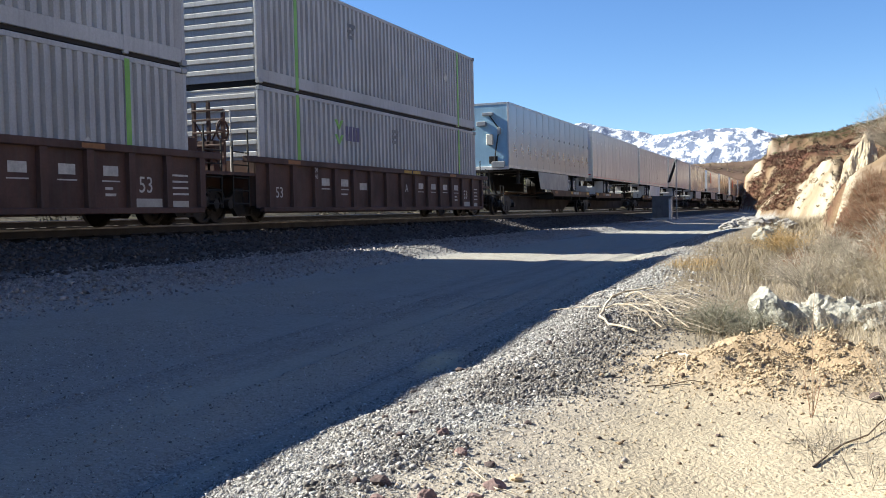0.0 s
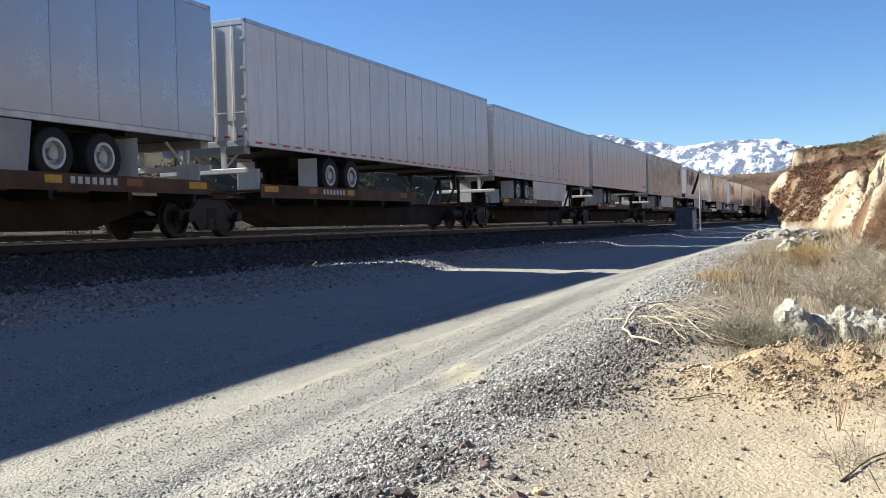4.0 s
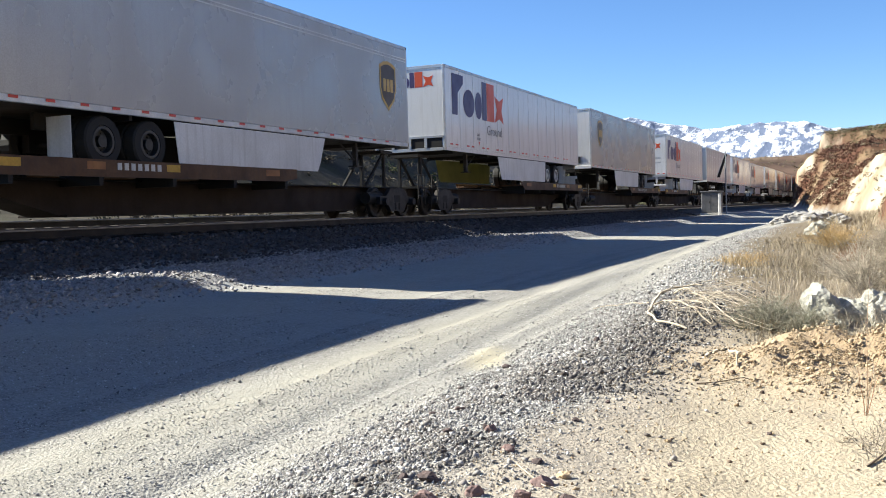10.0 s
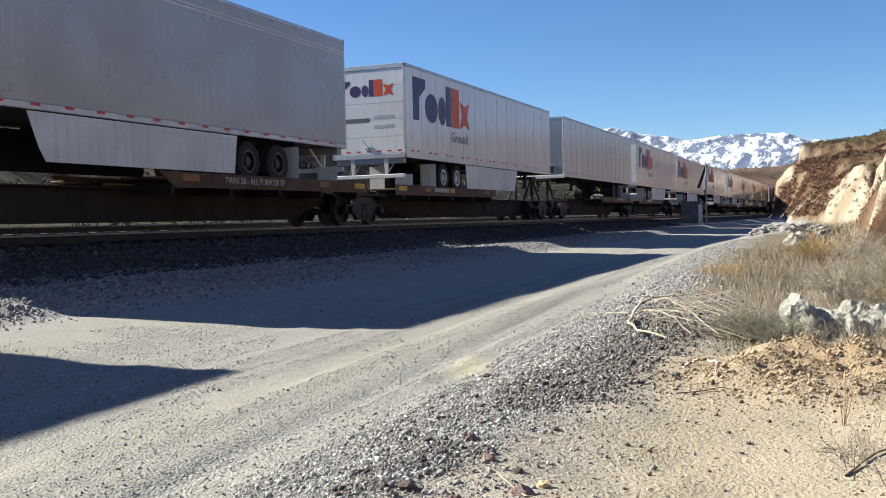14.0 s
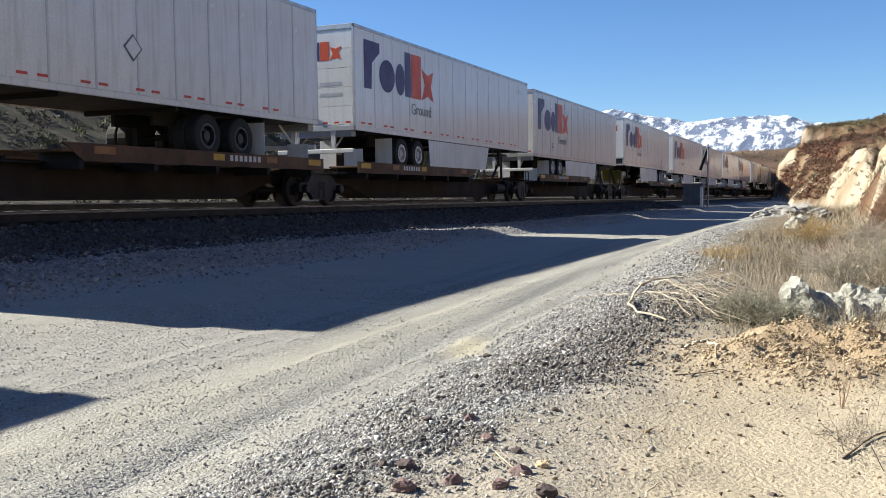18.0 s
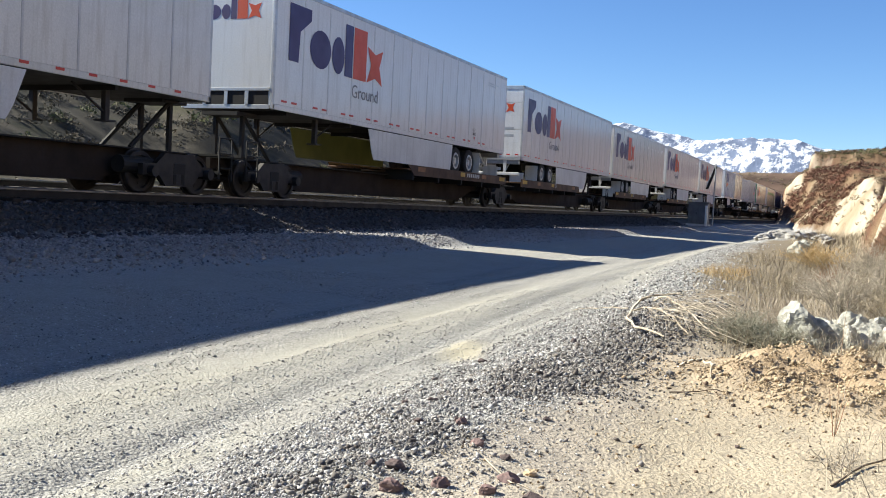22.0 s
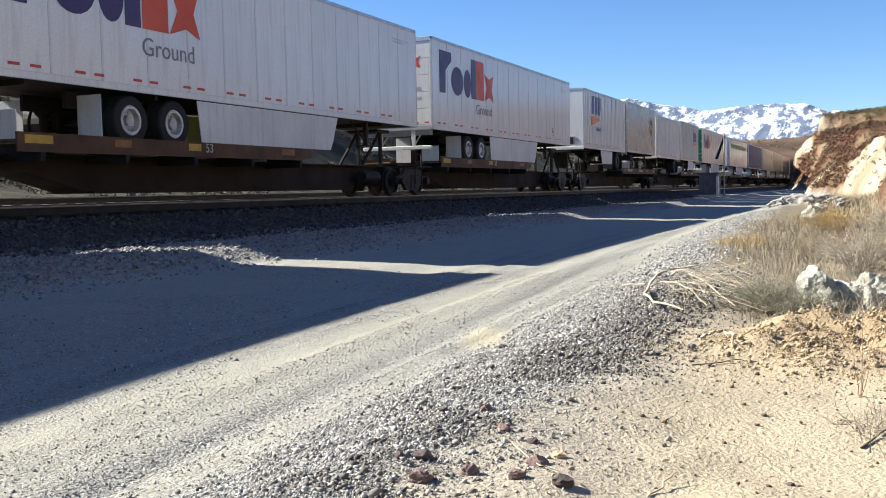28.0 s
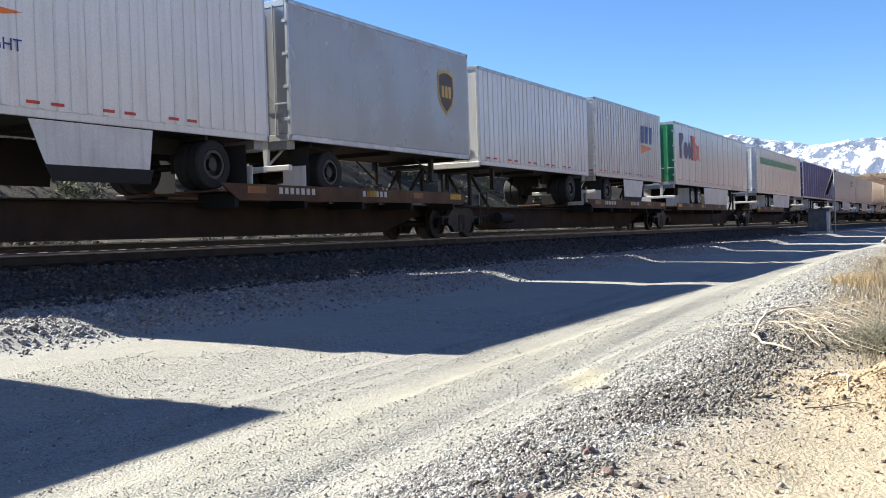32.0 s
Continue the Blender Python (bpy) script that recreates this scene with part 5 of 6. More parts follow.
            part("grab_rail", Shape().bar((1.2, y0 + 0.3, 1.18), (1.2, y0 + 0.3, 2.6), 0.02).bar((1.2, y0 + 0.3, 2.6), (0.95, y0 + 0.3, 2.6), 0.02), MAT["stencil"], p, "pale grab rail")
        part("brake_box", Shape().box(0.1, 0.75, y0 + 0.3, y1 - 0.35, 1.18, 1.95, 0.03), MAT["car_brown"], p)
    for y in (near_truck, far_truck):
        if y is not None:
            truck(t, y)
    return t


# double-stack cars at the head; the first is unseen, added for its shadow
WELLS = [-17.7, 1.4, 20.5]
for n, u in enumerate(WELLS):
    well_car(u, 16.25, -0.25, 16.5)
    container(u, 0.47, "container", "grey corrugated freight container set down in the well car", green=(1.85, 14.2) if n else (), marks=[("bars", 8.0, 2.35, 0.5), ("diamond", 13.1, 1.0, 0.22)] + ([("chevrons", 4.0, 1.6, 1.0)] if n == 2 else []))
    container(u, 3.38, "container", "grey corrugated freight container stacked on another", green=(1.85, 14.2) if n != 1 else (), marks=[("bars", 5.0, 2.3, 0.5), ("diamond", 13.0, 1.7, 0.2)])

G = "Ground"
EXPRESS = [("parcel", 0.6, 1.22, 4.95, 1.36, G), ("bars", 14.2, 2.5, 1.1, 2, 0.05, "trim")]
EXPRESS_REAR = EXPRESS + [("parcel_end", -1.0, 1.95, 1.9, 0.52), ("end_bars", -0.95, 1.28, 1.0, 1), ("faint_bars", 0.2, 1.35, 0.7)]
WIDE_W = "white box trailer with purple and orange wordmark"
TRAILERS = [
    (41.4, 57.7, True, "silver", dict(label="bare aluminium trailer with a pale blue nose and equipment boxes", seams=14, reefer=True, nose="blue_nose", red=None)),
    (59.0, 75.6, False, "white_dull", dict(label="plain white box trailer with faint panel seams", skirt=False, red="tape", back=4.1, rims="rim", marks=[("bars", 9.8, 0.95, 0.25, 2, 0.12, "trim")])),
    (76.4, 92.2, False, "white_dull", dict(label="white box trailer with a diamond placard and small grey lettering", marks=[("diamond", 9.5, 0.75, 0.22), ("bars", 13.7, 2.45, 1.0, 3, 0.08, "seam"), ("bars", 1.9, 0.7, 0.15, 3, 0.1, "grey_ink")])),
    (93.1, 109.3, False, "white_dull", dict(label="plain white trailer with red reflector pairs along its foot", seams=13, skirt=False, marks=[("bars", 14.6, 0.42, 1.3, 1, 0.12, "grey_ink")])),
    (110.4, 126.3, False, "grey_alu", dict(label="grey trailer with a brown and gold shield", seams=1, marks=[("shield", 14.6, 1.72, 1.0), ("stripe", 0.1, 15.8, 2.50, 2.53, "white_dull"), ("stripe", 0.1, 15.8, 2.58, 2.61, "white_dull"), ("end_patch", 0.25, 0.55, 0.34)], red="singles", rims="rim_dark")),
    (129.1, 145.0, True, "white", dict(label=WIDE_W + ", nose first", marks=EXPRESS + [("parcel_end", -1.0, 2.1, 1.9, 0.5), ("word", 2.8, 0.62, 0.14, "LIFT\nHERE", "grey_ink")])),
    (147.4, 163.5, True, "grey_alu", dict(label="grey trailer with a brown and gold shield near its nose", seams=1, red="singles", marks=[("shield", 1.9, 1.8, 1.0), ("stripe", 0.2, 16.0, 2.50, 2.53, "white_dull"), ("stripe", 0.2, 16.0, 2.58, 2.61, "white_dull")], nose="white_dull", rims="rim_dark")),
    (167.4, 183.4, False, "white", dict(label=WIDE_W + " and numbered doors", marks=EXPRESS_REAR)),
    (185.9, 201.9, True, "white_dull", dict(label="off-white ribbed trailer with a diamond placard", seams=14, ribbed=False, skirt=False, rims="rim_dark", marks=[("diamond", 9.0, 1.0, 0.26)], nose="silver")),
    (203.9, 219.7, False, "white", dict(label=WIDE_W + " and closed doors", marks=EXPRESS_REAR)),
    (220.6, 236.9, False, "white_dull", dict(label=WIDE_W + ", slightly dulled", red="singles", marks=EXPRESS_REAR + [("word", 2.7, 0.62, 0.14, "LIFT\nHERE", "grey_ink")])),
    (239.25, 255.5, True, "white", dict(label=WIDE_W + ", nose first", marks=EXPRESS + [("parcel_end", -1.0, 2.1, 1.9, 0.5), ("word", 12.85, 0.6, 0.14, "LIFT\nHERE", "grey_ink")])),
    (257.7, 273.3, False, "white", dict(label=WIDE_W + " and a dusty rear", marks=EXPRESS_REAR)),
    (274.1, 290.0, False, "white_dull", dict(label=WIDE_W + ", slightly dulled", marks=EXPRESS_REAR)),
    (291.2, 307.05, False, "white", dict(label=WIDE_W + " and pale skirts", marks=[("parcel", 0.35, 1.22, 4.95, 1.36, G)] + EXPRESS_REAR[1:])),
    (308.2, 323.9, False, "white", dict(label=WIDE_W + " and white rims", marks=EXPRESS_REAR + [("word", 12.8, 0.62, 0.12, "LIFT\nHERE", "grey_ink")])),
    (326.4, 335.3, True, "white", dict(label="short white ribbed trailer with a blue and orange wordmark", seams=7, ribbed=True, short=True, rims="rim_dark", marks=[("arrow", 1.35, 1.15, 1.9, 1.5, "FREIGHT"), ("arrow_end", -0.7, 1.6, 1.15, 0.75)])),
    (336.0, 344.0, False, "grey_alu", dict(label="short grey trailer with a brown and gold shield", seams=1, short=True, skirt=False, marks=[("shield", 6.7, 1.75, 0.85)], red=None, rims="rim_dark")),
    (344.6, 353.2, True, "white", dict(label="short plain white ribbed trailer", seams=7, ribbed=True, short=True, rims="rim_dark", skirt=False)),
    (354.0, 362.2, False, "white_dull", dict(label="short white trailer with blue and orange far-end wordmark", seams=7, ribbed=True, short=True, rims="rim_dark", marks=[("arrow", 5.3, 1.1, 1.6, 1.2)])),
    (364.5, 379.8, False, "white_dull", dict(label="white trailer with a faded purple wordmark and green rear posts", marks=[("parcel", 0.75, 1.25, 3.6, 1.2)], door="green_band")),
    (382.9, 399.2, False, "white_dull", dict(label="white trailer with a green band along its side", marks=[("stripe", 1.0, 14.5, 1.9, 2.3, "green_band")])),
    (400.6, 416.6, False, "navy", dict(label="dark navy blue box trailer", skirt=False, red=None)),
    (419.0, 435.0, False, "cream", dict(label="tan box trailer with faint lettering", marks=[("bars", 12.0, 2.2, 1.6, 2, 0.2, "grey_ink")])),
    (436.0, 452.2, False, "cream", dict(label="tan box trailer with pale skirt", marks=[])),
    (453.2, 469.4, False, "white_dull", dict(label="plain dull white box trailer near the tail", marks=[])),
    (470.6, 486.8, False, "cream", dict(label="tan box trailer with dusty sides", marks=[])),
    (488.0, 504.2, False, "white_dull", dict(label="plain dull white box trailer near the tail", marks=[])),
    (505.4, 521.6, False, "white_dull", dict(label="plain dull white box trailer near the tail", marks=[])),
]
# floor and roof heights over the rail where they differ
HEIGHTS = {110.4: (2.05, 5.02), 147.4: (2.1, 5.04), 76.4: (2.05, 4.9), 93.1: (2.15, 5.0), 129.1: (2.1, 4.9), 220.6: (1.95, 4.87), 257.7: (1.97, 5.0), 274.1: (1.95, 4.95), 336.0: (2.15, 5.08), 344.6: (2.04, 4.86)}
for uL, uR, nose_near, skin, more in TRAILERS:
    if uL in HEIGHTS:
        more["z0"], more["z1"] = HEIGHTS[uL]
    highway_trailer(uL, uR - uL, nose_near, skin, roll_up=more.get("label", "").startswith(WIDE_W), **more)

# platforms: one for each long trailer, one for each pair of short ones
LOADS = []
for n, (uL, uR, nose_near, skin, more) in enumerate(TRAILERS):
    if more.get("short") and LOADS and LOADS[-1][3] and LOADS[-1][4] == 1:
        LOADS[-1][1], LOADS[-1][4] = uR, 2
    else:
        LOADS.append([uL, uR, nose_near, bool(more.get("short")), 1])
COUPLED = (5, 8, 11, 16, 21)
edges = [LOADS[0][0] - 1.6] + [(a[1] + b[0]) / 2 for a, b in zip(LOADS, LOADS[1:])] + [LOADS[-1][1] + 1.0]
for n, (uL, uR, nose_near, short, count) in enumerate(LOADS):
    a, b = edges[n] + 0.08, edges[n + 1] - 0.08
    first = n == 0 or n in COUPLED
    last = n + 1 in COUPLED
    spine_unit(a, b - a, nose_near, 1.7 if first else None, b - a - 1.7 if last else b - a - 0.4, long=9.0 if not short else 9.6, twin=short, sized=uL > 250 and not short, worded=("TWIN 28 - ALL PURPOSE SP", 11.4) if n == 6 else None)


# ---- loose stone, plants and lineside things ----
def island_material(name, colours, rough=0.9):
    """Earth colours that change from piece to piece of one joined mesh."""
    m, nt, p = nodes_of(name)
    geo = nt.nodes.new("ShaderNodeNewGeometry")
    rampn = nt.nodes.new("ShaderNodeValToRGB")
    els = rampn.color_ramp.elements
    els[0].color, els[1].color = (*colours[0], 1), (*colours[-1], 1)
    for k, c in enumerate(colours[1:-1]):
        els.new((k + 1) / (len(colours) - 1)).color = (*c, 1)
    nt.links.new(geo.outputs["Random Per Island"], rampn.inputs[0])
    g = noise_node(nt, 70.0, 3.0, 0.6)
    c = mix(nt, remap(nt, g, 0.35, 0.7, 0.0, 0.4), rampn.outputs[0], mix(nt, 1.0, rampn.outputs[0], (0.5, 0.48, 0.46), "MULTIPLY"))
    nt.links.new(c, p.inputs["Base Color"])
    p.inputs["Roughness"].default_value = rough
    p.inputs["Specular IOR Level"].default_value = 0.2
    return m


STONES = island_material("mixed_grey_stone", [(0.06, 0.057, 0.058), (0.40, 0.39, 0.375), (0.14, 0.132, 0.13), (0.60, 0.585, 0.56), (0.16, 0.135, 0.125), (0.47, 0.46, 0.44), (0.10, 0.092, 0.09), (0.68, 0.665, 0.635)])
# ballast stones, darker than in sun, with the train's shade in the colour
BALLAST = island_material("shade_darkened_ballast", [(0.045, 0.04, 0.041), (0.075, 0.069, 0.07), (0.11, 0.102, 0.103), (0.055, 0.047, 0.046), (0.15, 0.14, 0.142)])
DARK = island_material("dark_brown_pebble", [(0.10, 0.07, 0.05), (0.16, 0.115, 0.085), (0.07, 0.055, 0.045)])
SOOT = island_material("dark_grey_stone", [(0.06, 0.056, 0.056), (0.13, 0.12, 0.115), (0.22, 0.205, 0.19), (0.09, 0.075, 0.065), (0.34, 0.32, 0.29)])
EARTH = island_material("dry_earth_crumb", [(0.34, 0.26, 0.17), (0.44, 0.35, 0.235), (0.40, 0.315, 0.21), (0.25, 0.18, 0.115)])
CHALK = island_material("pale_broken_stone", [(0.17, 0.16, 0.162), (0.28, 0.268, 0.27), (0.40, 0.385, 0.385), (0.11, 0.10, 0.102)])
PALE = island_material("sandy_crumb", [(0.20, 0.145, 0.09), (0.42, 0.325, 0.21), (0.52, 0.43, 0.30), (0.17, 0.12, 0.08)])
STRAW = island_material("mixed_dry_grass", [(0.44, 0.375, 0.26), (0.26, 0.21, 0.14), (0.36, 0.30, 0.21), (0.17, 0.14, 0.10), (0.30, 0.26, 0.19)])
ORANGE_GRASS = island_material("orange_dry_grass", [(0.46, 0.32, 0.15), (0.36, 0.24, 0.11), (0.44, 0.34, 0.19)])
GREY_TWIG = island_material("grey_dead_twigs", [(0.38, 0.33, 0.26), (0.21, 0.18, 0.14), (0.50, 0.44, 0.36), (0.28, 0.24, 0.19)])
RUST_TWIG = island_material("rust_coloured_twigs", [(0.27, 0.14, 0.08), (0.19, 0.105, 0.068), (0.33, 0.225, 0.15), (0.24, 0.17, 0.12)])
SAGE = island_material("grey_green_leaves", [(0.22, 0.215, 0.165), (0.30, 0.285, 0.225), (0.15, 0.15, 0.11)])
SCRUB = island_material("dry_hillside_scrub", [(0.19, 0.145, 0.095), (0.14, 0.115, 0.075), (0.25, 0.195, 0.13), (0.12, 0.11, 0.07)])
# hillside scrub in a darker copy for the shaded slope behind the train
SCRUB_SHADE = island_material("shade_darkened_brush", [(0.10, 0.085, 0.06), (0.065, 0.055, 0.038), (0.14, 0.115, 0.085), (0.05, 0.05, 0.03)])
SCRUB_RED = island_material("red_brown_scrub", [(0.15, 0.072, 0.048), (0.11, 0.055, 0.038), (0.19, 0.115, 0.078)])
SCRUB_GREEN = island_material("olive_scrub", [(0.12, 0.13, 0.06), (0.085, 0.095, 0.045), (0.17, 0.16, 0.08)])

CHIP = np.array([(x, y, z) for z in (-1, 1) for y in (-1, 1) for x in (-1, 1)]) * 0.62
CHIP_F = np.array([(0, 2, 3), (0, 3, 1), (4, 5, 7), (4, 7, 6), (0, 1, 5), (0, 5, 4), (2, 6, 7), (2, 7, 3), (0, 4, 6), (0, 6, 2), (1, 3, 7), (1, 7, 5)])


GRAIN = np.array([(1, 0, 0), (-1, 0, 0), (0, 1, 0), (0, -1, 0), (0, 0, 1), (0, 0, -1)]) * 0.95
GRAIN_F = np.array([(0, 2, 4), (2, 1, 4), (1, 3, 4), (3, 0, 4), (2, 0, 5), (1, 2, 5), (3, 1, 5), (0, 3, 5)])


def mesh_from(name, verts, faces, material):
    """A mesh from arrays; all faces have the same number of corners."""
    me = bpy.data.meshes.new(name)
    k = faces.shape[1]
    me.vertices.add(len(verts))
    me.vertices.foreach_set("co", verts.astype(np.float32).ravel())
    me.loops.add(faces.size)
    me.loops.foreach_set("vertex_index", faces.astype(np.int32).ravel())
    me.polygons.add(len(faces))
    me.polygons.foreach_set("loop_start", np.arange(0, faces.size, k, dtype=np.int32))
    me.update(calc_edges=True)
    me.materials.append(material)
    return me


def stones(name, x, y, size, material, label, flat=0.8, sink=0.3, small=True):
    """Many angular stones lying on the ground, as one mesh."""
    n = len(x)
    r = RNG
    base, faces = (GRAIN, GRAIN_F) if small else (CHIP, CHIP_F)
    k = len(base)
    v = base[None] * (1 + r.uniform(-0.45, 0.35, (n, k, 3))) + r.uniform(-0.3, 0.3, (n, k, 3))
    v = v * r.uniform(0.6, 1.35, (n, 1, 3))
    q = r.normal(size=(n, 4))
    q /= np.linalg.norm(q, axis=1, keepdims=True)
    w, a, b, c = q.T
    rot = np.stack([1 - 2 * (b * b + c * c), 2 * (a * b - c * w), 2 * (a * c + b * w), 2 * (a * b + c * w), 1 - 2 * (a * a + c * c), 2 * (b * c - a * w), 2 * (a * c - b * w), 2 * (b * c + a * w), 1 - 2 * (a * a + b * b)], -1).reshape(n, 3, 3)
    v = np.einsum("nij,nkj->nki", rot, v)
    v[..., 2] *= flat
    v = v * size[:, None, None]
    z = ground_z(x, y) + size * (flat - sink) * 0.8
    v = v + np.stack([x, y, z], -1)[:, None]
    f = faces[None] + k * np.arange(n)[:, None, None]
    return tagged(new(name, mesh_from(name, v.reshape(-1, 3), f.reshape(-1, 3), material)), label, "stones", kind="stuff")


def near_biased(n, y0, y1, power=2.0):
    return y0 * (y1 / y0) ** (RNG.random(n) ** (1 / power * 1.6))


def scatter_stones():
    n = 125000
    y = near_biased(n, 2.1, 9.5)
    x = -1.62 + RNG.normal(0, 0.29, n) - 0.025 * (y - 4)
    x = np.where(RNG.random(n) < 0.16, x + RNG.uniform(-0.7, 0.5, n), x)
    s = np.clip(RNG.lognormal(math.log(0.0022), 0.6, n), 0.0012, 0.0115) * (1 + 0.05 * y)
    stones("windrow_gravel", x, y, s, STONES, "loose grey and reddish gravel heaped along the road edge")
    n = 14000
    y = 9.0 * (32 / 9.0) ** RNG.random(n)
    x = -1.62 - 0.06 * np.clip(y - 6.5, 0, 18) + RNG.normal(0, 0.36, n)
    stones("windrow_gravel", x, y, np.clip(RNG.lognormal(math.log(0.0075), 0.5, n), 0.004, 0.022), STONES, "loose grey gravel along the far road edge")
    n = 72000
    y = near_biased(n, 2.3, 11.0)
    x = RNG.uniform(-6.5, -1.9, n)
    keep = fbm(x, y, 1.1, 3) + 0.7 * (tyre_lines(x, y) - 0.5) + 0.4 * np.exp(-((x + 2.66 + 0.05 * (y - 3)) / 0.16) ** 2) + 0.25 * np.exp(-((x + 3.1 + 0.05 * (y - 3)) / 0.2) ** 2) - 0.25 * np.exp(-((x + 2.40 + 0.05 * (y - 3)) / 0.1) ** 2) - 0.22 * np.exp(-((x + 3.4) / 0.38) ** 2) - 0.6 * np.exp(-((x + 2.47 + 0.25 * (y - 6.4)) / 0.16) ** 4 - ((y - 6.4) / 0.45) ** 4) > 0.36
    s = np.clip(RNG.lognormal(math.log(0.0025), 0.5, n), 0.0014, 0.010) * (1 + 0.035 * y)
    stones("road_gravel", x[keep], y[keep], s[keep], STONES, "small loose stones on the gravel road", sink=0.4)
    n = 14000
    x, y = RNG.normal(-1.3, 0.22, n), RNG.uniform(4.2, 9.0, n)
    s = np.clip(RNG.lognormal(math.log(0.005), 0.5, n), 0.0025, 0.02) * (1 + 0.03 * y)
    stones("dark_gravel", x, y, s, SOOT, "darker grey gravel on the bank side of the windrow")
    n = 16000
    x, y = RNG.normal(-1.42, 0.26, n), RNG.uniform(2.3, 5.2, n)
    keep = fbm(x, y, 2.2, 3) > 0.5
    stones("dark_gravel", x[keep], y[keep], np.clip(RNG.lognormal(math.log(0.0042), 0.55, n), 0.002, 0.016)[keep], SOOT, "dark patches of gravel near the sand")
    n = 11000
    y = near_biased(n, 2.1, 9.0)
    x = RNG.uniform(-1.2, 1.6, n)
    s = np.clip(RNG.lognormal(math.log(0.0027), 0.5, n), 0.0014, 0.012)
    stones("sand_crumbs", x, y, s, PALE, "crumbs and small stones on pale sand", sink=0.4)
    n = 19000
    x, y = RNG.normal(-0.1, 0.36, n), RNG.normal(5.25, 0.28, n)
    s = np.clip(RNG.lognormal(math.log(0.003), 0.65, n), 0.0014, 0.02)
    stones("dirt_clods", x, y, s, EARTH, "heap of dry sandy clods on the bank", sink=0.3)
    n = 18000
    y = near_biased(n, 5.0, 70.0)
    x = RNG.uniform(-12.9, -10.2, n)
    keep = RNG.random(n) < np.interp(x, [-12.9, -11.0, -10.6, -10.2], [1, 1, 0.4, 0.05])
    s = np.clip(RNG.lognormal(math.log(0.025), 0.3, n), 0.012, 0.05) * (1 + 0.006 * y)
    stones("ballast_stones", x[keep], y[keep], s[keep], BALLAST, "crushed-stone ballast on the track shoulder, darkened for shade", small=False)
    n = 230
    x, y = RNG.uniform(-1.3, 1.2, n), near_biased(n, 2.4, 6.5)
    s = np.clip(RNG.lognormal(math.log(0.0052), 0.5, n), 0.003, 0.018)
    stones("dark_pebbles", x, y, s, DARK, "scattered dark brown pebbles on the pale sand", small=False)
    n = 24000
    y = near_biased(n, 5.0, 60.0)
    x = np.where(RNG.random(n) < 0.8, RNG.uniform(-11.0, -7.7, n), RNG.normal(-7.8, 0.3, n))
    s = np.clip(RNG.lognormal(math.log(0.015), 0.45, n), 0.007, 0.045)
    stones("shoulder_gravel", x, y, s, CHALK, "grey gravel spilled at the foot of the ballast")


scatter_stones()


def rock(x, y, r, material, label, seed, flat=0.7, sink=0.3, name="rock", category="rock", group="loose rocks"):
    """One lumpy rock with broken facets, set into the ground."""
    rr = random.Random(seed)
    bm = bmesh.new()
    bmesh.ops.create_icosphere(bm, subdivisions=3 if name == "rock" else 4, radius=1.0)
    off = Vector((rr.uniform(-50, 50), rr.uniform(-50, 50), rr.uniform(-50, 50)))
    cuts = []
    for _ in range(14 if name == "rock" else 10):
        d = Vector((rr.gauss(0, 1), rr.gauss(0, 1), rr.gauss(0, 1))).normalized()
        cuts.append((d, rr.uniform(0.5, 0.85) if name == "rock" else rr.uniform(0.62, 0.9)))
    for v in bm.verts:
        p = v.co.copy()
        for d, lim in cuts:
            k = p.dot(d)
            if k > lim:
                p -= d * (k - lim)
        p *= 1 + (0.2 if name == "rock" else 0.30) * noise.fractal(p * (2.6 if name == "rock" else 2.0) + off, 1.15, 2.1, 4)
        v.co = p
    sx, sy, a = rr.uniform(0.85, 1.3), rr.uniform(0.8, 1.15), rr.uniform(0, 6.28)
    bmesh.ops.transform(bm, verts=bm.verts, matrix=Matrix.Rotation(a, 4, "Z") @ Matrix.Diagonal((r * sx, r * sy, r * flat, 1)))
    me = bpy.data.meshes.new(name)
    bm.to_mesh(me)
    bm.free()
    me.materials.append(MAT[material])
    ob = new(name, me)
    ob.location = (x, y, float(ground_z(x, y)) + r * flat * (1 - 2 * sink) * 0.8)
    return tagged(ob, label, category, group)


ROCKS = [(-1.29, 3.36, 0.036, "rock_pink"), (-1.33, 3.40, 0.026, "rock_dark"), (-1.12, 3.08, 0.034, "rock_pink"), (-1.00, 3.00, 0.030, "rock_dark"), (-1.24, 2.67, 0.042, "rock_dark"),
         (-1.31, 2.64, 0.028, "rock_dark"), (-0.88, 2.92, 0.032, "clod"), (-1.05, 3.65, 0.022, "rock_dark"), (-2.01, 5.53, 0.045, "rock_dark"), (-1.57, 3.73, 0.030, "rock_dark"),
         (-1.06, 2.62, 0.040, "rock_pink"), (-1.16, 2.49, 0.050, "rock_pink"), (-0.91, 2.60, 0.036, "rock_pink"), (-0.92, 2.80, 0.044, "rock_pink"), (-1.76, 3.87, 0.030, "rock_dark"),
         (-1.44, 3.30, 0.034, "rock_dark"), (-0.78, 2.62, 0.044, "rock_dark"), (-0.55, 2.55, 0.026, "rock_pink"), (-1.02, 4.05, 0.018, "rock_dark"), (-0.62, 3.3, 0.016, "rock_dark"),
         (-0.35, 3.9, 0.018, "rock_dark"), (-0.2, 3.1, 0.017, "rock_dark"), (0.26, 4.65, 0.040, "rock_dark"), (-0.98, 4.9, 0.030, "rock_white"), (-1.6, 6.1, 0.04, "rock_dark"), (-1.25, 5.6, 0.035, "rock_dark")]
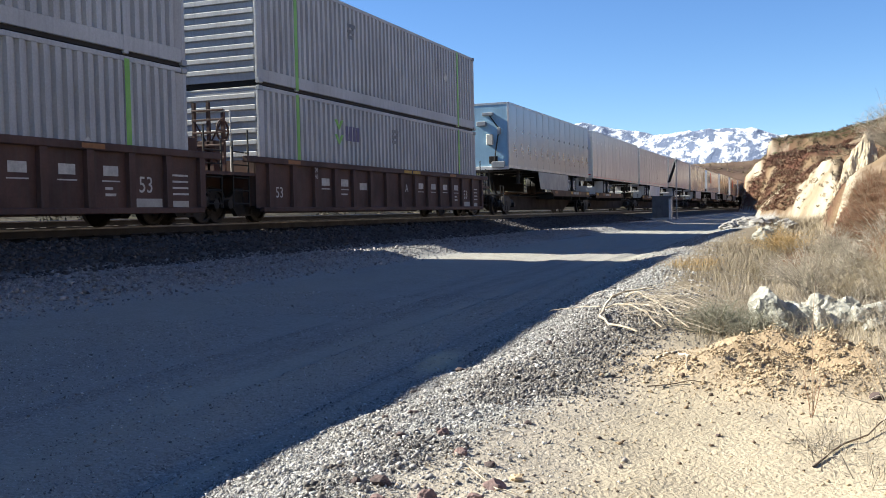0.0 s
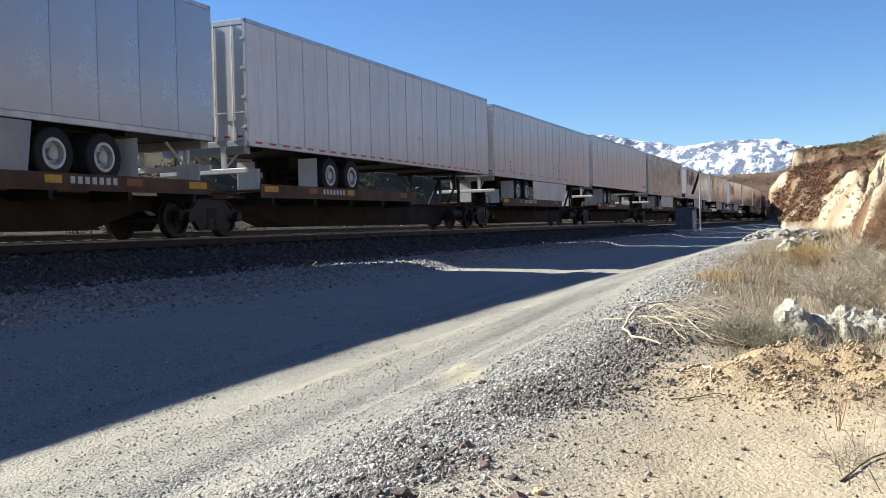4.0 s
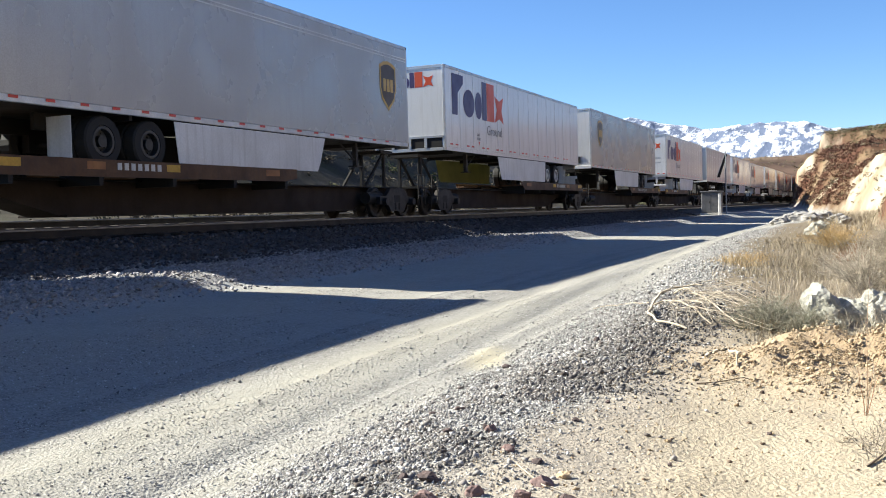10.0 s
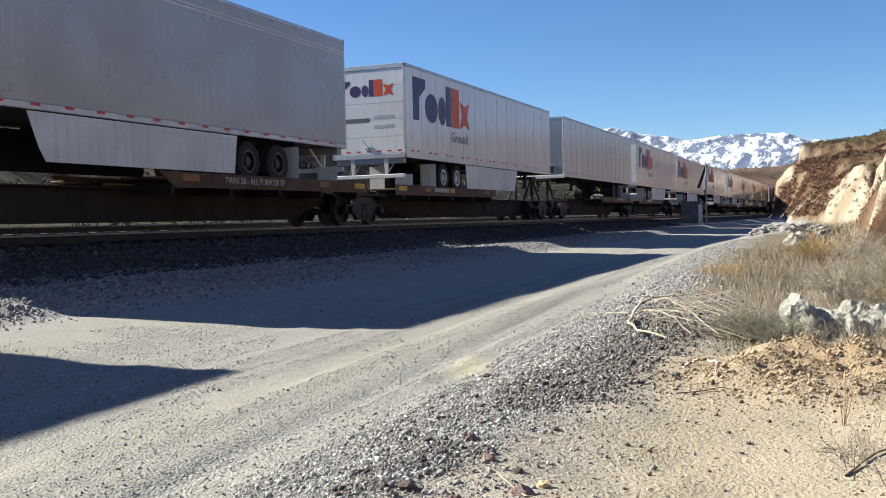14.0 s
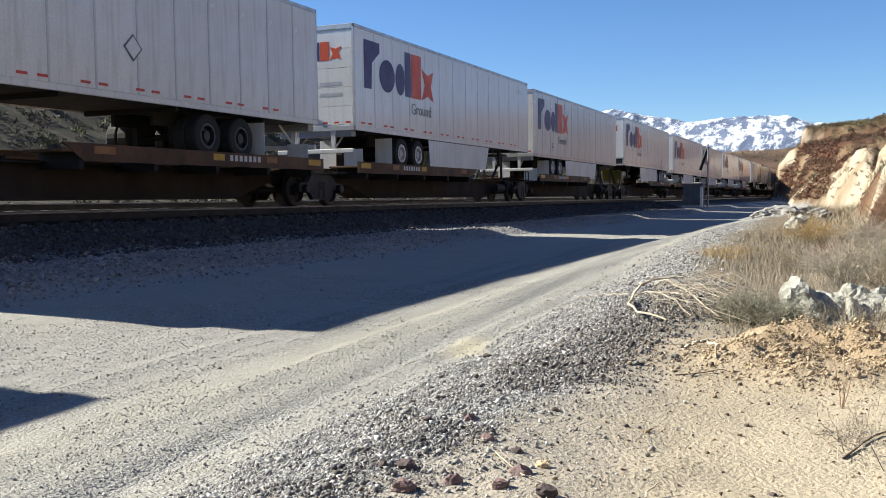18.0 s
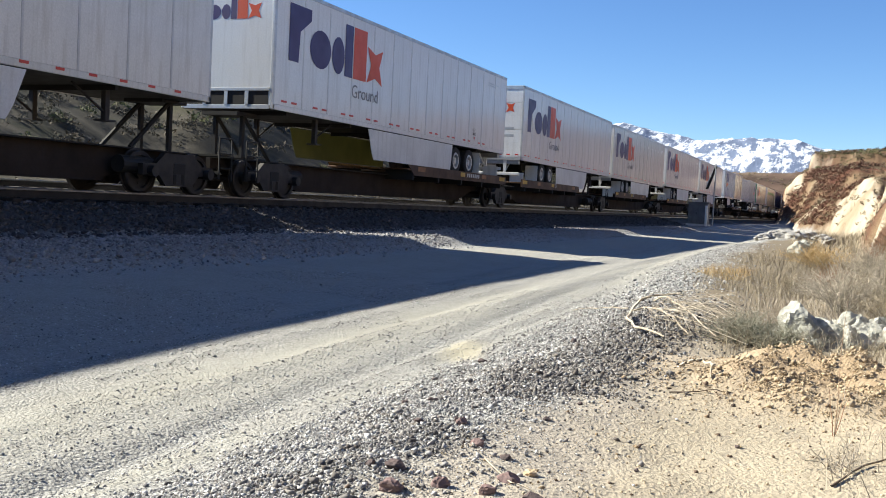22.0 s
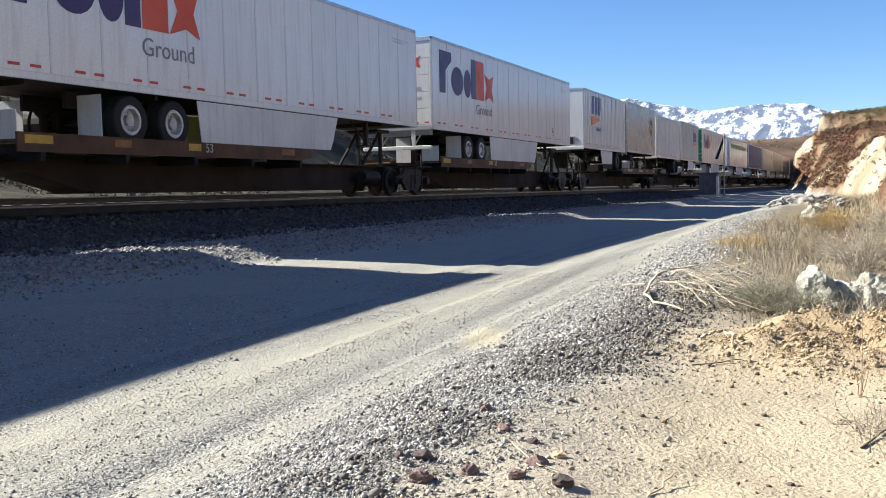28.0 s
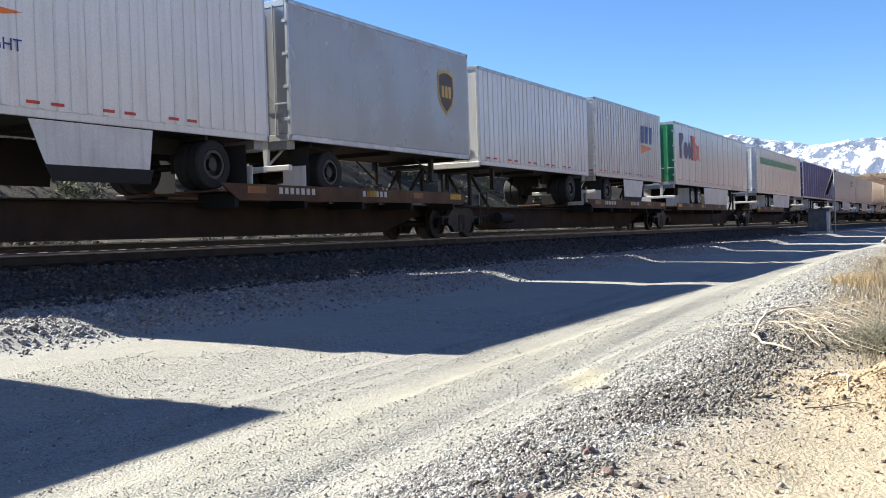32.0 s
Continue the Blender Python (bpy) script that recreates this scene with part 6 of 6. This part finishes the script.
for k, (x, y, r, m) in enumerate(ROCKS):
    word = {"rock_pink": "dusty pink-brown fist-sized rock on the gravel", "rock_dark": "small dark red-brown rock on the gravel", "clod": "pale sandy stone on the gravel", "rock_white": "chalky white stone beside the gravel"}[m]
    rock(x, y, r * 0.8, m, word, 100 + k)
for k, (x, y, r) in enumerate([(-0.30, 7.25, 0.19), (-0.10, 7.3, 0.14), (0.05, 7.2, 0.12), (0.16, 7.35, 0.15), (0.32, 7.3, 0.13), (0.46, 7.45, 0.14), (0.64, 7.5, 0.15), (0.24, 7.65, 0.13), (-0.2, 7.0, 0.08), (0.04, 7.6, 0.14), (0.4, 7.1, 0.08)]):
    rock(x, y, r * 0.92, "rock_white", "chalky white boulder among dry grass on the bank", 200 + k, 1.15 if k == 0 else 0.9, 0.3, "boulder", "boulder", "white boulders")
for k in range(16):
    rr = random.Random(300 + k)
    y = rr.uniform(40, 52)
    rock(-2.9 - (y - 46) * 0.12 + rr.uniform(-0.9, 1.5), y, rr.uniform(0.25, 0.6), "rock_grey", "broken pale grey rock in a pile by the road", 300 + k, 0.6, 0.25, "boulder", "boulder", "rock pile by the road")
rock(-1.05, 24.6, 0.34, "rock_white", "bluish white boulder at the road edge", 350, 0.7, 0.25, "boulder", "boulder", "white boulders")

def fin_outcrop(x, y, width, height, lean, seed, label):
    """A ragged fin of pale stone: steep on one side, sloping down on the other."""
    rr = random.Random(seed)
    off = Vector((rr.uniform(-50, 50), rr.uniform(-50, 50), 3.0))
    bm = bmesh.new()
    bmesh.ops.create_icosphere(bm, subdivisions=5, radius=1.0)
    for v in bm.verts:
        p = v.co.copy()
        t = max(p.z, 0.0)
        p.x = p.x * (1 - 0.45 * t * t) + lean * t
        p.y *= 1 - 0.5 * t
        p *= 1 + 0.22 * noise.fractal(Vector((p.x * 2.0, p.y * 2.0, p.z * 1.2)) + off, 0.8, 2.0, 5)
        v.co = Vector((p.x * width / 2, p.y * width * 0.6, p.z * height))
    me = bpy.data.meshes.new("outcrop")
    bm.to_mesh(me)
    bm.free()
    me.materials.append(MAT["sandstone"])
    ob = new("outcrop", me)
    ob.location = (x, y, float(ground_z(x, y)) - 0.15 * height)
    return tagged(ob, label, "rock", "outcrops on the cut slope")


fin_outcrop(2.50, 60.0, 2.1, 3.3, 0.45, 371, "tall pale ragged fin of sandstone on the cut slope")
fin_outcrop(1.85, 59.4, 1.3, 1.5, 0.3, 372, "low pale sandstone outcrop on the cut slope")


def blades(x, y, height, lean, width, material, name, label, category="grass", z=None):
    """Many thin bent blades standing on the ground, as one mesh."""
    n = len(x)
    a = RNG.uniform(0, 2 * math.pi, n)
    side = np.stack([np.cos(a), np.sin(a), 0 * a], -1)
    b = RNG.uniform(0, 2 * math.pi, n)
    tilt = np.stack([np.cos(b), np.sin(b), 0 * b], -1) * (lean * RNG.uniform(0.2, 1.2, n))[:, None]
    base = np.stack([x, y, ground_z(x, y) - 0.01 if z is None else z], -1)
    rows_ = []
    for k, w in ((0.0, 1.0), (0.5, 0.75), (1.0, 0.12)):
        mid = base + tilt * (height * k * k)[:, None] + np.array([0, 0, 1.0]) * (height * k * (1 - 0.25 * k * np.minimum(lean, 1.0)))[:, None]
        rows_ += [mid - side * (width * w)[:, None], mid + side * (width * w)[:, None]]
    v = np.stack(rows_, 1).reshape(-1, 3)
    q = np.array([(0, 1, 3, 2), (2, 3, 5, 4)])
    f = (q[None] + 6 * np.arange(n)[:, None, None]).reshape(-1, 4)
    return tagged(new(name, mesh_from(name, v, f, material)), label, category, kind="stuff")


def clumped(n, x0, x1, y0, y1, spread, per):
    cx, cy = RNG.uniform(x0, x1, n), RNG.uniform(y0, y1, n)
    k = RNG.integers(0, n, n * per)
    return cx[k] + RNG.normal(0, spread, n * per), cy[k] + RNG.normal(0, spread, n * per)


def grasses():
    x, y = clumped(170, -1.2, 2.0, 8.6, 22, 0.2, 15)
    h = RNG.uniform(0.06, 0.32, len(x))
    keep = x > -1.75 + 0.01 * y
    x, y, h = x[keep], y[keep], h[keep]
    blades(x, y, h, RNG.uniform(0.4, 1.1, len(x)), RNG.uniform(0.0012, 0.0028, len(x)), STRAW, "dry_grass", "straw-coloured dry grass on the bank")
    x, y = clumped(90, -1.5, -0.2, 9.5, 24, 0.16, 26)
    x = x - 0.03 * (y - 9.5)
    blades(x, y, RNG.uniform(0.05, 0.26, len(x)), np.full(len(x), 0.9), RNG.uniform(0.0018, 0.004, len(x)), STRAW, "dry_grass", "sparse dry grass beside the road gravel")
    x, y = clumped(9, -1.75, -1.2, 12.0, 15.5, 0.13, 80)
    blades(x, y, RNG.uniform(0.06, 0.22, len(x)), np.full(len(x), 1.3), RNG.uniform(0.0015, 0.003, len(x)), ORANGE_GRASS, "dry_grass", "orange-tan dry grass tufts at the road edge")
    x, y = clumped(150, -0.7, 1.5, 6.4, 9.2, 0.12, 16)
    blades(x, y, RNG.uniform(0.08, 0.34, len(x)), np.full(len(x), 0.7), RNG.uniform(0.001, 0.002, len(x)), GREY_TWIG, "dry_grass", "grey dead stalks round the white boulders")
    x, y = clumped(70, -0.7, 0.8, 6.3, 7.0, 0.08, 10)
    blades(x, y, RNG.uniform(0.08, 0.3, len(x)), np.full(len(x), 1.0), RNG.uniform(0.0008, 0.0018, len(x)), STRAW, "dry_grass", "pale dead stalks in front of the boulders")
    x, y = clumped(34, 0.0, 1.2, 3.4, 6.0, 0.09, 22)
    blades(x, y, RNG.uniform(0.04, 0.22, len(x)), np.full(len(x), 0.9), RNG.uniform(0.001, 0.002, len(x)), GREY_TWIG, "dry_grass", "thin dead stalks on the sand")
    x, y = clumped(300, -1.5, 12, 20, 60, 0.35, 18)
    keep = x > hill_foot(y) - 1.2
    blades(x[keep], y[keep], RNG.uniform(0.2, 0.6, keep.sum()), np.full(keep.sum(), 0.8), RNG.uniform(0.006, 0.012, keep.sum()), STRAW, "dry_grass", "dry grass at the foot of the cut slope")


grasses()


def tubes(lines, material, name):
    """Thin tapered three-sided twigs along the given lines of points with radii."""
    vs, fs, n = [], [], 0
    for pts, r0, r1 in lines:
        k = len(pts)
        for i, p in enumerate(pts):
            d = (Vector(pts[min(i + 1, k - 1)]) - Vector(pts[max(i - 1, 0)])).normalized()
            s = d.orthogonal().normalized()
            u = d.cross(s)
            r = r0 + (r1 - r0) * i / (k - 1)
            for j in range(3):
                w = 2.0944 * j
                vs.append(Vector(p) + r * (math.cos(w) * s + math.sin(w) * u))
        for i in range(k - 1):
            for j in range(3):
                fs.append((n + 3 * i + j, n + 3 * i + (j + 1) % 3, n + 3 * i + 3 + (j + 1) % 3, n + 3 * i + 3 + j))
        n += 3 * k
    return mesh_from(name, np.array(vs), np.array(fs), material)


def twiggy_bush(x, y, w, h, count, material, label, seed, name="dry_bush", r=0.006, lines_only=False, droop=0.2):
    """A shrub of many forking twigs from one root."""
    rr = random.Random(seed)
    base = Vector((x, y, float(ground_z(x, y)) - 0.02))
    lines = []
    for _ in range(count):
        a, out = rr.uniform(0, 6.28), rr.uniform(0.1, 1.0) * w
        top = base + Vector((math.cos(a) * out, math.sin(a) * out, h * rr.uniform(0.45, 1.0) * (1 - 0.5 * (out / w) ** 2)))
        root = base + Vector((rr.uniform(-0.15, 0.15) * w, rr.uniform(-0.15, 0.15) * w, 0))
        pts = []
        for k in range(5):
            t = k / 4
            p = root.lerp(top, t) + Vector((rr.gauss(0, 0.035), rr.gauss(0, 0.035), rr.gauss(0, 0.025))) * w * (1 if 0 < k else 0)
            p.z += droop * h * (t - t * t)
            pts.append(p)
        lines.append((pts, r, r * 0.35))
        for _ in range(3):
            i = rr.randint(1, 3)
            q = pts[i] + (pts[i + 1] - pts[i]) * rr.random()
            d = Vector((rr.gauss(0, 1), rr.gauss(0, 1), rr.gauss(0.4, 0.7))).normalized() * rr.uniform(0.12, 0.3) * w
            lines.append(([q, q + d * 0.5 + Vector((0, 0, 0.02 * w)), q + d], r * 0.6, r * 0.25))
    return tagged(new(name, tubes(lines, material, name)), label, "bush")


for k, (x, y, w, h, c, m, lab) in enumerate([
        (1.25, 14.5, 0.9, 1.5, 800, RUST_TWIG, "tall rust-brown dry bush on the slope"),
        (1.95, 17.2, 1.1, 2.1, 800, RUST_TWIG, "tall rust-brown dry bush on the slope"),
        (1.05, 13.2, 0.7, 0.9, 420, GREY_TWIG, "dense grey dry bush on the slope"),
        (1.75, 15.5, 1.0, 1.9, 850, RUST_TWIG, "tall rust-brown dry bush on the slope"),
        (1.15, 11.6, 0.5, 0.8, 420, RUST_TWIG, "rust-brown dry bush on the bank"),
        (0.75, 17.5, 0.55, 0.8, 700, RUST_TWIG, "dense rust-brown bush at the foot of the sandy bank"),
        (1.05, 19.0, 0.6, 1.0, 800, RUST_TWIG, "dense rust-brown bush on the sandy bank"),
        (1.3, 16.2, 0.7, 1.1, 900, RUST_TWIG, "dense rust-brown bush on the sandy bank"),
        (1.9, 21.5, 1.2, 1.5, 800, GREY_TWIG, "grey-brown leafless bush on top of the sandy bank"),
        (0.75, 10.6, 0.45, 0.55, 200, RUST_TWIG, "low rust-brown dry bush on the bank"),
        (1.55, 12.8, 0.7, 1.1, 300, GREY_TWIG, "grey leafless bush on the bank"),
        (0.95, 8.6, 0.42, 0.75, 150, GREY_TWIG, "grey leafless bush beside white boulders"),
        (0.35, 9.4, 0.35, 0.4, 150, GREY_TWIG, "low grey leafless bush beside white boulders"),
        (-0.6, 6.85, 0.36, 0.26, 260, SAGE, "grey-green low shrub beside a white boulder"),
        (-0.34, 6.7, 0.26, 0.24, 200, SAGE, "grey-green low shrub beside a white boulder"),
        (0.47, 6.0, 0.35, 0.8, 60, GREY_TWIG, "sparse leafless shrub on the sand"),
        (0.33, 4.6, 0.22, 0.75, 26, GREY_TWIG, "sparse leafless stalks on the sand"),
        (0.36, 3.8, 0.35, 0.6, 14, GREY_TWIG, "sparse dead stalks on the sand"),
        (0.0, 4.4, 0.08, 0.7, 4, RUST_TWIG, "single thin upright weed on the sand"),
        (0.0, 3.75, 0.2, 0.1, 26, GREY_TWIG, "flat dry weed on the sand"),
        (2.1, 19.0, 1.0, 1.6, 380, RUST_TWIG, "rust-brown bush on the cut slope"),
        (0.4, 17.0, 0.7, 0.6, 220, GREY_TWIG, "pale dry bush at the foot of the slope"),
        (-0.5, 19.5, 0.8, 0.5, 200, ORANGE_GRASS, "tan dry bush at the foot of the slope")]):
    twiggy_bush(x, y, w, h, c, m, lab, 500 + k, r=0.0022 if y < 6.5 else 0.0035 if y < 10 else 0.005)


for k in range(20):
    rr = random.Random(900 + k)
    y = rr.uniform(8.0, 14.0)
    x = rr.uniform(-0.9, 0.9) + 0.05 * (y - 8)
    twiggy_bush(x, y, rr.uniform(0.25, 0.5), rr.uniform(0.2, 0.5), 90, (RUST_TWIG, GREY_TWIG, STRAW, STRAW)[k % 4], "tangled low " + ("rust-brown", "grey", "straw-coloured", "straw-coloured")[k % 4] + " dry bush on the bank", 900 + k, r=0.003)


def dead_branches():
    """A heap of bleached arching branches at the road edge, with fine twigs."""
    rr = random.Random(77)
    t = thing("branch_heap", "heap of bleached dead branches on the gravel edge", "dead branches", (-1.4, 7.2, 0))
    g = float(ground_z(-1.4, 7.2)) + 0.03
    arcs = [((-0.13, 0.30, 0.03), (-0.16, 0.62, 0.12), (-0.02, 0.75, 0.17), (0.22, 0.66, 0.15)), ((-0.13, 0.30, 0.03), (-0.05, -0.40, 0.07), (0.1, -0.75, 0.06), (0.36, -1.0, 0.03)),
            ((-0.12, 0.30, 0.05), (0.05, 0.2, 0.12), (0.2, 0.0, 0.1), (0.46, -0.62, 0.03)), ((0.0, 0.62, 0.1), (0.12, 0.4, 0.2), (0.25, 0.1, 0.14), (0.62, -0.5, 0.03)), ((-0.2, 0.55, 0.04), (-0.45, 0.75, 0.07), (-0.6, 0.95, 0.04), (-0.85, 1.3, 0.03))]
    for k, a in enumerate(arcs):
        pts = []
        p = [Vector(q) for q in a]
        for i in range(9):
            u = i / 8
            b = p[0] * (1 - u) ** 3 + p[1] * 3 * u * (1 - u) ** 2 + p[2] * 3 * u * u * (1 - u) + p[3] * u**3
            lift = float(ground_z(b.x - 1.4, b.y + 7.2)) + 0.012
            pts.append(b + Vector((rr.gauss(0, 0.008), rr.gauss(0, 0.008), lift)))
        me = tubes([(pts, 0.014 if k < 2 else 0.008 if k < 4 else 0.005, 0.006 if k < 4 else 0.003)], MAT["branch"], "branch")
        part("branch", me, MAT["branch"], t)
    lines = []
    for _ in range(80):
        s = Vector((rr.uniform(0.0, 0.35), rr.uniform(-0.4, 0.7), g + rr.uniform(0.04, 0.17)))
        e = s + Vector((rr.uniform(0.1, 0.7), rr.uniform(-0.9, 0.0), 0))
        e.z = g + rr.uniform(0.0, 0.16)
        m = s.lerp(e, 0.5) + Vector((0, 0, rr.uniform(0.0, 0.12)))
        lines.append(([s, m, e], 0.0024, 0.0012))
    tagged(part("twig_tangle", tubes(lines, GREY_TWIG, "twig_tangle"), GREY_TWIG, t), kind="stuff")


dead_branches()


def lying_stick(points, r, label, seed, wood="branch"):
    rr = random.Random(seed)
    pts = []
    for a, b in zip(points, points[1:]):
        for i in range(5):
            u = i / 5
            x, y = a[0] + (b[0] - a[0]) * u, a[1] + (b[1] - a[1]) * u
            pts.append(Vector((x + rr.gauss(0, 0.006), y + rr.gauss(0, 0.006), float(ground_z(x, y)) + r * 0.8 + a[2] + (b[2] - a[2]) * u)))
    return tagged(new("dead_stick", tubes([(pts, r, r * 0.5)], MAT[wood], "dead_stick")), label, "stick", "dead sticks")


lying_stick([(-0.01, 3.52, 0), (0.19, 3.97, 0.01), (0.45, 4.5, 0.05)], 0.0055, "weathered brown dead stick lying on the sand", 1, "stick")
lying_stick([(-0.79, 5.2, 0.02), (-0.68, 5.3, 0.05), (-0.6, 5.16, 0.03), (-0.6, 5.0, 0)], 0.012, "curved bleached stick beside the gravel", 2)
lying_stick([(-0.56, 2.72, 0), (-0.54, 2.9, 0.02), (-0.5, 2.98, 0.03)], 0.004, "thin dark twig on the sand", 3)
lying_stick([(-1.05, 2.95, 0), (-0.85, 2.7, 0.01), (-0.66, 2.62, 0)], 0.003, "thin pale twig on the gravel", 4)
lying_stick([(-0.75, 4.75, 0), (-0.55, 4.85, 0.01), (-0.4, 4.95, 0)], 0.004, "short brown stick on the sand", 5, "stick")


def scrub(x, y, size, material, name, label, k=34, leaf=0.34):
    """Low hillside bushes, each a cloud of small leafy faces with an uneven outline."""
    n = len(x)
    d = RNG.normal(size=(n, k, 3))
    d /= np.linalg.norm(d, axis=-1, keepdims=True)
    d[..., 2] = np.abs(d[..., 2])
    c = d * (RNG.uniform(0.35, 1.0, (n, k, 1)) * size[:, None, None]) * np.array([1.0, 1.0, 0.8])
    c = c + np.stack([x, y, ground_z(x, y) - 0.05 * size], -1)[:, None]
    s = (size * leaf)[:, None, None]
    v = np.stack([c + RNG.normal(0, 0.6, (n, k, 3)) * s for _ in range(3)], 2).reshape(-1, 3)
    f = np.arange(len(v)).reshape(-1, 3)
    return tagged(new(name, mesh_from(name, v, f, material)), label, "shrubs", kind="stuff")


def slopes():
    n = 4200
    x, y = RNG.uniform(-60, -22, n), 6 + 190 * RNG.random(n) ** 1.6
    keep = fbm(x, y, 0.09, 3) > 0.45
    scrub(x[keep], y[keep], RNG.uniform(0.25, 0.75, keep.sum()), SCRUB_SHADE, "hillside_scrub", "dry scrub behind the tracks, darkened for shade", 34, 0.2)
    n = 420
    x, y = RNG.uniform(-62, -25, n), RNG.uniform(8, 150, n)
    scrub(x, y, RNG.uniform(0.3, 0.85, n), SCRUB_GREEN, "hillside_scrub", "olive-green shrubs on the slope behind the tracks", 60, 0.2)
    n = 25000
    y = 52 + 105 * RNG.random(n)
    x = y * np.tan(np.radians(RNG.uniform(-3.9, 6.5, n)))
    up = ground_z(x, y)
    bare = chalk_at(x, y)
    keep = (up > 0.7) & (bare < 0.25) & (fbm(x, y, 0.12, 3) < 0.56)
    scrub(x[keep], y[keep], RNG.uniform(0.14, 0.42, keep.sum()) * (0.5 + y[keep] / 130), SCRUB_RED, "hillside_scrub", "red-brown scrub on the cut slope", 22, 0.26)
    keep = (up > 0.7) & (RNG.random(n) < 0.14 * (1 - 0.5 * bare))
    scrub(x[keep], y[keep], RNG.uniform(0.12, 0.42, keep.sum()) * (0.5 + y[keep] / 130), SCRUB, "hillside_scrub", "dry tan and olive scrub on the cut slope", 34, 0.22)
    n = 900
    y = RNG.uniform(143, 152, n)
    x = y * np.tan(np.radians(RNG.uniform(-1.9, 6.0, n)))
    scrub(x, y, RNG.uniform(0.15, 0.4, n), SCRUB_GREEN, "hillside_scrub", "dark brush along the rim of the bluff", 26, 0.24)
    n = 5200
    y = RNG.uniform(480, 1300, n)
    x = RNG.uniform(-0.35, 0.08, n) * y
    scrub(x, y, RNG.uniform(0.7, 2.2, n), SCRUB, "distant_scrub", "dark scrub on the distant low hills", 16, 0.3)


slopes()


def lineside():
    x, y = -9.6, 68.0
    z = float(ground_z(x, y))
    c = thing("relay_cabinet", "grey steel lineside relay cabinet", "cabinet", (x, y, z))
    part("base", Shape().box(-0.75, 0.75, -0.55, 0.55, -0.1, 0.15, 0.02), MAT["concrete"], c)
    part("body", Shape().box(-0.65, 0.65, -0.45, 0.45, 0.15, 1.55, 0.02), MAT["cabinet"], c)
    part("lid", Shape().box(-0.72, 0.72, -0.52, 0.52, 1.55, 1.64, 0.02), MAT["cabinet"], c)
    for xx in (-0.62, 0.02):
        d = part("door", Shape().box(xx, xx + 0.6, -0.475, -0.45, 0.22, 1.5, 0.008), MAT["cabinet"], c)
        part("door_handle", Shape().box(xx + 0.5, xx + 0.54, -0.5, -0.475, 0.8, 0.95, 0.006), MAT["under"], d)
    x, y = -8.95, 67.0
    p = thing("marker_post", "short white marker post beside the track", "post", (x, y, float(ground_z(x, y))))
    part("post", Shape().box(-0.09, 0.09, -0.09, 0.09, -0.1, 1.35, 0.02), MAT["white_dull"], p)
    part("cap", Shape().box(-0.1, 0.1, -0.1, 0.1, 1.35, 1.42, 0.02), MAT["galv"], p)
    x, y = -9.2, 70.0
    s = thing("lineside_sign", "thin pole with a slanted dark sign board", "sign", (x, y, float(ground_z(x, y))))
    part("pole", Shape().cyl("z", (0.3, 0), 0.05, -0.1, 4.4, 12), MAT["galv"], s)
    b = part("board", Shape().front([(-0.35, 2.6), (-0.12, 2.6), (0.42, 4.2), (0.2, 4.2)], -0.03, 0.03), MAT["under"], s)
    part("board_edge", Shape().front([(-0.35, 2.6), (-0.3, 2.6), (0.25, 4.2), (0.2, 4.2)], -0.04, -0.032), MAT["stencil"], b, "pale reflective edge")


lineside()


def motions():
    """The train rolls down the line at an even pace, and its wheels turn."""
    for ob, u in MOVING:
        walk(ob, [(0.0, pose(TRACK_X, u, RAIL_Z)), (16.0, pose(TRACK_X, u - SPEED * 16, RAIL_Z)), (32.0, pose(TRACK_X, u - SPEED * 32, RAIL_Z))])
    for k, y in enumerate((-0.89, 0.89)):
        first = WHEELS[k][0]
        rows = [(n / FPS, pose(0, y, 0.42, math.degrees(SPEED * n / FPS / 0.42) % 360.0)) for n in range(0, 32 * FPS + 1)]
        walk(first, rows)
        act, slot = first.animation_data.action, first.animation_data.action_slot
        for w in WHEELS[k][1:]:
            w.rotation_mode = "QUATERNION"
            w.animation_data_create()
            w.animation_data.action = act
            w.animation_data.action_slot = slot


motions()
